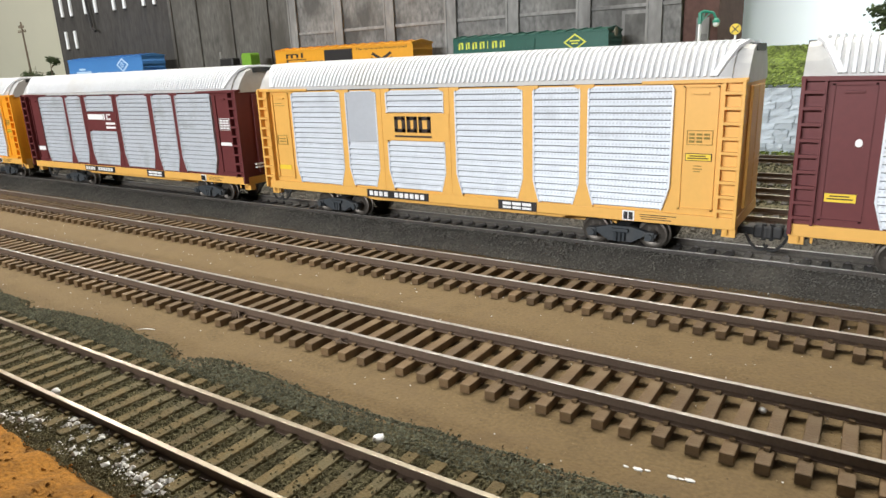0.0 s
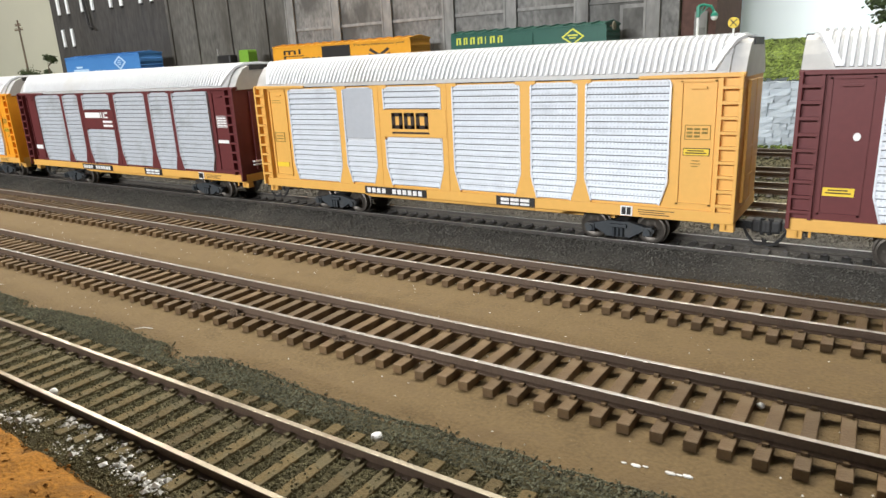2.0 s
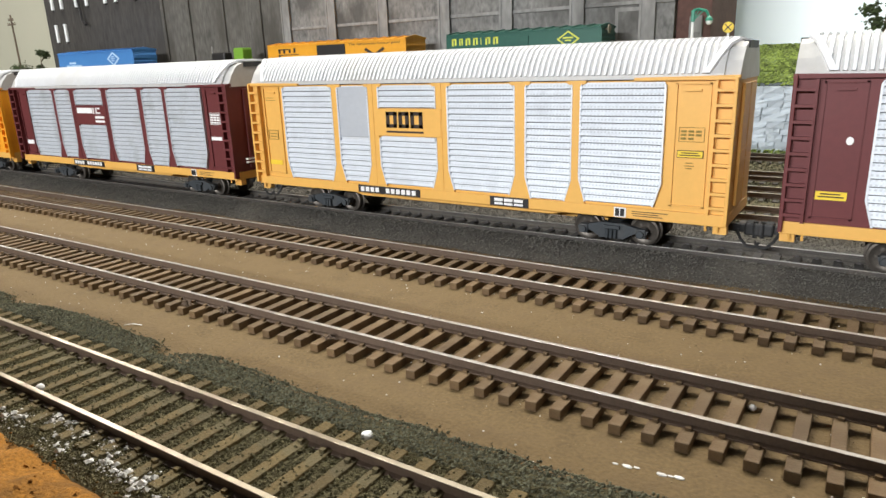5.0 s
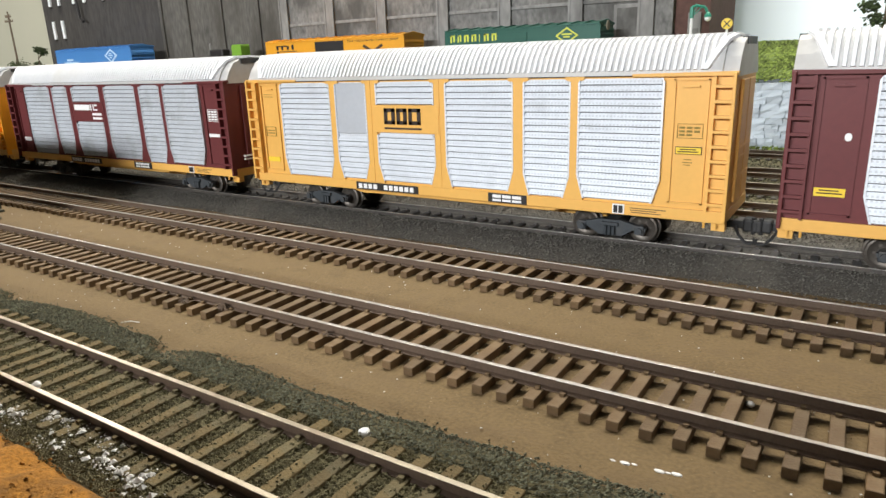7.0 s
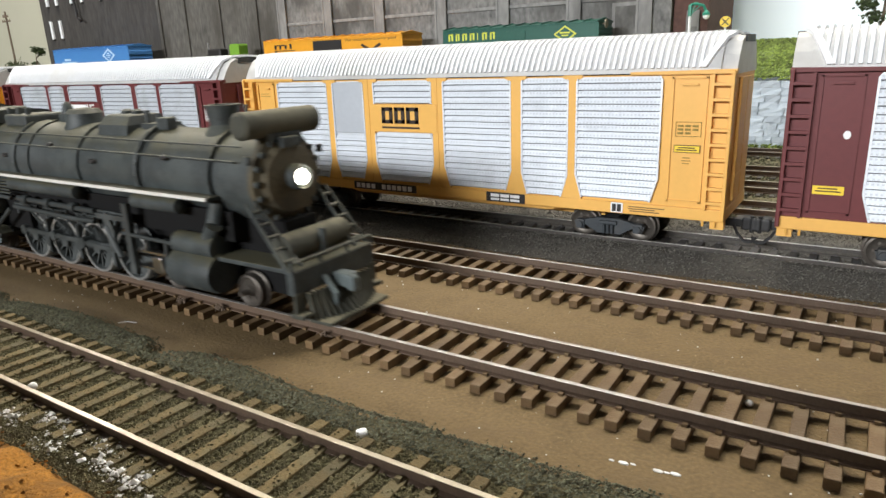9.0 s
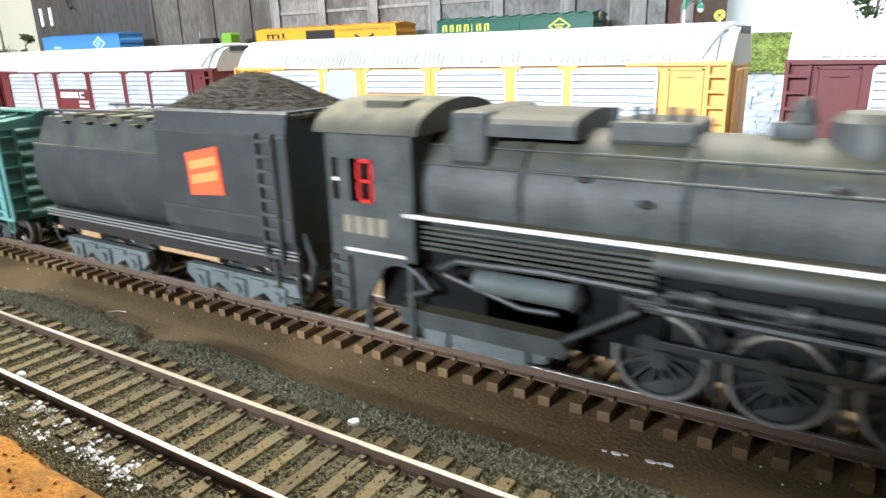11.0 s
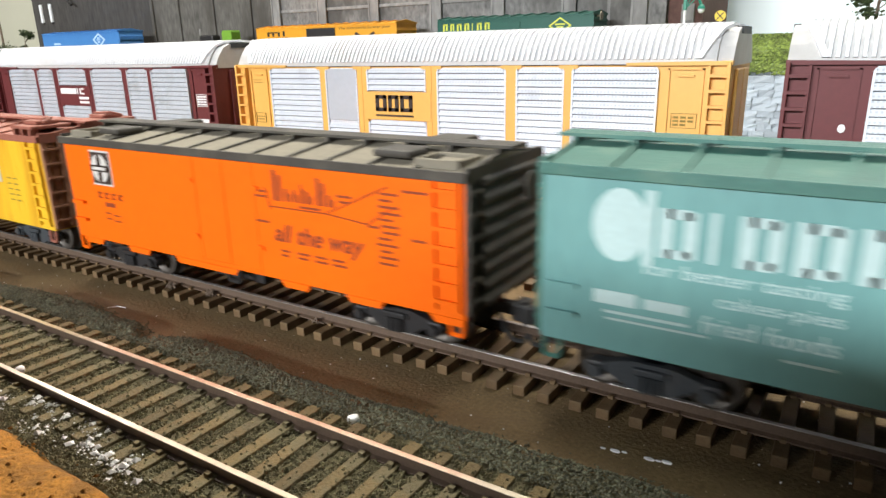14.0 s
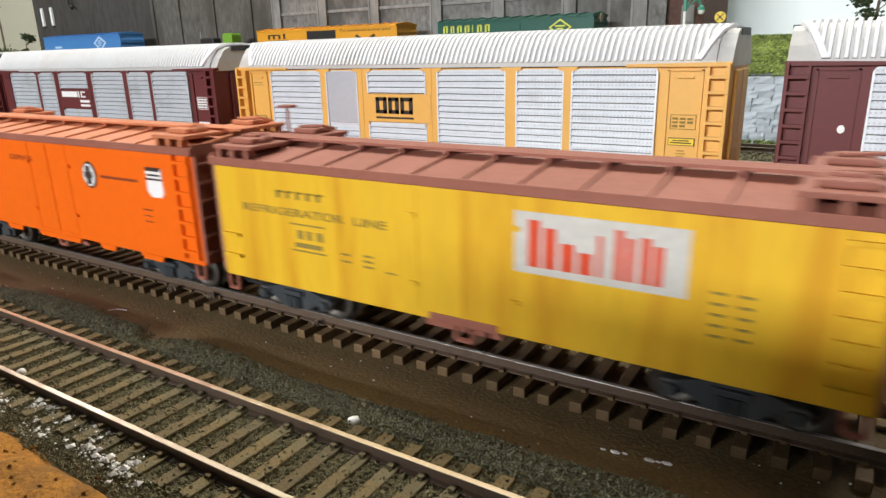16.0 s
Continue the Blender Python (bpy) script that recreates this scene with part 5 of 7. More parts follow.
def reefer(u0, L, z0, z1, side, roof, trim, end, label, group, ends="ribs", hatch="platform", truck_mat=None, planks=0, walk_mat=None, sag=()):
    """A forty-foot refrigerator car. The near side faces -y."""
    c = vehicle("refrigerator_car", label, "freight car", u0, group)
    h, w = L / 2, 0.0166
    bm = B()
    box(bm, -h, h, -w, w, z0, z1, 0.0002)
    part("body", bm, side, c)
    if planks:
        bm = B()
        n = planks
        for i in range(n):
            xx = -h + L * (i + 0.5) / n
            box(bm, xx - 0.00005, xx + 0.00005, -w - 0.00003, -w + 0.0001, z0 + 0.0004, z1 - 0.0004)
        part("plank_seam", bm, side, c)
    # sill tabs
    bm = B()
    for a, b in sag:
        prism(bm, [(a - 0.0012, z0), (b + 0.0012, z0), (b, z0 - 0.0016), (a, z0 - 0.0016)], "y", -w, -w + 0.0008)
    if sag:
        part("side_sill", bm, side, c)
    # plug door
    bm = B()
    dx = 0.0105
    for q in ((-dx - 0.0003, -dx + 0.0003, z0 + 0.0008, z1 - 0.0006), (dx - 0.0003, dx + 0.0003, z0 + 0.0008, z1 - 0.0006), (-dx, dx, z1 - 0.0011, z1 - 0.0006), (-dx, dx, z0 + 0.0008, z0 + 0.0013)):
        box(bm, q[0], q[1], -w - 0.00014, -w + 0.0002, q[2], q[3])
    for z in (0.25, 0.75):
        zz = z0 + (z1 - z0) * z
        for s in (-1, 1):
            box(bm, *sorted((s * dx, s * (dx + 0.0018))), -w - 0.0006, -w, zz - 0.0005, zz + 0.0005)
    box(bm, -0.0003, 0.0003, -w - 0.0002, -w, z0 + 0.0008, z1 - 0.0006)
    part("door_frame", bm, side, c)
    # roof
    bm = B()
    rise = 0.0026
    prism(bm, [(-w - 0.0007, z1 - 0.0006), (w + 0.0007, z1 - 0.0006), (w + 0.0007, z1 + 0.0006), (0, z1 + rise), (-w - 0.0007, z1 + 0.0006)], "x", -h - 0.0005, h + 0.0005)
    rf = part("roof", bm, roof, c)
    bm = B()
    for s in (-1, 1):
        box(bm, -h - 0.0008, h + 0.0008, *sorted((s * (w + 0.0004), s * (w + 0.0010))), z1 - 0.0010, z1 + 0.0010, 0.0001)
        box(bm, *sorted((s * h, s * (h + 0.0008))), -w, w, z1 - 0.0012, z1 + 0.0016)
    part("eave", bm, trim, rf)
    n = 12
    for i in range(n + 1):
        xx = -h + L * i / n
        bm = B()
        prism(bm, [(-w - 0.0004, z1 + 0.0004), (w + 0.0004, z1 + 0.0004), (w + 0.0004, z1 + 0.0010), (0, z1 + rise + 0.0006), (-w - 0.0004, z1 + 0.0010)], "x", xx - 0.00045, xx + 0.00045)
        part("roof_rib", bm, trim if roof is M["roof_dusty"] else roof, rf)
    wm = walk_mat or trim
    for k in (-1, 0, 1):
        bm = B()
        box(bm, -h - 0.003, h + 0.003, k * 0.0022 - 0.0010, k * 0.0022 + 0.0010, z1 + rise + 0.0010, z1 + rise + 0.0016)
        part("walk_plank", bm, wm, c)
    for i in range(n + 1):
        xx = -h + L * i / n
        bm = B()
        box(bm, xx - 0.0004, xx + 0.0004, -0.0034, 0.0034, z1 + rise - 0.0004, z1 + rise + 0.0011)
        part("walk_bracket", bm, wm, c)
    if hatch == "platform":
        for x in (-h + 0.0075, h - 0.0075):
            hatch_platform(c, x, wm, z1 + rise + 0.0006, "ice hatch platform")
    elif hatch == "flush":
        for x in (-h + 0.0072, h - 0.0072):
            for s in (-1, 1):
                bm = B()
                y0, y1 = sorted((s * 0.0056, s * 0.0150))
                for q in ((x - 0.0052, x + 0.0052, y0, y0 + 0.0010), (x - 0.0052, x + 0.0052, y1 - 0.0010, y1), (x - 0.0052, x - 0.0042, y0, y1), (x + 0.0042, x + 0.0052, y0, y1)):
                    box(bm, *q, z1 + 0.0004, z1 + 0.0026, 0.0002)
                part("hatch_frame", bm, roof, c)
                # near-black plate stands in for the shade inside the open hatch
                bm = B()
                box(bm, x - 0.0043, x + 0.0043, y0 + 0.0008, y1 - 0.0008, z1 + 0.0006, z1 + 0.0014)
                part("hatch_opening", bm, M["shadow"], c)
                d = -1 if x > 0 else 1
                bm = B()
                box(bm, x + d * 0.0115 - 0.0046, x + d * 0.0115 + 0.0046, y0 + 0.0010, y1, z1 + 0.0020, z1 + 0.0036, 0.0006)
                part("hatch_cover", bm, trim, c, "raised hatch cover")
    # ends
    for s in (-1, 1):
        bm = B()
        if ends == "ribs":
            box(bm, *sorted((s * h, s * (h + 0.0003))), -w + 0.0005, w - 0.0005, z0 + 0.0004, z1 - 0.0004)
            for i in range(8):
                z = z0 + (z1 - z0) * (i + 0.5) / 8
                b2 = B()
                prism(b2, [(s * (h + 0.0003), z - 0.0015), (s * (h + 0.0014), z - 0.0004), (s * (h + 0.0014), z + 0.0004), (s * (h + 0.0003), z + 0.0015)], "y", -w + 0.0060, w - 0.0008)
                part("end_rib", b2, end, c)
        else:
            for i in range(14):
                y = -w + 2 * w * (i + 0.5) / 14
                b2 = B()
                box(b2, *sorted((s * h, s * (h + 0.0003))), y - w / 14 + 0.00012, y + w / 14 - 0.00012, z0 + 0.0004, z1 - 0.0004)
                part("end_plank", b2, end, c)
            box(bm, *sorted((s * h, s * (h + 0.0010))), 0.001, 0.004, z0, z1 - 0.008)
        part("end_panel", bm, end, c)
        end_ladder(c, s * h, s, -w + 0.0006, -w + 0.0056, z0 + 0.001, z1 - 0.001, 6, end)
        bm = B()
        lathe(bm, [(s * (h + 0.0030), 0.0002), (s * (h + 0.0030), 0.0030), (s * (h + 0.0036), 0.0030), (s * (h + 0.0036), 0.0002)], (0, 0.006, z1 - 0.005), "x", 18)
        rod(bm, (s * h, 0.006, z1 - 0.005), (s * (h + 0.003), 0.006, z1 - 0.005), 0.0005)
        part("brake_wheel", bm, end, c)
        xa, xb = sorted((s * (h - 0.0068), s * (h - 0.0012)))
        if s > 0:
            ladder(c, xa, xb, z0 + 0.0015, z1 - 0.0010, 7, -w, side)
        else:
            ladder(c, xa, xb, z0 + 0.0030, z0 + 0.0135, 2, -w, side, False, "grab_iron")
        bm = B()
        x0 = s * (h - 0.0022)
        path_rod(bm, [(x0 - 0.0016, -w + 0.0003, z0), (x0 - 0.0014, -w + 0.0003, z0 - 0.0036), (x0 + 0.0014, -w + 0.0003, z0 - 0.0036), (x0 + 0.0016, -w + 0.0003, z0)], 0.0005, 6)
        part("stirrup", bm, trim if trim is not M["roof_black"] else side, c)
        coupler(c, s * h, s)
        freight_truck(c, s * (h - 0.0195), truck_mat or M["truck"])
    bm = B()
    box(bm, -h + 0.004, h - 0.004, -0.004, 0.004, 0.0062, z0 + 0.0002)
    box(bm, -0.012, 0.006, -0.012, -0.006, 0.0055, z0)
    path_rod(bm, [(-0.0022, -w + 0.0006, z0 + 0.0002), (-0.0018, -w + 0.0006, z0 - 0.0034), (0.0018, -w + 0.0006, z0 - 0.0034), (0.0022, -w + 0.0006, z0 + 0.0002)], 0.0006, 6)
    part("underframe", bm, trim if trim is not M["roof_black"] else M["black"], c)
    return c


SW = -0.0166
TRAIN = "refrigerator cars in the moving train"

# green car with a painted can
c = reefer(-0.3725, 0.1352, 0.0106, 0.0418, M["teal"], M["teal_roof"], M["teal_roof"], M["teal_roof"], "sea green refrigerator car with white lettering and a painted can", TRAIN, "ribs", "none", truck_mat=M["truck"])


def cx(u):
    return u + 0.3725 - SPEED * (13.3 - T0)


bm = B()
disc(bm, cx(-0.1020), 0.0332, 0.0046, 0.0062, SW)
prism(bm, [(cx(-0.0980), 0.0394), (cx(-0.0965), 0.0394), (cx(-0.0965), 0.0270), (cx(-0.0980), 0.0270)], "y", SW - 0.0002, SW)
part("owner_capital", bm, M["dim_white"], c, "large faded white initial shape")
for a, wd in ((-0.0957, 0.0062), (-0.0880, 0.0030), (-0.0838, 0.0062), (-0.0763, 0.0068), (-0.0683, 0.0075)):
    x0 = cx(a)
    bars(c, [(x0, x0 + wd * 0.36, 0.0287, 0.0368)] + ([(x0 + wd * 0.62, x0 + wd * 0.95, 0.0290, 0.0365), (x0 + wd * 0.2, x0 + wd * 0.8, 0.0352, 0.0368), (x0 + wd * 0.2, x0 + wd * 0.8, 0.0287, 0.0302)] if wd > 0.004 else []), SW, M["dim_white"], "owner_letter_shape")
y = SW
letters(c, "for better tasting", cx(-0.0978), cx(-0.0690), 0.0248, 0.0278, y, M["dim_white"], "slogan")
letters(c, "cakes-pies", cx(-0.0860), cx(-0.0690), 0.0212, 0.0240, y, M["dim_white"], "slogan")
letters(c, "fried foods", cx(-0.0880), cx(-0.0690), 0.0172, 0.0202, y, M["dim_white"], "slogan")
bars(c, [(cx(-0.1058), cx(-0.0985), 0.0192, 0.0216), (cx(-0.0972), cx(-0.0905), 0.0194, 0.0212), (cx(-0.1040), cx(-0.0900), 0.0176, 0.0181), (cx(-0.1035), cx(-0.0870), 0.0164, 0.0168), (cx(-0.0760), cx(-0.0690), 0.0150, 0.0154)], y, M["dim_white"], "reporting_marking")
bars(c, [(cx(-0.0320), cx(-0.0215), 0.0302, 0.0325), (cx(-0.0205), cx(-0.0098), 0.0300, 0.0322), (cx(-0.0320), cx(-0.0230), 0.0262, 0.0285), (cx(-0.0222), cx(-0.0150), 0.0260, 0.0283), (cx(-0.0320), cx(-0.0215), 0.0220, 0.0244)], y, M["faint_white"], "slogan_marking")
bars(c, [(cx(-0.0330), cx(-0.0285), 0.0150, 0.0154)], y, M["white"], "small_print")
bm = B()
disc(bm, cx(-0.0035), 0.0252, 0.0078, 0.0086, y, 0.00014, tilt=-0.2)
prism(bm, [(cx(-0.0108), 0.0270), (cx(0.0042), 0.0240), (cx(0.0056), 0.0345), (cx(-0.0062), 0.0368)], "y", y - 0.00014, y)
part("can_shape", bm, M["can_blue"], c, "blue can picture")
bm = B()
disc(bm, cx(-0.0040), 0.0235, 0.0062, 0.0072, y - 0.0002, 0.00014, tilt=-0.2)
part("can_label", bm, M["white"], c)
bm = B()
disc(bm, cx(0.0000), 0.0352, 0.0070, 0.0036, y - 0.0003, 0.00014, tilt=-0.42)
part("can_lid", bm, M["pale_blue"], c, "pale tilted lid picture")
bars(c, [(cx(-0.0085), cx(-0.0055), 0.0228, 0.0270), (cx(-0.0050), cx(0.0000), 0.0222, 0.0246)], y - 0.0004, M["red"], "can_print")

# orange car with the black dusty roof
c = reefer(-0.5232, 0.1345, 0.0100, 0.0386, M["orange"], M["roof_dusty"], M["roof_black"], M["roof_black"], "bright orange refrigerator car with a dusty black roof", TRAIN, "ribs", "flush", truck_mat=M["black"], sag=((-0.0640, -0.0560), (-0.0420, -0.0340), (-0.0210, 0.0010), (0.0180, 0.0250), (0.0380, 0.0460), (0.0600, 0.0660)))


def cx(u):
    return u + 0.5232 - SPEED * (14.0 - T0)


bm = B()
box(bm, cx(-0.1775), cx(-0.1682), y - 0.0001, y + 0.0001, 0.0266, 0.0364)
part("emblem_edge", bm, M["aged_white"], c, "white bordered square emblem")
bm = B()
box(bm, cx(-0.1770), cx(-0.1687), y - 0.0003, y, 0.0271, 0.0359)
part("emblem_field", bm, M["ink"], c)
bm = B()
ex, ez = cx(-0.17285), 0.0315
disc(bm, ex, ez, 0.0037, 0.0040, y - 0.0004)
part("emblem_disc", bm, M["aged_white"], c)
bars(c, [(ex - 0.0007, ex + 0.0007, ez - 0.0042, ez + 0.0042), (ex - 0.0042, ex + 0.0042, ez - 0.0009, ez + 0.0009)], y - 0.0006, M["ink"], "emblem_cross")
bars(c, [(ex - 0.0030, ex + 0.0030, ez - 0.0004, ez + 0.0004)], y - 0.0007, M["aged_white"], "emblem_band")
for k, a in enumerate((-0.1762, -0.1730, -0.1698, -0.1666)):
    bars(c, [(cx(a), cx(a) + 0.0006, 0.0228, 0.0246), (cx(a), cx(a) + 0.0018, 0.0240, 0.0246), (cx(a), cx(a) + 0.0015, 0.0228, 0.0232)], y, M["red_ink"], "reporting_bar")
bars(c, [(cx(-0.1735), cx(-0.1690), 0.0205, 0.0217), (cx(-0.1740), cx(-0.1715), 0.0184, 0.0188), (cx(-0.1705), cx(-0.1672), 0.0180, 0.0184), (cx(-0.1740), cx(-0.1715), 0.0168, 0.0172), (cx(-0.1705), cx(-0.1672), 0.0164, 0.0168)], y, M["red_ink"], "small_print")
# script name as strokes: tall initials and low bars
for a, wd, z0_, z1_ in ((-0.1058, 0.0030, 0.0292, 0.0362), (-0.1022, 0.0022, 0.0294, 0.0322), (-0.0996, 0.0018, 0.0294, 0.0322), (-0.0974, 0.0013, 0.0294, 0.0336), (-0.0957, 0.0020, 0.0294, 0.0322), (-0.0926, 0.0026, 0.0294, 0.0354), (-0.0896, 0.0022, 0.0294, 0.0320)):
    x0 = cx(a)
    bars(c, [(x0, x0 + wd * 0.36, z0_, z1_), (x0 + wd * 0.56, x0 + wd * 0.86, z0_, z1_ - 0.0010)], y, M["red_ink"], "name_stroke")
letters(c, "all the way", 0.0163, 0.0428, 0.0183, 0.0238, y, M["red_ink"], "slogan", shear=0.25, font_bold=0.018)
bm = B()
for p, q in (((-0.1075, 0.0277), (-0.0905, 0.0278)), ((-0.0905, 0.0278), (-0.0735, 0.0352)), ((-0.0905, 0.0278), (-0.0790, 0.0268)), ((-0.0790, 0.0268), (-0.0720, 0.0312)), ((-0.1085, 0.0320), (-0.1070, 0.0270))):
    rod(bm, (cx(p[0]), y - 0.00005, p[1]), (cx(q[0]), y - 0.00005, q[1]), 0.00016, 6)
part("route_map", bm, M["red_ink"], c, "thin red route map lines")
rr = random.Random(3)
marks = [(0.0462 + rr.uniform(0, 0.0015), rr.uniform(0.0028, 0.0058), 0.0186 + 0.00135 * k) for k in range(12)]
marks += [(0.0180 + 0.0052 * i, rr.uniform(0.0022, 0.0040), 0.0172 - 0.0011 * j) for i in range(4) for j in range(2)]
marks += [(0.0100, 0.0050, 0.0308), (0.0110, 0.0035, 0.0296), (0.0102, 0.0046, 0.0236), (0.0250, 0.0060, 0.0282), (0.0360, 0.0040, 0.0318), (0.0365, 0.0030, 0.0306), (0.0530, 0.0060, 0.0344), (0.0550, 0.0035, 0.0246), (0.0440, 0.0030, 0.0262)]
bars(c, [(a, a + w, z, z + 0.0005) for a, w, z in marks], y, M["red_ink"], "map_print")

# yellow car with red roof
c = reefer(-0.6730, 0.1375, 0.0092, 0.0378, M["swift"], M["roof_red"], M["roof_red"], M["end_tan"], "streaked yellow refrigerator car with an oxide red roof", TRAIN, "planks", "platform", planks=46)


def cx(u):
    return u + 0.6730 - SPEED * (15.4 - T0)


yy = SW - 0.0001
bars(c, [(cx(-0.1100), cx(-0.0797), 0.0226, 0.0340)], yy, M["aged_white"], "name_board", "aged white name board")
for a, wd, z0_, z1_ in ((-0.1072, 0.0052, 0.0240, 0.0326), (-0.1010, 0.0056, 0.0240, 0.0290), (-0.0945, 0.0020, 0.0240, 0.0312), (-0.0915, 0.0032, 0.0240, 0.0326), (-0.0872, 0.0036, 0.0240, 0.0318)):
    x0 = cx(a)
    q = [(x0, x0 + wd * 0.42, z0_, z1_)]
    if wd > 0.003:
        q += [(x0 + wd * 0.58, x0 + wd, z0_, z1_ - 0.0012)]
    bars(c, q, yy - 0.0002, M["red"], "name_stroke")
bars(c, [(cx(-0.1697) + 0.0030 * k, cx(-0.1697) + 0.0030 * k + 0.0009, 0.0306, 0.0323) for k in range(5)] + [(cx(-0.1697) + 0.0030 * k, cx(-0.1697) + 0.0030 * k + 0.0020, 0.0319, 0.0323) for k in range(5)], yy, M["faded_ink"], "owner_marking")
letters(c, "REFRIGERATOR  LINE", cx(-0.1810), cx(-0.1390), 0.0266, 0.0284, yy, M["faded_ink"], "lettering")
bars(c, [(cx(-0.1662), cx(-0.1560), 0.0248, 0.0251), (cx(-0.1640), cx(-0.1625), 0.0216, 0.0236), (cx(-0.1612), cx(-0.1600), 0.0216, 0.0236), (cx(-0.1582), cx(-0.1568), 0.0216, 0.0236), (cx(-0.1650), cx(-0.1570), 0.0196, 0.0206), (cx(-0.1662), cx(-0.1560), 0.0186, 0.0189), (cx(-0.1515), cx(-0.1490), 0.0196, 0.0200), (cx(-0.1515), cx(-0.1490), 0.0180, 0.0184), (cx(-0.1455), cx(-0.1430), 0.0200, 0.0204), (cx(-0.1455), cx(-0.1430), 0.0188, 0.0192), (cx(-0.1455), cx(-0.1430), 0.0176, 0.0180), (cx(-0.1395), cx(-0.1370), 0.0172, 0.0175)] + [(cx(-0.0760) + 0.004 * i, cx(-0.0760) + 0.004 * i + 0.0022, 0.0170 + 0.0018 * j, 0.0174 + 0.0018 * j) for i in range(2) for j in range(5)], yy, M["faded_ink"], "reporting_bar")
bm = B()
box(bm, cx(-0.1290), cx(-0.1135), SW - 0.0003, SW + 0.0003, 0.0090, 0.0108, 0.0002)
part("patch", bm, M["roof_red"], c, "reddish repaired sill patch")

bm = B()
rod(bm, (-0.0707, 0.0110, 0.0150), (-0.0707, 0.0110, 0.0482), 0.0004, 8)
lathe(bm, [(0.0478, 0.0003), (0.0478, 0.0026), (0.0484, 0.0026), (0.0484, 0.0003)], (-0.0707, 0.0110, 0), "z", 18)
part("brake_staff", bm, M["roof_red"], c, "upright brake staff with a flat hand wheel")

# last orange car
c = reefer(-0.8180, 0.1360, 0.0096, 0.0392, M["orange_red"], M["roof_salmon"], M["roof_red"], M["roof_red"], "orange refrigerator car with a salmon roof and round emblem", TRAIN, "ribs", "platform", walk_mat=M["roof_salmon"], sag=((-0.060, -0.050), (-0.032, -0.024), (-0.012, 0.010), (0.022, 0.028), (0.042, 0.050)))


def cx(u):
    return u + 0.8180 - SPEED * (16.0 - T0)


bm = B()
disc(bm, cx(-0.1793), 0.0300, 0.0034, 0.0038, SW)
part("round_emblem", bm, M["ink"], c, "round black and white emblem")
bm = B()
disc(bm, cx(-0.1793), 0.0300, 0.0028, 0.0032, SW - 0.0002)
part("emblem_ring", bm, M["white"], c)
bars(c, [(cx(-0.1793) - 0.0018, cx(-0.1793) + 0.0018, 0.0291, 0.0309), (cx(-0.1793) - 0.0010, cx(-0.1793) + 0.0010, 0.0274, 0.0326)], SW - 0.0004, M["ink"], "emblem_bar")
bm = B()
prism(bm, [(cx(-0.1527), 0.0340), (cx(-0.1463), 0.0340), (cx(-0.1460), 0.0275), (cx(-0.1474), 0.0262), (cx(-0.1512), 0.0262), (cx(-0.1527), 0.0275)], "y", SW - 0.00012, SW)
part("shield_emblem", bm, M["white"], c, "white shield with a dark top band")
bars(c, [(cx(-0.1527), cx(-0.1463), 0.0308, 0.0313), (cx(-0.1524), cx(-0.1466), 0.0332, 0.0342), (cx(-0.1520), cx(-0.1470), 0.0319, 0.0324)], SW - 0.0002, M["ink"], "shield_band")
letters(c, "EXPRESS", cx(-0.2230), cx(-0.2100), 0.0318, 0.0334, SW, M["red_ink"], "lettering")
bars(c, [(cx(-0.1740), cx(-0.1570), 0.0296, 0.0303), (cx(-0.1560), cx(-0.1520), 0.0222, 0.0226), (cx(-0.1558), cx(-0.1525), 0.0206, 0.0209), (cx(-0.1558), cx(-0.1525), 0.0190, 0.0193)], SW, M["red_ink"], "small_print")

# ---- tender ----
U = -0.2297
td = vehicle("tender", "blue-black cylindrical tender with a heaped coal bunker and orange emblem", "tender", U)


def tx(u):
    return u - U


bm = B()
prof = [(-0.0148, 0.0374), (-0.0156, 0.0345), (-0.0161, 0.0310), (-0.0161, 0.0275), (-0.0156, 0.0240), (-0.0145, 0.0208), (-0.0125, 0.0184), (-0.0095, 0.0172)]
prof = prof + [(-a, b) for a, b in reversed(prof)]
prism(bm, prof, "x", tx(-0.2850), tx(-0.2200))
part("tank", bm, M["tank"], td, "round-bellied water tank", True)
bm = B()
box(bm, tx(-0.2868), tx(-0.2205), -0.0146, 0.0146, 0.0370, 0.0378, 0.0002)
part("tank_edge", bm, M["loco_top"], td)
bm = B()
prism(bm, [(-0.0143, 0.0378), (0.0143, 0.0378), (0.0105, 0.0455), (-0.0105, 0.0455)], "x", tx(-0.2840), tx(-0.2215))
part("deck_house", bm, M["loco"], td, "dusty sloped top of the tank")
for k in range(4):
    xx = tx(-0.2735 + 0.0115 * k)
    bm = B()
    box(bm, xx, xx + 0.0065, -0.0110, 0.0110, 0.0440, 0.0466, 0.0003)
    box(bm, xx + 0.002, xx + 0.0045, -0.0135, -0.0100, 0.0442, 0.0447)
    part("tank_hatch", bm, M["loco_top"], td)
for s in (-1, 1):
    bm = B()
    path_rod(bm, [(tx(-0.2835), s * 0.0105, 0.0474), (tx(-0.2225), s * 0.0105, 0.0480)], 0.0004, 6)
    for k in range(5):
        rod(bm, (tx(-0.2795 + 0.0140 * k), s * 0.0105, 0.0448), (tx(-0.2795 + 0.0140 * k), s * 0.0105, 0.0477), 0.0003, 6)
    part("handrail", bm, M["loco"], td)
bm = B()
prism(bm, [(-0.0150, 0.0180), (-0.0162, 0.0205), (-0.0162, 0.0440), (-0.0153, 0.0491), (-0.0146, 0.0496), (0.0146, 0.0496), (0.0153, 0.0491), (0.0162, 0.0440), (0.0162, 0.0205), (0.0150, 0.0180)], "x", tx(-0.2225), tx(-0.1765))
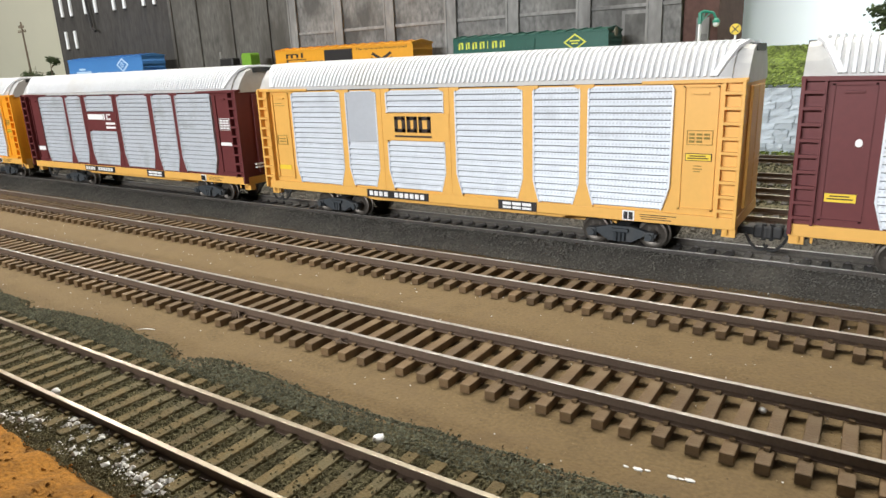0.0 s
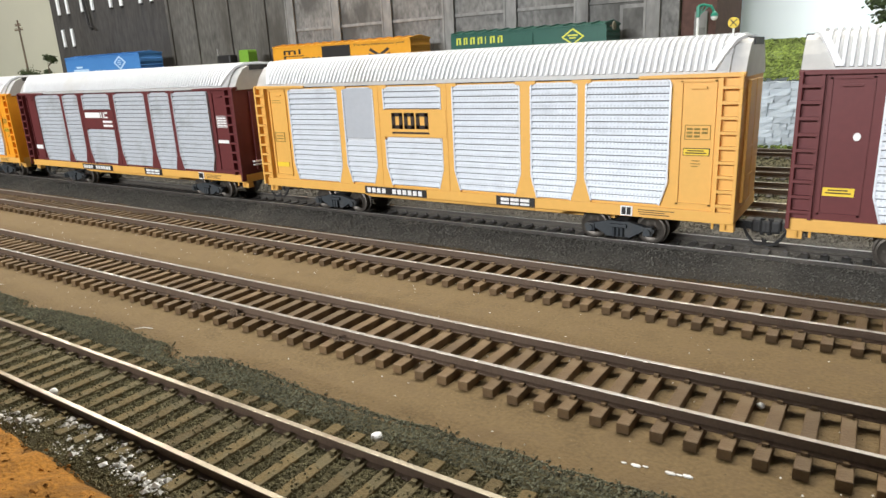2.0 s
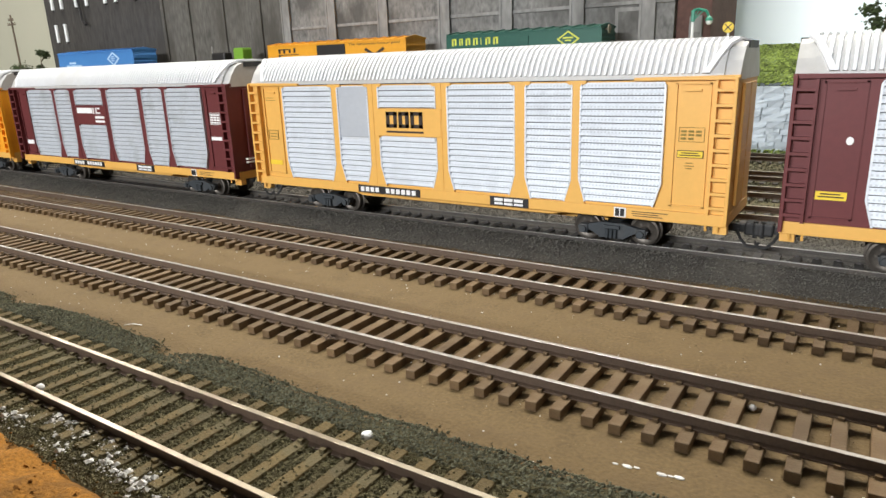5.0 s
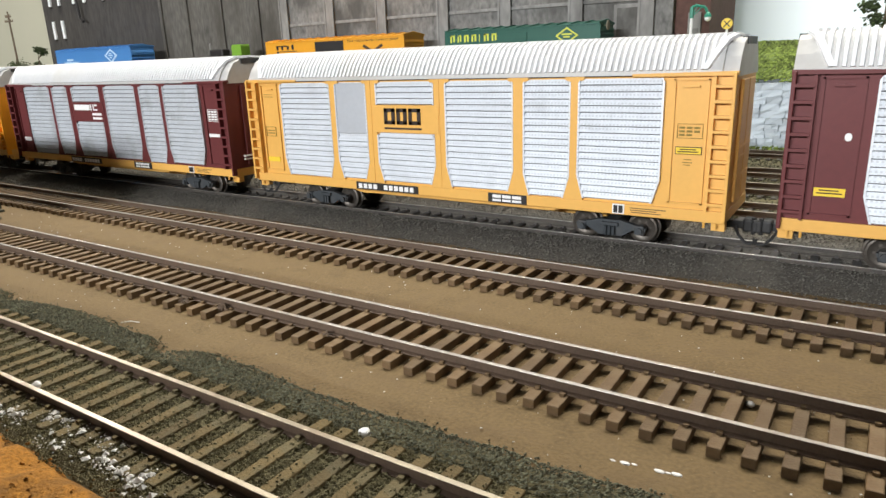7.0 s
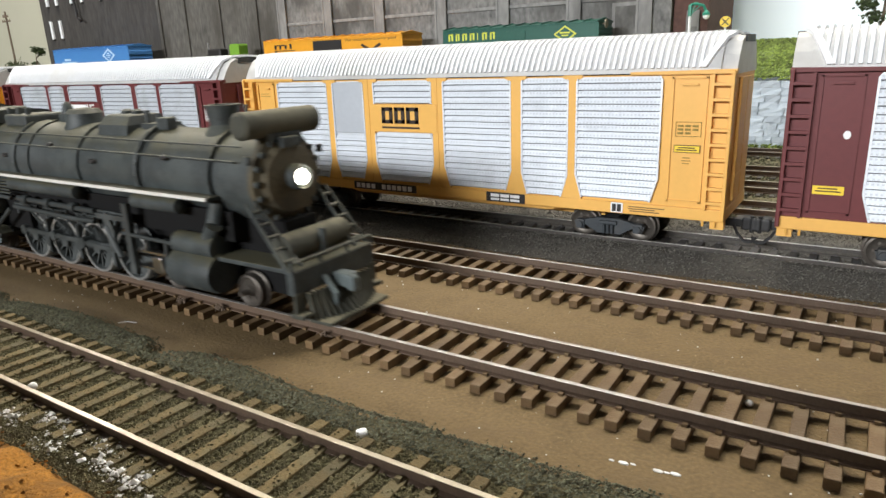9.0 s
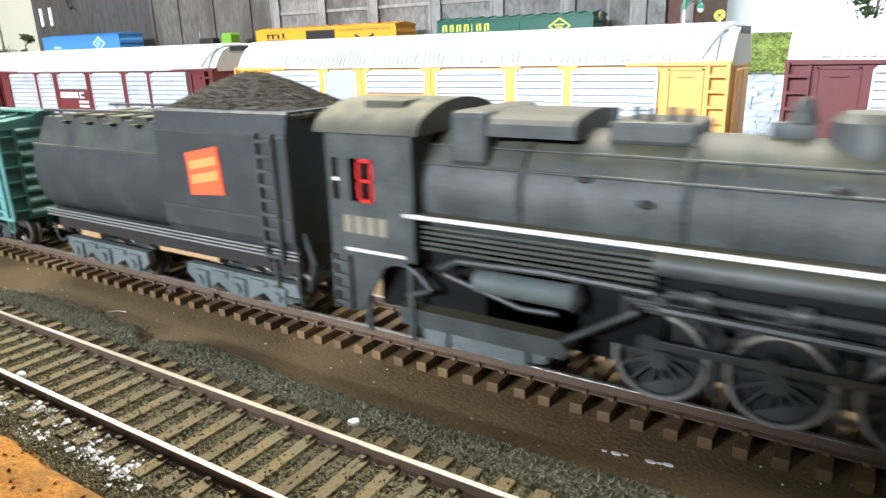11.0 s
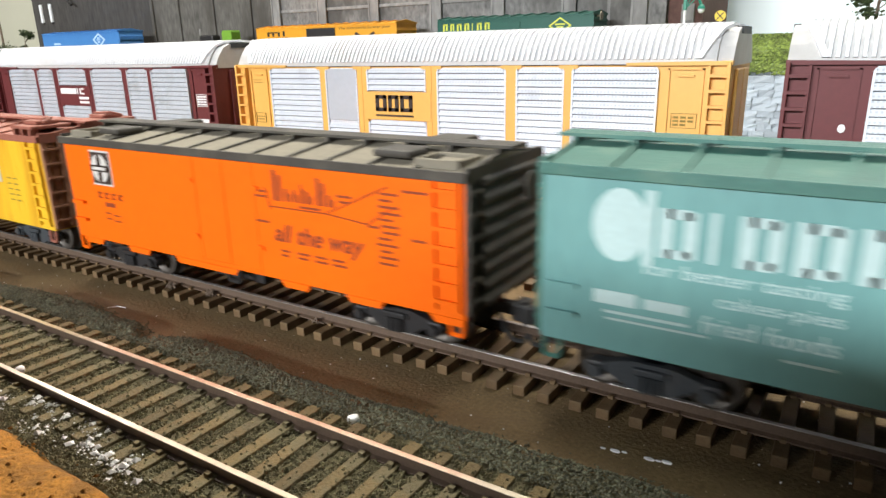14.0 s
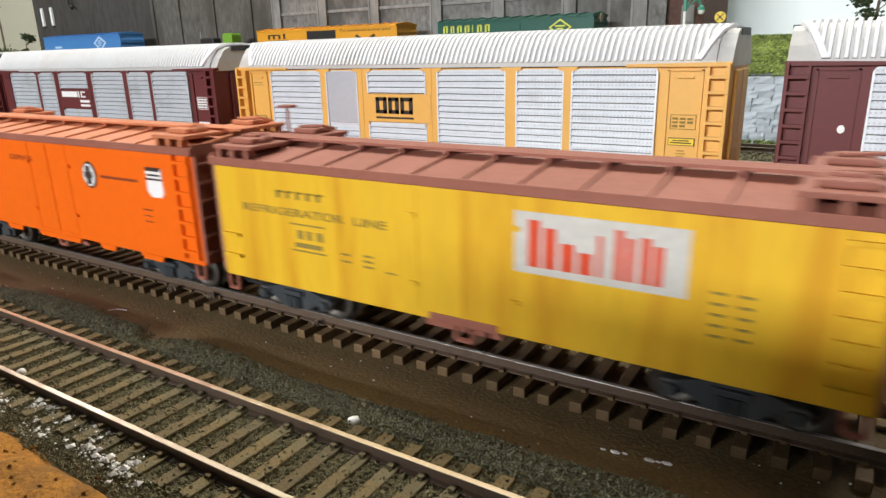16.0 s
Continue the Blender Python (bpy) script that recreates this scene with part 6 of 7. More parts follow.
part("bunker", bm, M["tank"], td, "flat-sided coal bunker")
bm = B()
for z in (0.0440, 0.0252):
    box(bm, tx(-0.2225), tx(-0.1765), -0.0165, -0.0158, z, z + 0.0005)
part("bunker_seam", bm, M["loco"], td)
for k in range(3):
    bm = B()
    rod(bm, (tx(-0.2835), -0.0156, 0.0160 + 0.0009 * k), (tx(-0.1765), -0.0156, 0.0160 + 0.0009 * k), 0.00025, 6)
    part("side_pipe", bm, M["pipe_grey"], td, "thin grey pipe along the frame")
bm = B()
box(bm, tx(-0.2810), tx(-0.1770), -0.0140, 0.0140, 0.0120, 0.0182)
part("frame", bm, M["black"], td)
for a, b, w in ((-0.2700, -0.2600, 0.0138), (-0.2330, -0.2080, 0.0128)):
    bm = B()
    box(bm, tx(a), tx(b), -w, w, 0.0100, 0.0135, 0.0004)
    part("tan_crossbeam", bm, M["tan"], td, "bare tan plastic underframe beam")


def heap(rng, n):
    a, b = rng.uniform(-1, 1, n), rng.uniform(-1, 1, n)
    x = tx(-0.1995) + a * 0.0235
    hgt = 0.0485 + 0.0085 * np.clip(1.0 - np.abs((a + 0.12) / 1.05) ** 1.6, 0, 1) * np.clip(1 - np.abs(b) ** 2.2, 0, 1)
    return np.stack((x, b * 0.0138, hgt + rng.uniform(-0.0005, 0.0005, n)), -1)


co = grains("coal_load", 11000, heap, (0.0003, 0.0007), M["coal"], "", "", 21)
for key in ("label", "category"):
    if key in co:
        del co[key]
co.parent = td
bm = B()
prism(bm, [(tx(-0.2215), 0.0480), (tx(-0.2090), 0.0540), (tx(-0.1990), 0.0540), (tx(-0.1780), 0.0480)], "y", -0.0075, 0.0075)
part("coal_core", bm, M["loco_top"], td)
bm = B()
prism(bm, [(tx(-0.2107), 0.0392), (tx(-0.1990), 0.0414), (tx(-0.1980), 0.0297), (tx(-0.2100), 0.0288)], "y", -0.0166, -0.0160)
part("emblem", bm, M["emblem"], td, "tilted orange-red square emblem")
bm = B()
prism(bm, [(tx(-0.2094), 0.0372), (tx(-0.1996), 0.0390), (tx(-0.1994), 0.0370), (tx(-0.2092), 0.0352)], "y", -0.0168, -0.0161)
prism(bm, [(tx(-0.2091), 0.0338), (tx(-0.1993), 0.0356), (tx(-0.1991), 0.0334), (tx(-0.2089), 0.0316)], "y", -0.0168, -0.0161)
part("emblem_print", bm, M["emblem_light"], td)
ladder(td, tx(-0.1850), tx(-0.1800), 0.0150, 0.0450, 9, -0.0164, M["loco"])
bm = B()
box(bm, tx(-0.1850), tx(-0.1775), -0.0150, -0.0120, 0.0050, 0.0058)
for k in (-0.1850, -0.1780):
    box(bm, tx(k), tx(k) + 0.0006, -0.0150, -0.0140, 0.0050, 0.0170)
part("step", bm, M["loco"], td)
for u in (-0.2575, -0.1995):
    bm = B()
    for s in (-1, 1):
        y0, y1 = sorted((s * 0.0118, s * 0.0140))
        prism(bm, [(-0.0200, 0.0090), (0.0200, 0.0090), (0.0205, 0.0060), (0.0165, 0.0030), (0.0115, 0.0030), (0.0085, 0.0052), (0.0040, 0.0030), (-0.0040, 0.0030), (-0.0085, 0.0052), (-0.0115, 0.0030), (-0.0165, 0.0030), (-0.0205, 0.0060)], "y", y0, y1)
        for k in (-0.0142, 0.0, 0.0142):
            box(bm, k - 0.0026, k + 0.0026, *sorted((s * 0.0115, s * 0.0150)), 0.0028, 0.0078, 0.0005)
            rod(bm, (k, s * 0.0148, 0.0052), (k, s * 0.0156, 0.0052), 0.0014, 12)
        for k in (-0.0071, 0.0071):
            box(bm, k - 0.0028, k + 0.0028, *sorted((s * 0.0130, s * 0.0147)), 0.0068, 0.0084, 0.0003)
    box(bm, -0.017, 0.017, -0.0115, 0.0115, 0.0060, 0.0080)
    t = part("tender_truck", bm, M["soft_grey"], td, "chalky grey six-wheel truck")
    t.location = (tx(u), 0, 0)
    for k in (-0.0142, 0.0, 0.0142):
        spin(axle(t, k, 0.0046), k, 0.0046)
coupler(td, tx(-0.2850), -1)
bm = B()
path_rod(bm, [(tx(-0.1765), -0.0130, 0.0220), (tx(-0.1735), -0.0135, 0.0150), (tx(-0.1760), -0.0132, 0.0080)], 0.0006, 6)
rod(bm, (tx(-0.1770), 0, 0.0090), (tx(-0.1690), 0, 0.0090), 0.0012)
part("drawbar", bm, M["loco"], td)

# ---- steam locomotive ----
U = -0.0680
lo = vehicle("steam_locomotive", "weathered blue-black steam locomotive with white running board and lit headlight", "locomotive", U)
AX = 0.0342
bm = B()
lathe(bm, [(tx(-0.1440), 0.0130), (tx(-0.0860), 0.0128), (tx(-0.0855), 0.0126), (tx(-0.0260), 0.0122), (tx(-0.0255), 0.0125), (tx(-0.0240), 0.0125), (tx(-0.0235), 0.0120), (tx(0.0190), 0.0119)], (0, 0, AX), "x", 40)
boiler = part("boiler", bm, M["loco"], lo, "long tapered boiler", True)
for u in (-0.1130, -0.0850, -0.0560, -0.0270, 0.0050):
    bm = B()
    lathe(bm, [(tx(u), 0.0124), (tx(u), 0.0131), (tx(u) + 0.0007, 0.0131), (tx(u) + 0.0007, 0.0124)], (0, 0, AX), "x", 40)
    part("boiler_band", bm, M["loco"], boiler, smooth=True)
# smokebox front
bm = B()
lathe(bm, [(tx(0.0190), 0.0119), (tx(0.0206), 0.0117), (tx(0.0210), 0.0108), (tx(0.0212), 0.0098), (tx(0.0228), 0.0085), (tx(0.0234), 0.0050), (tx(0.0235), 0.0006)], (0, 0, AX), "x", 40)
front = part("smokebox_front", bm, M["smoke_brown"], lo, "dusty smokebox front ringed with bolts", True)
bm = B()
for k in range(18):
    a = math.tau * k / 18
    rod(bm, (tx(0.0205), 0.0108 * math.cos(a), AX + 0.0108 * math.sin(a)), (tx(0.0219), 0.0108 * math.cos(a), AX + 0.0108 * math.sin(a)), 0.0008, 8)
part("bolt_ring", bm, M["loco"], front)
bm = B()
lathe(bm, [(tx(0.0225), 0.0034), (tx(0.0262), 0.0034), (tx(0.0266), 0.0030), (tx(0.0258), 0.0026)], (0, 0, AX + 0.0006), "x", 24)
hl = part("headlight", bm, M["loco"], lo, "centred headlight housing", True)
bm = B()
lathe(bm, [(tx(0.0259), 0.0021), (tx(0.0268), 0.0014), (tx(0.0270), 0.0003)], (0, 0, AX + 0.0006), "x", 20)
part("lens", bm, M["glow"], hl, "bright lit lens", True)
# feedwater heater across the top
bm = B()
lathe(bm, [(-0.0132, 0.0004), (-0.0130, 0.0026), (-0.0122, 0.0034), (0.0122, 0.0034), (0.0130, 0.0026), (0.0132, 0.0004)], (tx(0.0190), 0, AX + 0.0142), "y", 26)
part("feedwater_heater", bm, M["loco_top"], lo, "dusty feedwater heater drum across the smokebox", True)
bm = B()
box(bm, tx(0.0165), tx(0.0215), -0.0060, 0.0060, AX + 0.0095, AX + 0.0120, 0.0005)
box(bm, tx(0.0215), tx(0.0236), -0.0030, 0.0030, AX + 0.0080, AX + 0.0108, 0.0004)
part("heater_saddle", bm, M["loco"], lo)
# domes and stack
for u, r, h, nm, mt in ((-0.0690, 0.0058, 0.0066, "sand_dome", M["loco"]), (-0.0010, 0.0046, 0.0080, "chimney", M["loco"])):
    bm = B()
    z0 = AX + 0.0105
    if nm == "chimney":
        lathe(bm, [(z0, r * 1.25), (z0 + h * 0.35, r * 0.86), (z0 + h * 0.88, r), (z0 + h, r * 1.08), (z0 + h, r * 0.7), (z0 + h * 0.5, r * 0.6)], (tx(u), 0, 0), "z", 26)
    else:
        lathe(bm, [(z0, r * 1.15), (z0 + h * 0.3, r), (z0 + h * 0.75, r * 0.97), (z0 + h * 0.95, r * 0.75), (z0 + h, r * 0.2)], (tx(u), 0, 0), "z", 26)
    part(nm, bm, mt, lo, smooth=True)
bm = B()
z0 = AX + 0.0098
base = [(-0.0074, -0.0076), (0.0074, -0.0076), (0.0074, 0.0076), (-0.0074, 0.0076)]
rings = [[bm.verts.new((tx(-0.0425) + a * kx, b * ky, z0 + h)) for a, b in base] for kx, ky, h in ((1.0, 1.0, 0.0), (0.97, 0.92, 0.0030), (0.84, 0.66, 0.0054), (0.76, 0.56, 0.0058))]
for A_, B_ in zip(rings, rings[1:]):
    for i in range(4):
        bm.faces.new((A_[i], A_[(i + 1) % 4], B_[(i + 1) % 4], B_[i]))
bm.faces.new(rings[-1])
for k in (-0.0028, 0.0026):
    lathe(bm, [(z0 + 0.0054, 0.0017), (z0 + 0.0066, 0.0017), (z0 + 0.0071, 0.0010), (z0 + 0.0072, 0.0002)], (tx(-0.0425) + k, 0, 0), "z", 14)
part("sand_box", bm, M["loco"], lo, "dusty saddle-shaped sand box with two lids")
bm = B()
box(bm, tx(-0.1077), tx(-0.0930), -0.0070, 0.0070, AX + 0.0110, AX + 0.0150, 0.0008)
for k in range(5):
    rod(bm, (tx(-0.1070 + 0.003 * k), -0.0050 + 0.002 * (k % 2), AX + 0.0150), (tx(-0.1070 + 0.003 * k), -0.0050 + 0.002 * (k % 2), AX + 0.0172), 0.0007, 8)
part("turret", bm, M["loco"], lo, "turret casing with small valves")
bm = B()
box(bm, tx(-0.0830), tx(-0.0765), -0.0012, 0.0012, AX + 0.0120, AX + 0.0150, 0.0003)
lathe(bm, [(AX + 0.0150, 0.0022), (AX + 0.0162, 0.0018), (AX + 0.0182, 0.0013), (AX + 0.0190, 0.0004)], (tx(-0.0785), 0, 0), "z", 16)
part("bell", bm, M["loco"], lo, "small bell in its cradle", True)
bm = B()
for k, u in enumerate((-0.0322, -0.0295, -0.0262)):
    rod(bm, (tx(u), -0.002 + 0.002 * k, AX + 0.0115), (tx(u), -0.002 + 0.002 * k, AX + 0.0168 - 0.001 * k), 0.0008, 8)
box(bm, tx(-0.0330), tx(-0.0250), -0.004, 0.004, AX + 0.0115, AX + 0.0132)
part("safety_valve", bm, M["loco"], lo)
bm = B()
rod(bm, (tx(0.0080), 0, AX + 0.010), (tx(0.0080), 0, AX + 0.0185), 0.0006)
box(bm, tx(-0.0250), tx(-0.0200), -0.0045, -0.0010, AX + 0.0115, AX + 0.0150, 0.0004)
part("generator", bm, M["loco"], lo)
# pipes and rails on the boiler side
for zoff, yo in ((0.0096, -0.0094), (0.0062, -0.0120)):
    bm = B()
    path_rod(bm, [(tx(-0.1430), yo, AX + zoff), (tx(-0.060), yo, AX + zoff - 0.0003), (tx(0.0150), yo, AX + zoff - 0.0007)], 0.00028, 6)
    for k in range(8):
        u = -0.125 + 0.0185 * k
        rod(bm, (tx(u), yo + 0.0004, AX + zoff - 0.0003), (tx(u), yo * 0.85, AX + zoff * 0.85), 0.0004, 6)
    part("handrail", bm, M["loco"], boiler)
for u in (-0.0930, -0.0250, -0.1220):
    bm = B()
    path_rod(bm, [(tx(u), 0.0131 * math.sin(a), AX + 0.0131 * math.cos(a)) for a in [radians(-20 - 14 * k) for k in range(7)]], 0.0007, 8)
    part("pipe", bm, M["loco"], boiler)
bm = B()
for u, a in ((-0.099, -80), (-0.047, -78), (-0.013, -66), (-0.072, -60), (-0.110, -65)):
    a = radians(a)
    m = Matrix.Translation((tx(u), 0.0129 * math.sin(a), AX + 0.0129 * math.cos(a)))
    bmesh.ops.create_uvsphere(bm, u_segments=8, v_segments=5, radius=0.0010, matrix=m @ Matrix.Diagonal((1.6, 1, 0.8, 1)))
part("washout_plug", bm, M["black"], boiler)
# running board with white edge
for s in (-1, 1):
    bm = B()
    box(bm, tx(-0.1459), tx(0.0075), *sorted((s * 0.0085, s * 0.0158)), 0.0296, 0.0306)
    rbd = part("running_board", bm, M["loco"], lo)
    bm = B()
    box(bm, tx(-0.1459), tx(0.0075), *sorted((s * 0.0157, s * 0.0162)), 0.0299, 0.0307)
    part("white_edge", bm, M["aged_white"], rbd, "white painted edge")
    for u0, u1 in ((-0.0970, -0.0556), (-0.0270, -0.0060)):
        bm = B()
        lathe(bm, [(tx(u0), 0.0006), (tx(u0) + 0.0005, 0.0021), (tx(u1) - 0.0005, 0.0021), (tx(u1), 0.0006)], (0, s * 0.0136, 0.0270), "x", 18)
        part("air_reservoir", bm, M["loco"], lo, smooth=True)
    bm = B()
    for k in range(5):
        rod(bm, (tx(-0.1420), s * 0.0150, 0.0238 + 0.0011 * k), (tx(-0.0960), s * 0.0150, 0.0238 + 0.0011 * k), 0.00035, 6)
    part("cooling_coil", bm, M["loco"], lo, "rows of thin cooling pipes")
bm = B()
lathe(bm, [(tx(-0.1310), 0.0008), (tx(-0.1300), 0.0024), (tx(-0.1110), 0.0024), (tx(-0.1098), 0.0030), (tx(-0.1085), 0.0010)], (0, -0.0140, 0.0185), "x", 18)
part("feed_pump", bm, M["soft_grey"], lo, "grey feed pump barrel", True)
bm = B()
path_rod(bm, [(tx(-0.1380), -0.0152, 0.0200), (tx(-0.1340), -0.0154, 0.0222), (tx(-0.1150), -0.0154, 0.0228), (tx(-0.0960), -0.0152, 0.0222)], 0.0007, 8)
path_rod(bm, [(tx(-0.1370), -0.0152, 0.0190), (tx(-0.1200), -0.0154, 0.0150), (tx(-0.1130), -0.0152, 0.0152)], 0.0006, 8)
path_rod(bm, [(tx(-0.1500), -0.0150, 0.0220), (tx(-0.1430), -0.0154, 0.0180), (tx(-0.1400), -0.0154, 0.0150), (tx(-0.1460), -0.0152, 0.0130)], 0.0006, 8)
path_rod(bm, [(tx(-0.0985), -0.0150, 0.0185), (tx(-0.1120), -0.0152, 0.0100)], 0.0007, 8)
path_rod(bm, [(tx(-0.0950), -0.0150, 0.0195), (tx(-0.0600), -0.0150, 0.0188), (tx(-0.0470), -0.0150, 0.0190)], 0.0008, 8)
part("piping", bm, M["loco_wheel"], lo, "weathered grey pipework")
bm = B()
prism(bm, [(tx(-0.1490), 0.0100), (tx(-0.1130), 0.0100), (tx(-0.1105), 0.0080), (tx(-0.1120), 0.0062), (tx(-0.1480), 0.0062)], "y", -0.0150, 0.0150)
part("ashpan", bm, M["loco"], lo)
# Frame core plus added near-black boxes that stand in for shade behind the wheels
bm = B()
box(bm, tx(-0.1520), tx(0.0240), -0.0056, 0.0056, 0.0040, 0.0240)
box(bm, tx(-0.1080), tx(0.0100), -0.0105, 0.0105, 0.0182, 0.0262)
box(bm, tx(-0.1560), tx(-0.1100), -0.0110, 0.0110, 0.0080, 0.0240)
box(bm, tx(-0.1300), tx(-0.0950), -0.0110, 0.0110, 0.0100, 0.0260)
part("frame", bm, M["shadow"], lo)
# cab
bm = B()
CX0, CX1 = tx(-0.1650), tx(-0.1432)
for s in (-1, 1):
    y0, y1 = sorted((s * 0.0152, s * 0.0162))
    for q in ((CX0, CX1, 0.0205, 0.0320), (CX0, CX1, 0.0410, 0.0466), (CX0, CX0 + 0.0014, 0.0320, 0.0410), (CX0 + 0.0030, CX0 + 0.0060, 0.0320, 0.0410), (CX0 + 0.0122, CX1, 0.0320, 0.0410)):
        box(bm, q[0], q[1], y0, y1, q[2], q[3])
    prism(bm, [(CX0, 0.0205), (tx(-0.1450), 0.0205), (tx(-0.1510), 0.0185), (tx(-0.1580), 0.0075), (CX0 + 0.0006, 0.0075)], "y", y0, y1)
box(bm, CX1 - 0.001, CX1, -0.0152, 0.0152, 0.0205, 0.0466)
cab = part("cab", bm, M["loco"], lo, "cab side with two windows")
bm = B()
arc = [(-0.0172, 0.0462)] + [(0.0172 * math.sin(a), 0.0462 + 0.0062 * math.cos(a)) for a in [radians(-80 + 160 * k / 12) for k in range(13)]] + [(0.0172, 0.0462)]
prism(bm, arc, "x", tx(-0.1672), tx(-0.1412))
part("cab_roof", bm, M["loco_top"], lo, "dusty olive cab roof", True)
bm = B()
box(bm, tx(-0.1580), tx(-0.1480), -0.0110, -0.0030, 0.0505, 0.0523, 0.0004)
part("roof_hatch", bm, M["loco_top"], lo)
# Near-black block fills the cab in place of a shaded interior
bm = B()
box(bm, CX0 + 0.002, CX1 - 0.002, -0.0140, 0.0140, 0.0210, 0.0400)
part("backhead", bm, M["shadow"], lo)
bm = B()
x0, x1 = CX0 + 0.0082, CX0 + 0.0122
for q in ((x0, x0 + 0.0006, 0.0320, 0.0410), (x1 - 0.0006, x1, 0.0320, 0.0410), (x0, x1, 0.0320, 0.0327), (x0, x1, 0.0403, 0.0410), (x0, x1, 0.0362, 0.0368)):
    box(bm, q[0], q[1], -0.0164, -0.0156, q[2], q[3])
part("window_sash", bm, M["sash"], cab, "red sliding window sash")
bm = B()
box(bm, CX0 + 0.0014, CX0 + 0.0030, -0.0160, -0.0154, 0.0361, 0.0367)
part("window_bar", bm, M["white"], cab)
bars(lo, [(tx(-0.1611) + 0.0030 * k, tx(-0.1611) + 0.0030 * k + 0.0022, 0.0252, 0.0290) for k in range(4)], -0.0163, M["roof_dusty"], "number_marking")
bars(lo, [(tx(-0.1608), tx(-0.1454), 0.0212, 0.0219)], -0.0164, M["aged_white"], "cab_stripe", "white stripe under the cab")
ladder(lo, tx(-0.1640), tx(-0.1600), 0.0078, 0.0200, 4, -0.0164, M["loco"])
bm = B()
for u in (-0.1570, -0.1455):
    box(bm, tx(u), tx(u) + 0.0012, -0.0158, -0.0146, 0.0030, 0.0205)
box(bm, tx(-0.1570), tx(-0.1443), -0.0158, -0.0146, 0.0192, 0.0205)
part("cab_bracket", bm, M["loco"], lo)
bm = B()
box(bm, tx(-0.1370), tx(-0.1290), -0.0122, 0.0122, AX + 0.0060, AX + 0.0165, 0.0012)
prism(bm, [(0.0118 * math.sin(a), AX + 0.0165 + 0.0022 * math.cos(a) - 0.0022) for a in [radians(-90 + 180 * k / 8) for k in range(9)]] + [(0.0118, AX + 0.0120), (-0.0118, AX + 0.0120)], "x", tx(-0.1290), tx(-0.1120))
part("cab_vent", bm, M["loco"], lo)

# driving wheels, with rods that go round with them
DR, DX = 0.0084, (-0.0957, -0.0766, -0.0575, -0.0384)
CRANK = 0.0036
bm = B()
box(bm, 0.0015, 0.0073, -0.0005, 0.0005, -0.0004, 0.0004, 0.0001)
SPOKE = bpy.data.meshes.new("spoke")
bm.to_mesh(SPOKE)
bm.free()
SPOKE.materials.append(M["loco_wheel"])
for i, u in enumerate(DX):
    bm = B()
    for s in (-1, 1):
        lathe(bm, [(s * 0.0063, DR * 0.80), (s * 0.0064, DR * 1.07), (s * 0.0071, DR * 1.08), (s * 0.0073, DR), (s * 0.0098, DR * 0.985), (s * 0.0099, DR * 0.86), (s * 0.0080, DR * 0.84), (s * 0.0063, DR * 0.80)], (0, 0, 0), "y", 40, False)
        rod(bm, (0, s * 0.0075, 0), (0, s * 0.0105, 0), 0.0021, 18)
        rod(bm, (0, s * 0.0078, -CRANK), (0, s * 0.0112, -CRANK), 0.0016, 16)
        prism(bm, [(DR * 0.83 * math.sin(a), DR * 0.83 * math.cos(a)) for a in [radians(-52 + 104 * k / 10) for k in range(11)]], "y", *sorted((s * 0.0082, s * 0.0097)))
    rod(bm, (0, -0.0085, 0), (0, 0.0085, 0), 0.0010, 10)
    d = part("driving_axle", bm, M["loco_wheel"], lo, "pair of spoked driving wheels", True)
    d.location = (tx(u), 0, DR)
    spin(d, tx(u), DR)
    for s in (-1, 1):
        bm = B()
        lathe(bm, [(s * 0.0072, DR * 0.99), (s * 0.0073, DR * 1.004), (s * 0.00985, DR * 0.992), (s * 0.0100, DR * 0.975), (s * 0.0100, DR * 0.90), (s * 0.0090, DR * 0.89)], (0, 0, 0), "y", 40, False)
        part("tyre", bm, M["tyre"], d, "worn bright steel tyre", True)
    # added black discs darken the openings between spokes in place of shade
    bm = B()
    for s in (-1, 1):
        lathe(bm, [(s * 0.0074, 0.0005), (s * 0.0074, DR * 0.85), (s * 0.0078, DR * 0.85), (s * 0.0078, 0.0005)], (0, 0, 0), "y", 30)
    part("wheel_web", bm, M["black"], d)
    for s in (-1, 1):
        for k in range(14):
            sp = new("spoke", SPOKE)
            sp.parent = d
            sp.matrix_local = pose(0, s * 0.0087, 0, 0, k * 360 / 14, 0)
RODS = []
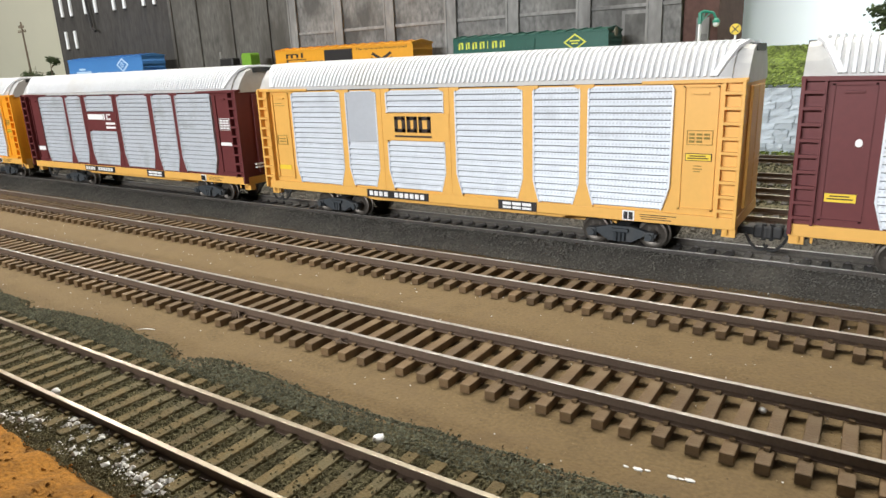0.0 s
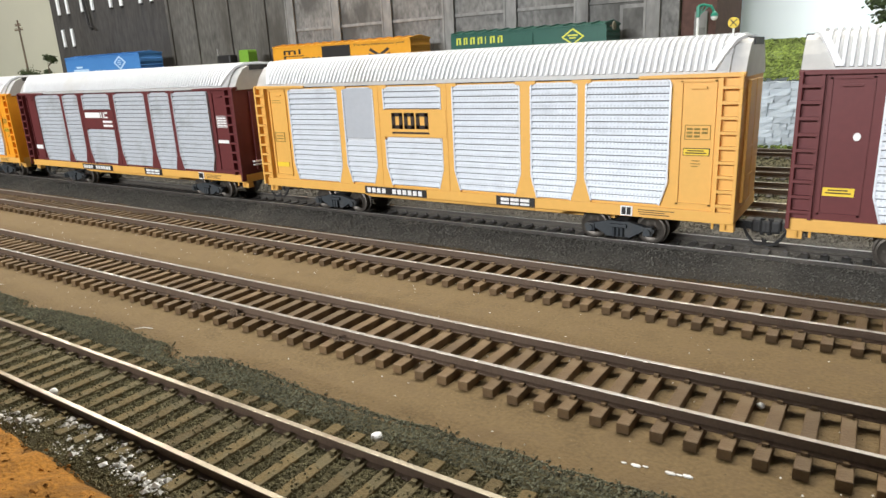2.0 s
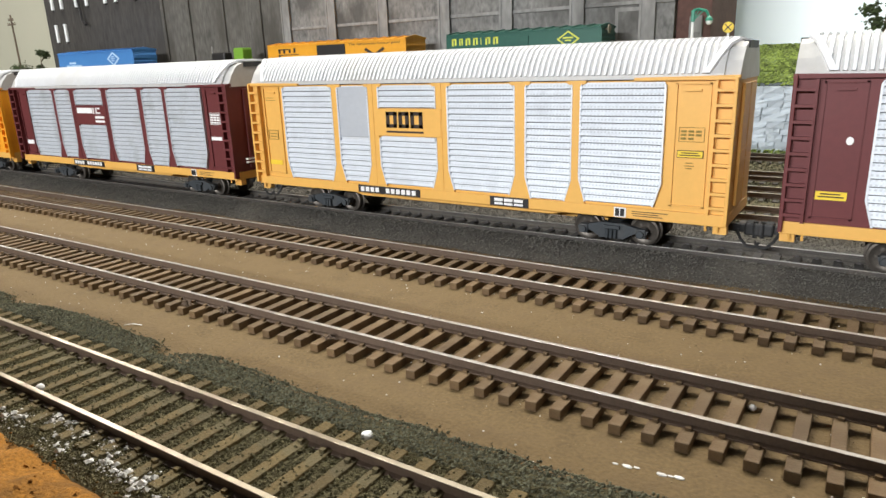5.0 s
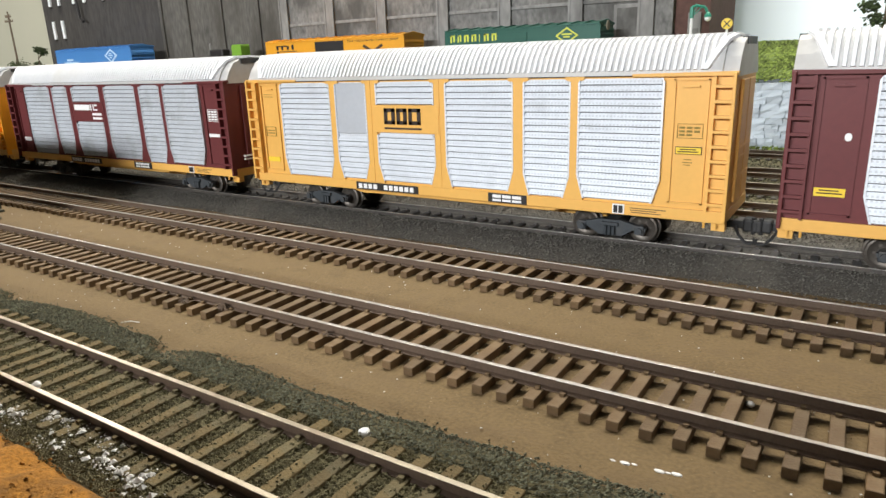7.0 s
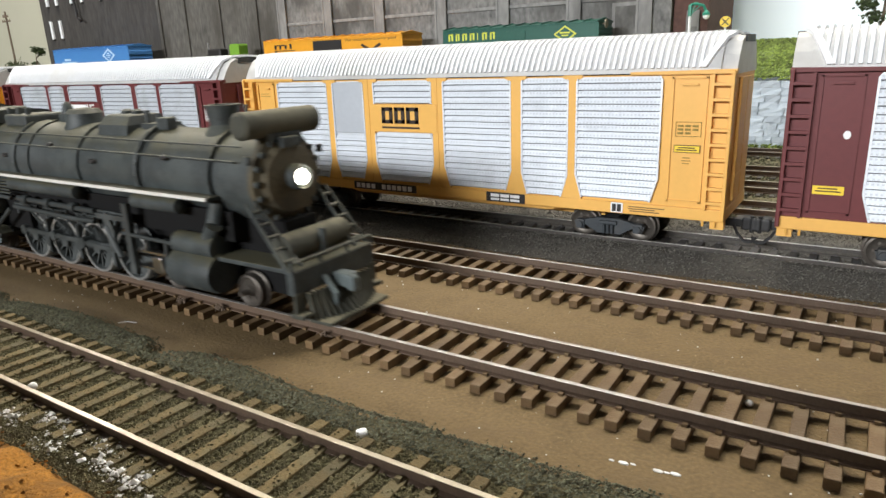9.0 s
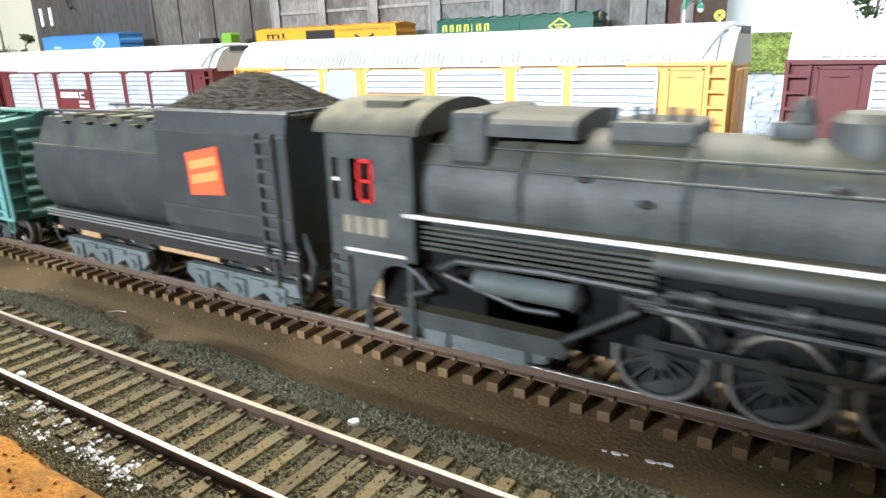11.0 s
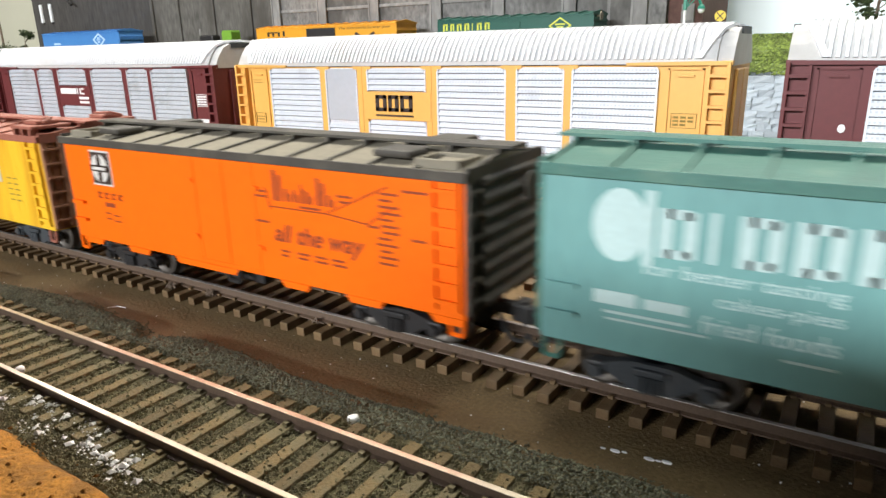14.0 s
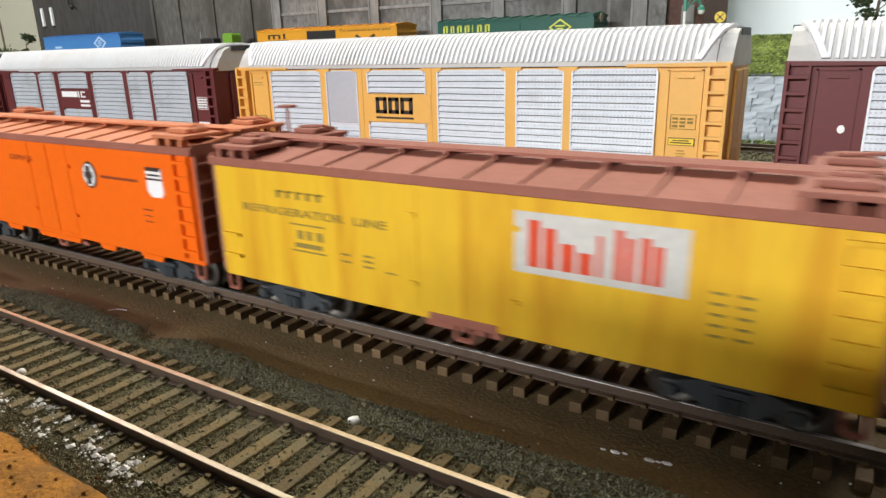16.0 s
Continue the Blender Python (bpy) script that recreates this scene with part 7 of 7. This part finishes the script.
for s in (-1, 1):
    bm = B()
    y0, y1 = sorted((s * 0.0112, s * 0.0121))
    box(bm, tx(DX[0]) - 0.0012, tx(DX[3]) + 0.0012, y0, y1, -0.0008, 0.0008, 0.0002)
    for u in DX:
        rod(bm, (tx(u), s * 0.0111, 0), (tx(u), s * 0.0124, 0), 0.0017, 16)
    r = part("side_rod", bm, M["loco_wheel"], lo, "grey coupling rod")
    RODS.append((r, 0.0, "circle"))
    bm = B()
    box(bm, tx(DX[2]), tx(-0.0160), *sorted((s * 0.0123, s * 0.0130)), -0.0007, 0.0007, 0.0002)
    rod(bm, (tx(DX[2]), s * 0.0122, 0), (tx(DX[2]), s * 0.0134, 0), 0.0018, 16)
    r = part("main_rod", bm, M["loco_wheel"], lo, "grey main rod")
    RODS.append((r, 0.0, "main"))
    bm = B()
    box(bm, tx(-0.0160) - 0.0022, tx(-0.0160) + 0.0022, *sorted((s * 0.0115, s * 0.0150)), 0.0065, 0.0115, 0.0004)
    r = part("crosshead", bm, M["tread"], lo, "bright crosshead")
    RODS.append((r, 0.0, "slide"))
    bm = B()
    for z in (0.0070, 0.0118):
        box(bm, tx(-0.0300), tx(-0.0095), *sorted((s * 0.0120, s * 0.0142)), z, z + 0.0007)
    part("crosshead_guide", bm, M["tread"], lo, "bright guide bars")
    bm = B()
    lathe(bm, [(tx(-0.0110), 0.0015), (tx(-0.0108), 0.0052), (tx(-0.0095), 0.0056), (tx(0.0055), 0.0056), (tx(0.0068), 0.0052), (tx(0.0070), 0.0015)], (0, s * 0.0128, 0.0098), "x", 26)
    lathe(bm, [(tx(-0.0100), 0.0010), (tx(-0.0098), 0.0032), (tx(0.0062), 0.0032), (tx(0.0064), 0.0010)], (0, s * 0.0128, 0.0168), "x", 20)
    box(bm, tx(-0.0080), tx(0.0045), *sorted((s * 0.0070, s * 0.0150)), 0.0110, 0.0170)
    part("cylinder", bm, M["loco"], lo, "steam cylinder and valve chest", True)
    bm = B()
    path_rod(bm, [(tx(-0.0340), s * 0.0150, 0.0170), (tx(-0.0100), s * 0.0150, 0.0165)], 0.0006, 8)
    path_rod(bm, [(tx(-0.0420), s * 0.0146, 0.0180), (tx(-0.0360), s * 0.0150, 0.0092)], 0.0009, 8)
    path_rod(bm, [(tx(-0.0130), s * 0.0150, 0.0175), (tx(-0.0145), s * 0.0150, 0.0080)], 0.0006, 8)
    box(bm, tx(-0.0315), tx(-0.0290), *sorted((s * 0.0140, s * 0.0155)), 0.0050, 0.0260)
    box(bm, tx(-0.0460), tx(-0.0290), *sorted((s * 0.0144, s * 0.0154)), 0.0205, 0.0220)
    prism(bm, [(tx(-0.0425), 0.0220), (tx(-0.0405), 0.0224), (tx(-0.0380), 0.0170), (tx(-0.0385), 0.0110), (tx(-0.0398), 0.0108), (tx(-0.0396), 0.0165)], "y", *sorted((s * 0.0142, s * 0.0150)))
    part("valve_gear", bm, M["loco_wheel"], lo, "grey valve gear links")
# springs, hangers and brake gear about the driving wheels
for s in (-1, 1):
    for u in DX:
        for k in range(4):
            bm = B()
            box(bm, tx(u) - 0.0062 + 0.0012 * k, tx(u) + 0.0062 - 0.0012 * k, *sorted((s * 0.0104, s * 0.0122)), 0.0192 - 0.0006 * k, 0.0197 - 0.0006 * k)
            part("spring_leaf", bm, M["loco_wheel"], lo)
        bm = B()
        for d in (-0.0062, 0.0062):
            rod(bm, (tx(u) + d, s * 0.0112, 0.0198), (tx(u) + d, s * 0.0112, 0.0155), 0.0005, 6)
        box(bm, tx(u) - 0.0014, tx(u) + 0.0014, *sorted((s * 0.0102, s * 0.0126)), 0.0196, 0.0214, 0.0003)
        part("spring_hanger", bm, M["loco_wheel"], lo)
        bm = B()
        prism(bm, [(tx(u) + 0.0090, 0.0150), (tx(u) + 0.0102, 0.0150), (tx(u) + 0.0098, 0.0030), (tx(u) + 0.0086, 0.0040), (tx(u) + 0.0080, 0.0085)], "y", *sorted((s * 0.0082, s * 0.0106)))
        part("brake_shoe", bm, M["loco_wheel"], lo, "brake hanger with its shoe")
    bm = B()
    rod(bm, (tx(-0.0940), s * 0.0140, 0.0222), (tx(-0.0480), s * 0.0140, 0.0218), 0.0009, 10)
    for u in (-0.0900, -0.0760, -0.0610):
        lathe(bm, [(tx(u), 0.0010), (tx(u) + 0.0003, 0.0016), (tx(u) + 0.0030, 0.0016), (tx(u) + 0.0033, 0.0010)], (0, s * 0.0140, 0.0221), "x", 12)
        path_rod(bm, [(tx(u) + 0.002, s * 0.0140, 0.0222), (tx(u) + 0.004, s * 0.0138, 0.0170), (tx(u) + 0.007, s * 0.0128, 0.0140)], 0.0004, 6)
    part("injector_pipe", bm, M["loco_wheel"], lo, "pipe with fittings above the driving wheels", True)
    bm = B()
    prism(bm, [(tx(-0.0470), 0.0225), (tx(-0.0300), 0.0225), (tx(-0.0305), 0.0205), (tx(-0.0380), 0.0198), (tx(-0.0400), 0.0120), (tx(-0.0432), 0.0105), (tx(-0.0445), 0.0190)], "y", *sorted((s * 0.0132, s * 0.0140)))
    part("link_bracket", bm, M["loco_wheel"], lo, "cast valve gear bracket")
# small wheels fore and aft
for u, r in ((-0.1400, 0.0050), (-0.1220, 0.0046), (-0.0190, 0.0046), (0.0120, 0.0046)):
    a = axle(lo, tx(u), r)
    spin(a, tx(u), r)
for s in (-1, 1):
    bm = B()
    prism(bm, [(tx(-0.1470), 0.0062), (tx(-0.1150), 0.0062), (tx(-0.1160), 0.0035), (tx(-0.1280), 0.0022), (tx(-0.1340), 0.0022), (tx(-0.1460), 0.0035)], "y", *sorted((s * 0.0112, s * 0.0132)))
    for u in (-0.1400, -0.1220):
        box(bm, tx(u) - 0.0028, tx(u) + 0.0028, *sorted((s * 0.0128, s * 0.0146)), 0.0024, 0.0066, 0.0005)
    part("trailing_truck_frame", bm, M["soft_grey"], lo, "chalky grey trailing truck side frame")
# front end: deck, pump shield, pilot, steps
bm = B()
box(bm, tx(0.0060), tx(0.0330), -0.0140, 0.0140, 0.0135, 0.0148, 0.0003)
box(bm, tx(0.0325), tx(0.0350), -0.0152, 0.0152, 0.0085, 0.0148, 0.0004)
part("pilot_deck", bm, M["loco"], lo, "front deck and buffer beam")
bm = B()
lathe(bm, [(-0.0112, 0.0004), (-0.0110, 0.0036), (0.0110, 0.0036), (0.0112, 0.0004)], (tx(0.0275), 0, 0.0185), "y", 24)
part("pump_shield", bm, M["loco_top"], lo, "drum shaped pump shield on the deck", True)
bm = B()
box(bm, tx(0.0305), tx(0.0318), -0.0006, 0.0006, 0.0150, 0.0220)
path_rod(bm, [(tx(0.0345), -0.0150, 0.0168), (tx(0.0345), 0.0150, 0.0168)], 0.0004, 6)
for k in (-0.015, -0.005, 0.005, 0.015):
    rod(bm, (tx(0.0345), k, 0.0140), (tx(0.0345), k, 0.0168), 0.0004, 6)
part("front_rail", bm, M["loco"], lo)
for k in range(15):
    bm = B()
    yb = -0.0112 + 0.0016 * k
    tip = 0.0425 - 0.0045 * (abs(k - 7) / 7) ** 1.5
    prism(bm, [(tx(0.0348), 0.0085), (tx(0.0362), 0.0085), (tx(tip), 0.0016), (tx(tip) - 0.0014, 0.0012)], "y", yb - 0.0004, yb + 0.0004)
    part("pilot_slat", bm, M["loco_top"], lo)
bm = B()
box(bm, tx(0.0350), tx(0.0425), -0.0115, 0.0115, 0.0009, 0.0019, 0.0003)
for s in (-1, 1):
    box(bm, tx(0.0330), tx(0.0375), *sorted((s * 0.0118, s * 0.0155)), 0.0030, 0.0042, 0.0003)
    box(bm, tx(0.0345), tx(0.0352), *sorted((s * 0.0120, s * 0.0153)), 0.0030, 0.0090)
part("pilot_foot", bm, M["loco_top"], lo)
bm = B()
box(bm, tx(0.0350), tx(0.0405), -0.0022, 0.0022, 0.0075, 0.0112, 0.0007)
box(bm, tx(0.0400), tx(0.0425), -0.0024, 0.0002, 0.0070, 0.0110, 0.0006)
path_rod(bm, [(tx(0.0350), -0.0045, 0.0110), (tx(0.0390), -0.0050, 0.0070), (tx(0.0385), -0.0048, 0.0040)], 0.0007, 8)
part("front_coupler", bm, M["soft_grey"], lo, "grey front coupler and hose")
for s in (-1, 1):
    bm = B()
    for d in (0.0, 0.0050):
        rod(bm, (tx(0.0330), s * (0.0150 - d), 0.0148), (tx(0.0200), s * (0.0142 - d * 0.6), 0.0300), 0.0005, 6)
    for k in range(5):
        f = (k + 0.6) / 5.4
        rod(bm, (tx(0.0330 - 0.0130 * f), s * (0.0150 - 0.0008 * f), 0.0148 + 0.0152 * f), (tx(0.0330 - 0.0130 * f), s * (0.0100 + 0.0012 * f), 0.0148 + 0.0152 * f), 0.0005, 6)
    part("front_ladder", bm, M["loco"], lo, "slanting front ladder")
bm = B()
for s in (-1, 1):
    box(bm, tx(0.0200), tx(0.0215), *sorted((s * 0.0118, s * 0.0132)), AX + 0.0050, AX + 0.0072, 0.0003)
    path_rod(bm, [(tx(0.0050), s * 0.0105, AX - 0.0060), (tx(0.0060), s * 0.0132, 0.0230), (tx(0.0020), s * 0.0128, 0.0180)], 0.0022, 12)
part("steam_pipe", bm, M["loco"], lo, "outside steam pipes", True)


def motions():
    """The train runs through at a steady speed; wheels and rods turn with it."""
    for v, u0 in MOVERS:
        walk(v, [(t, pose(u0 + SPEED * (t - T0), YA, RAIL)) for t in range(0, 17, 2)])
    times = [k * 2 / 30 for k in range(241)]
    for ob, x, y, z, r in SPINNERS:
        walk(ob, [(t, pose(x, y, z, 0, math.degrees(SPEED * (t - T0) / r), 0)) for t in times])
    for ob, _, how in RODS:
        rows = []
        for t in times:
            a = SPEED * (t - T0) / DR
            dx, dz = -CRANK * math.sin(a), -CRANK * math.cos(a)
            if how == "circle":
                rows.append((t, pose(dx, 0, DR + dz)))
            elif how == "slide":
                rows.append((t, pose(dx, 0, 0)))
            else:
                ln = 0.0415
                px, pz = tx(DX[2]) + dx, DR + dz
                rows.append((t, pose(px, 0, pz, 0, math.degrees(math.asin((pz - 0.0092) / ln)), 0) @ pose(-tx(DX[2]), 0, 0)))
        walk(ob, rows)


motions()
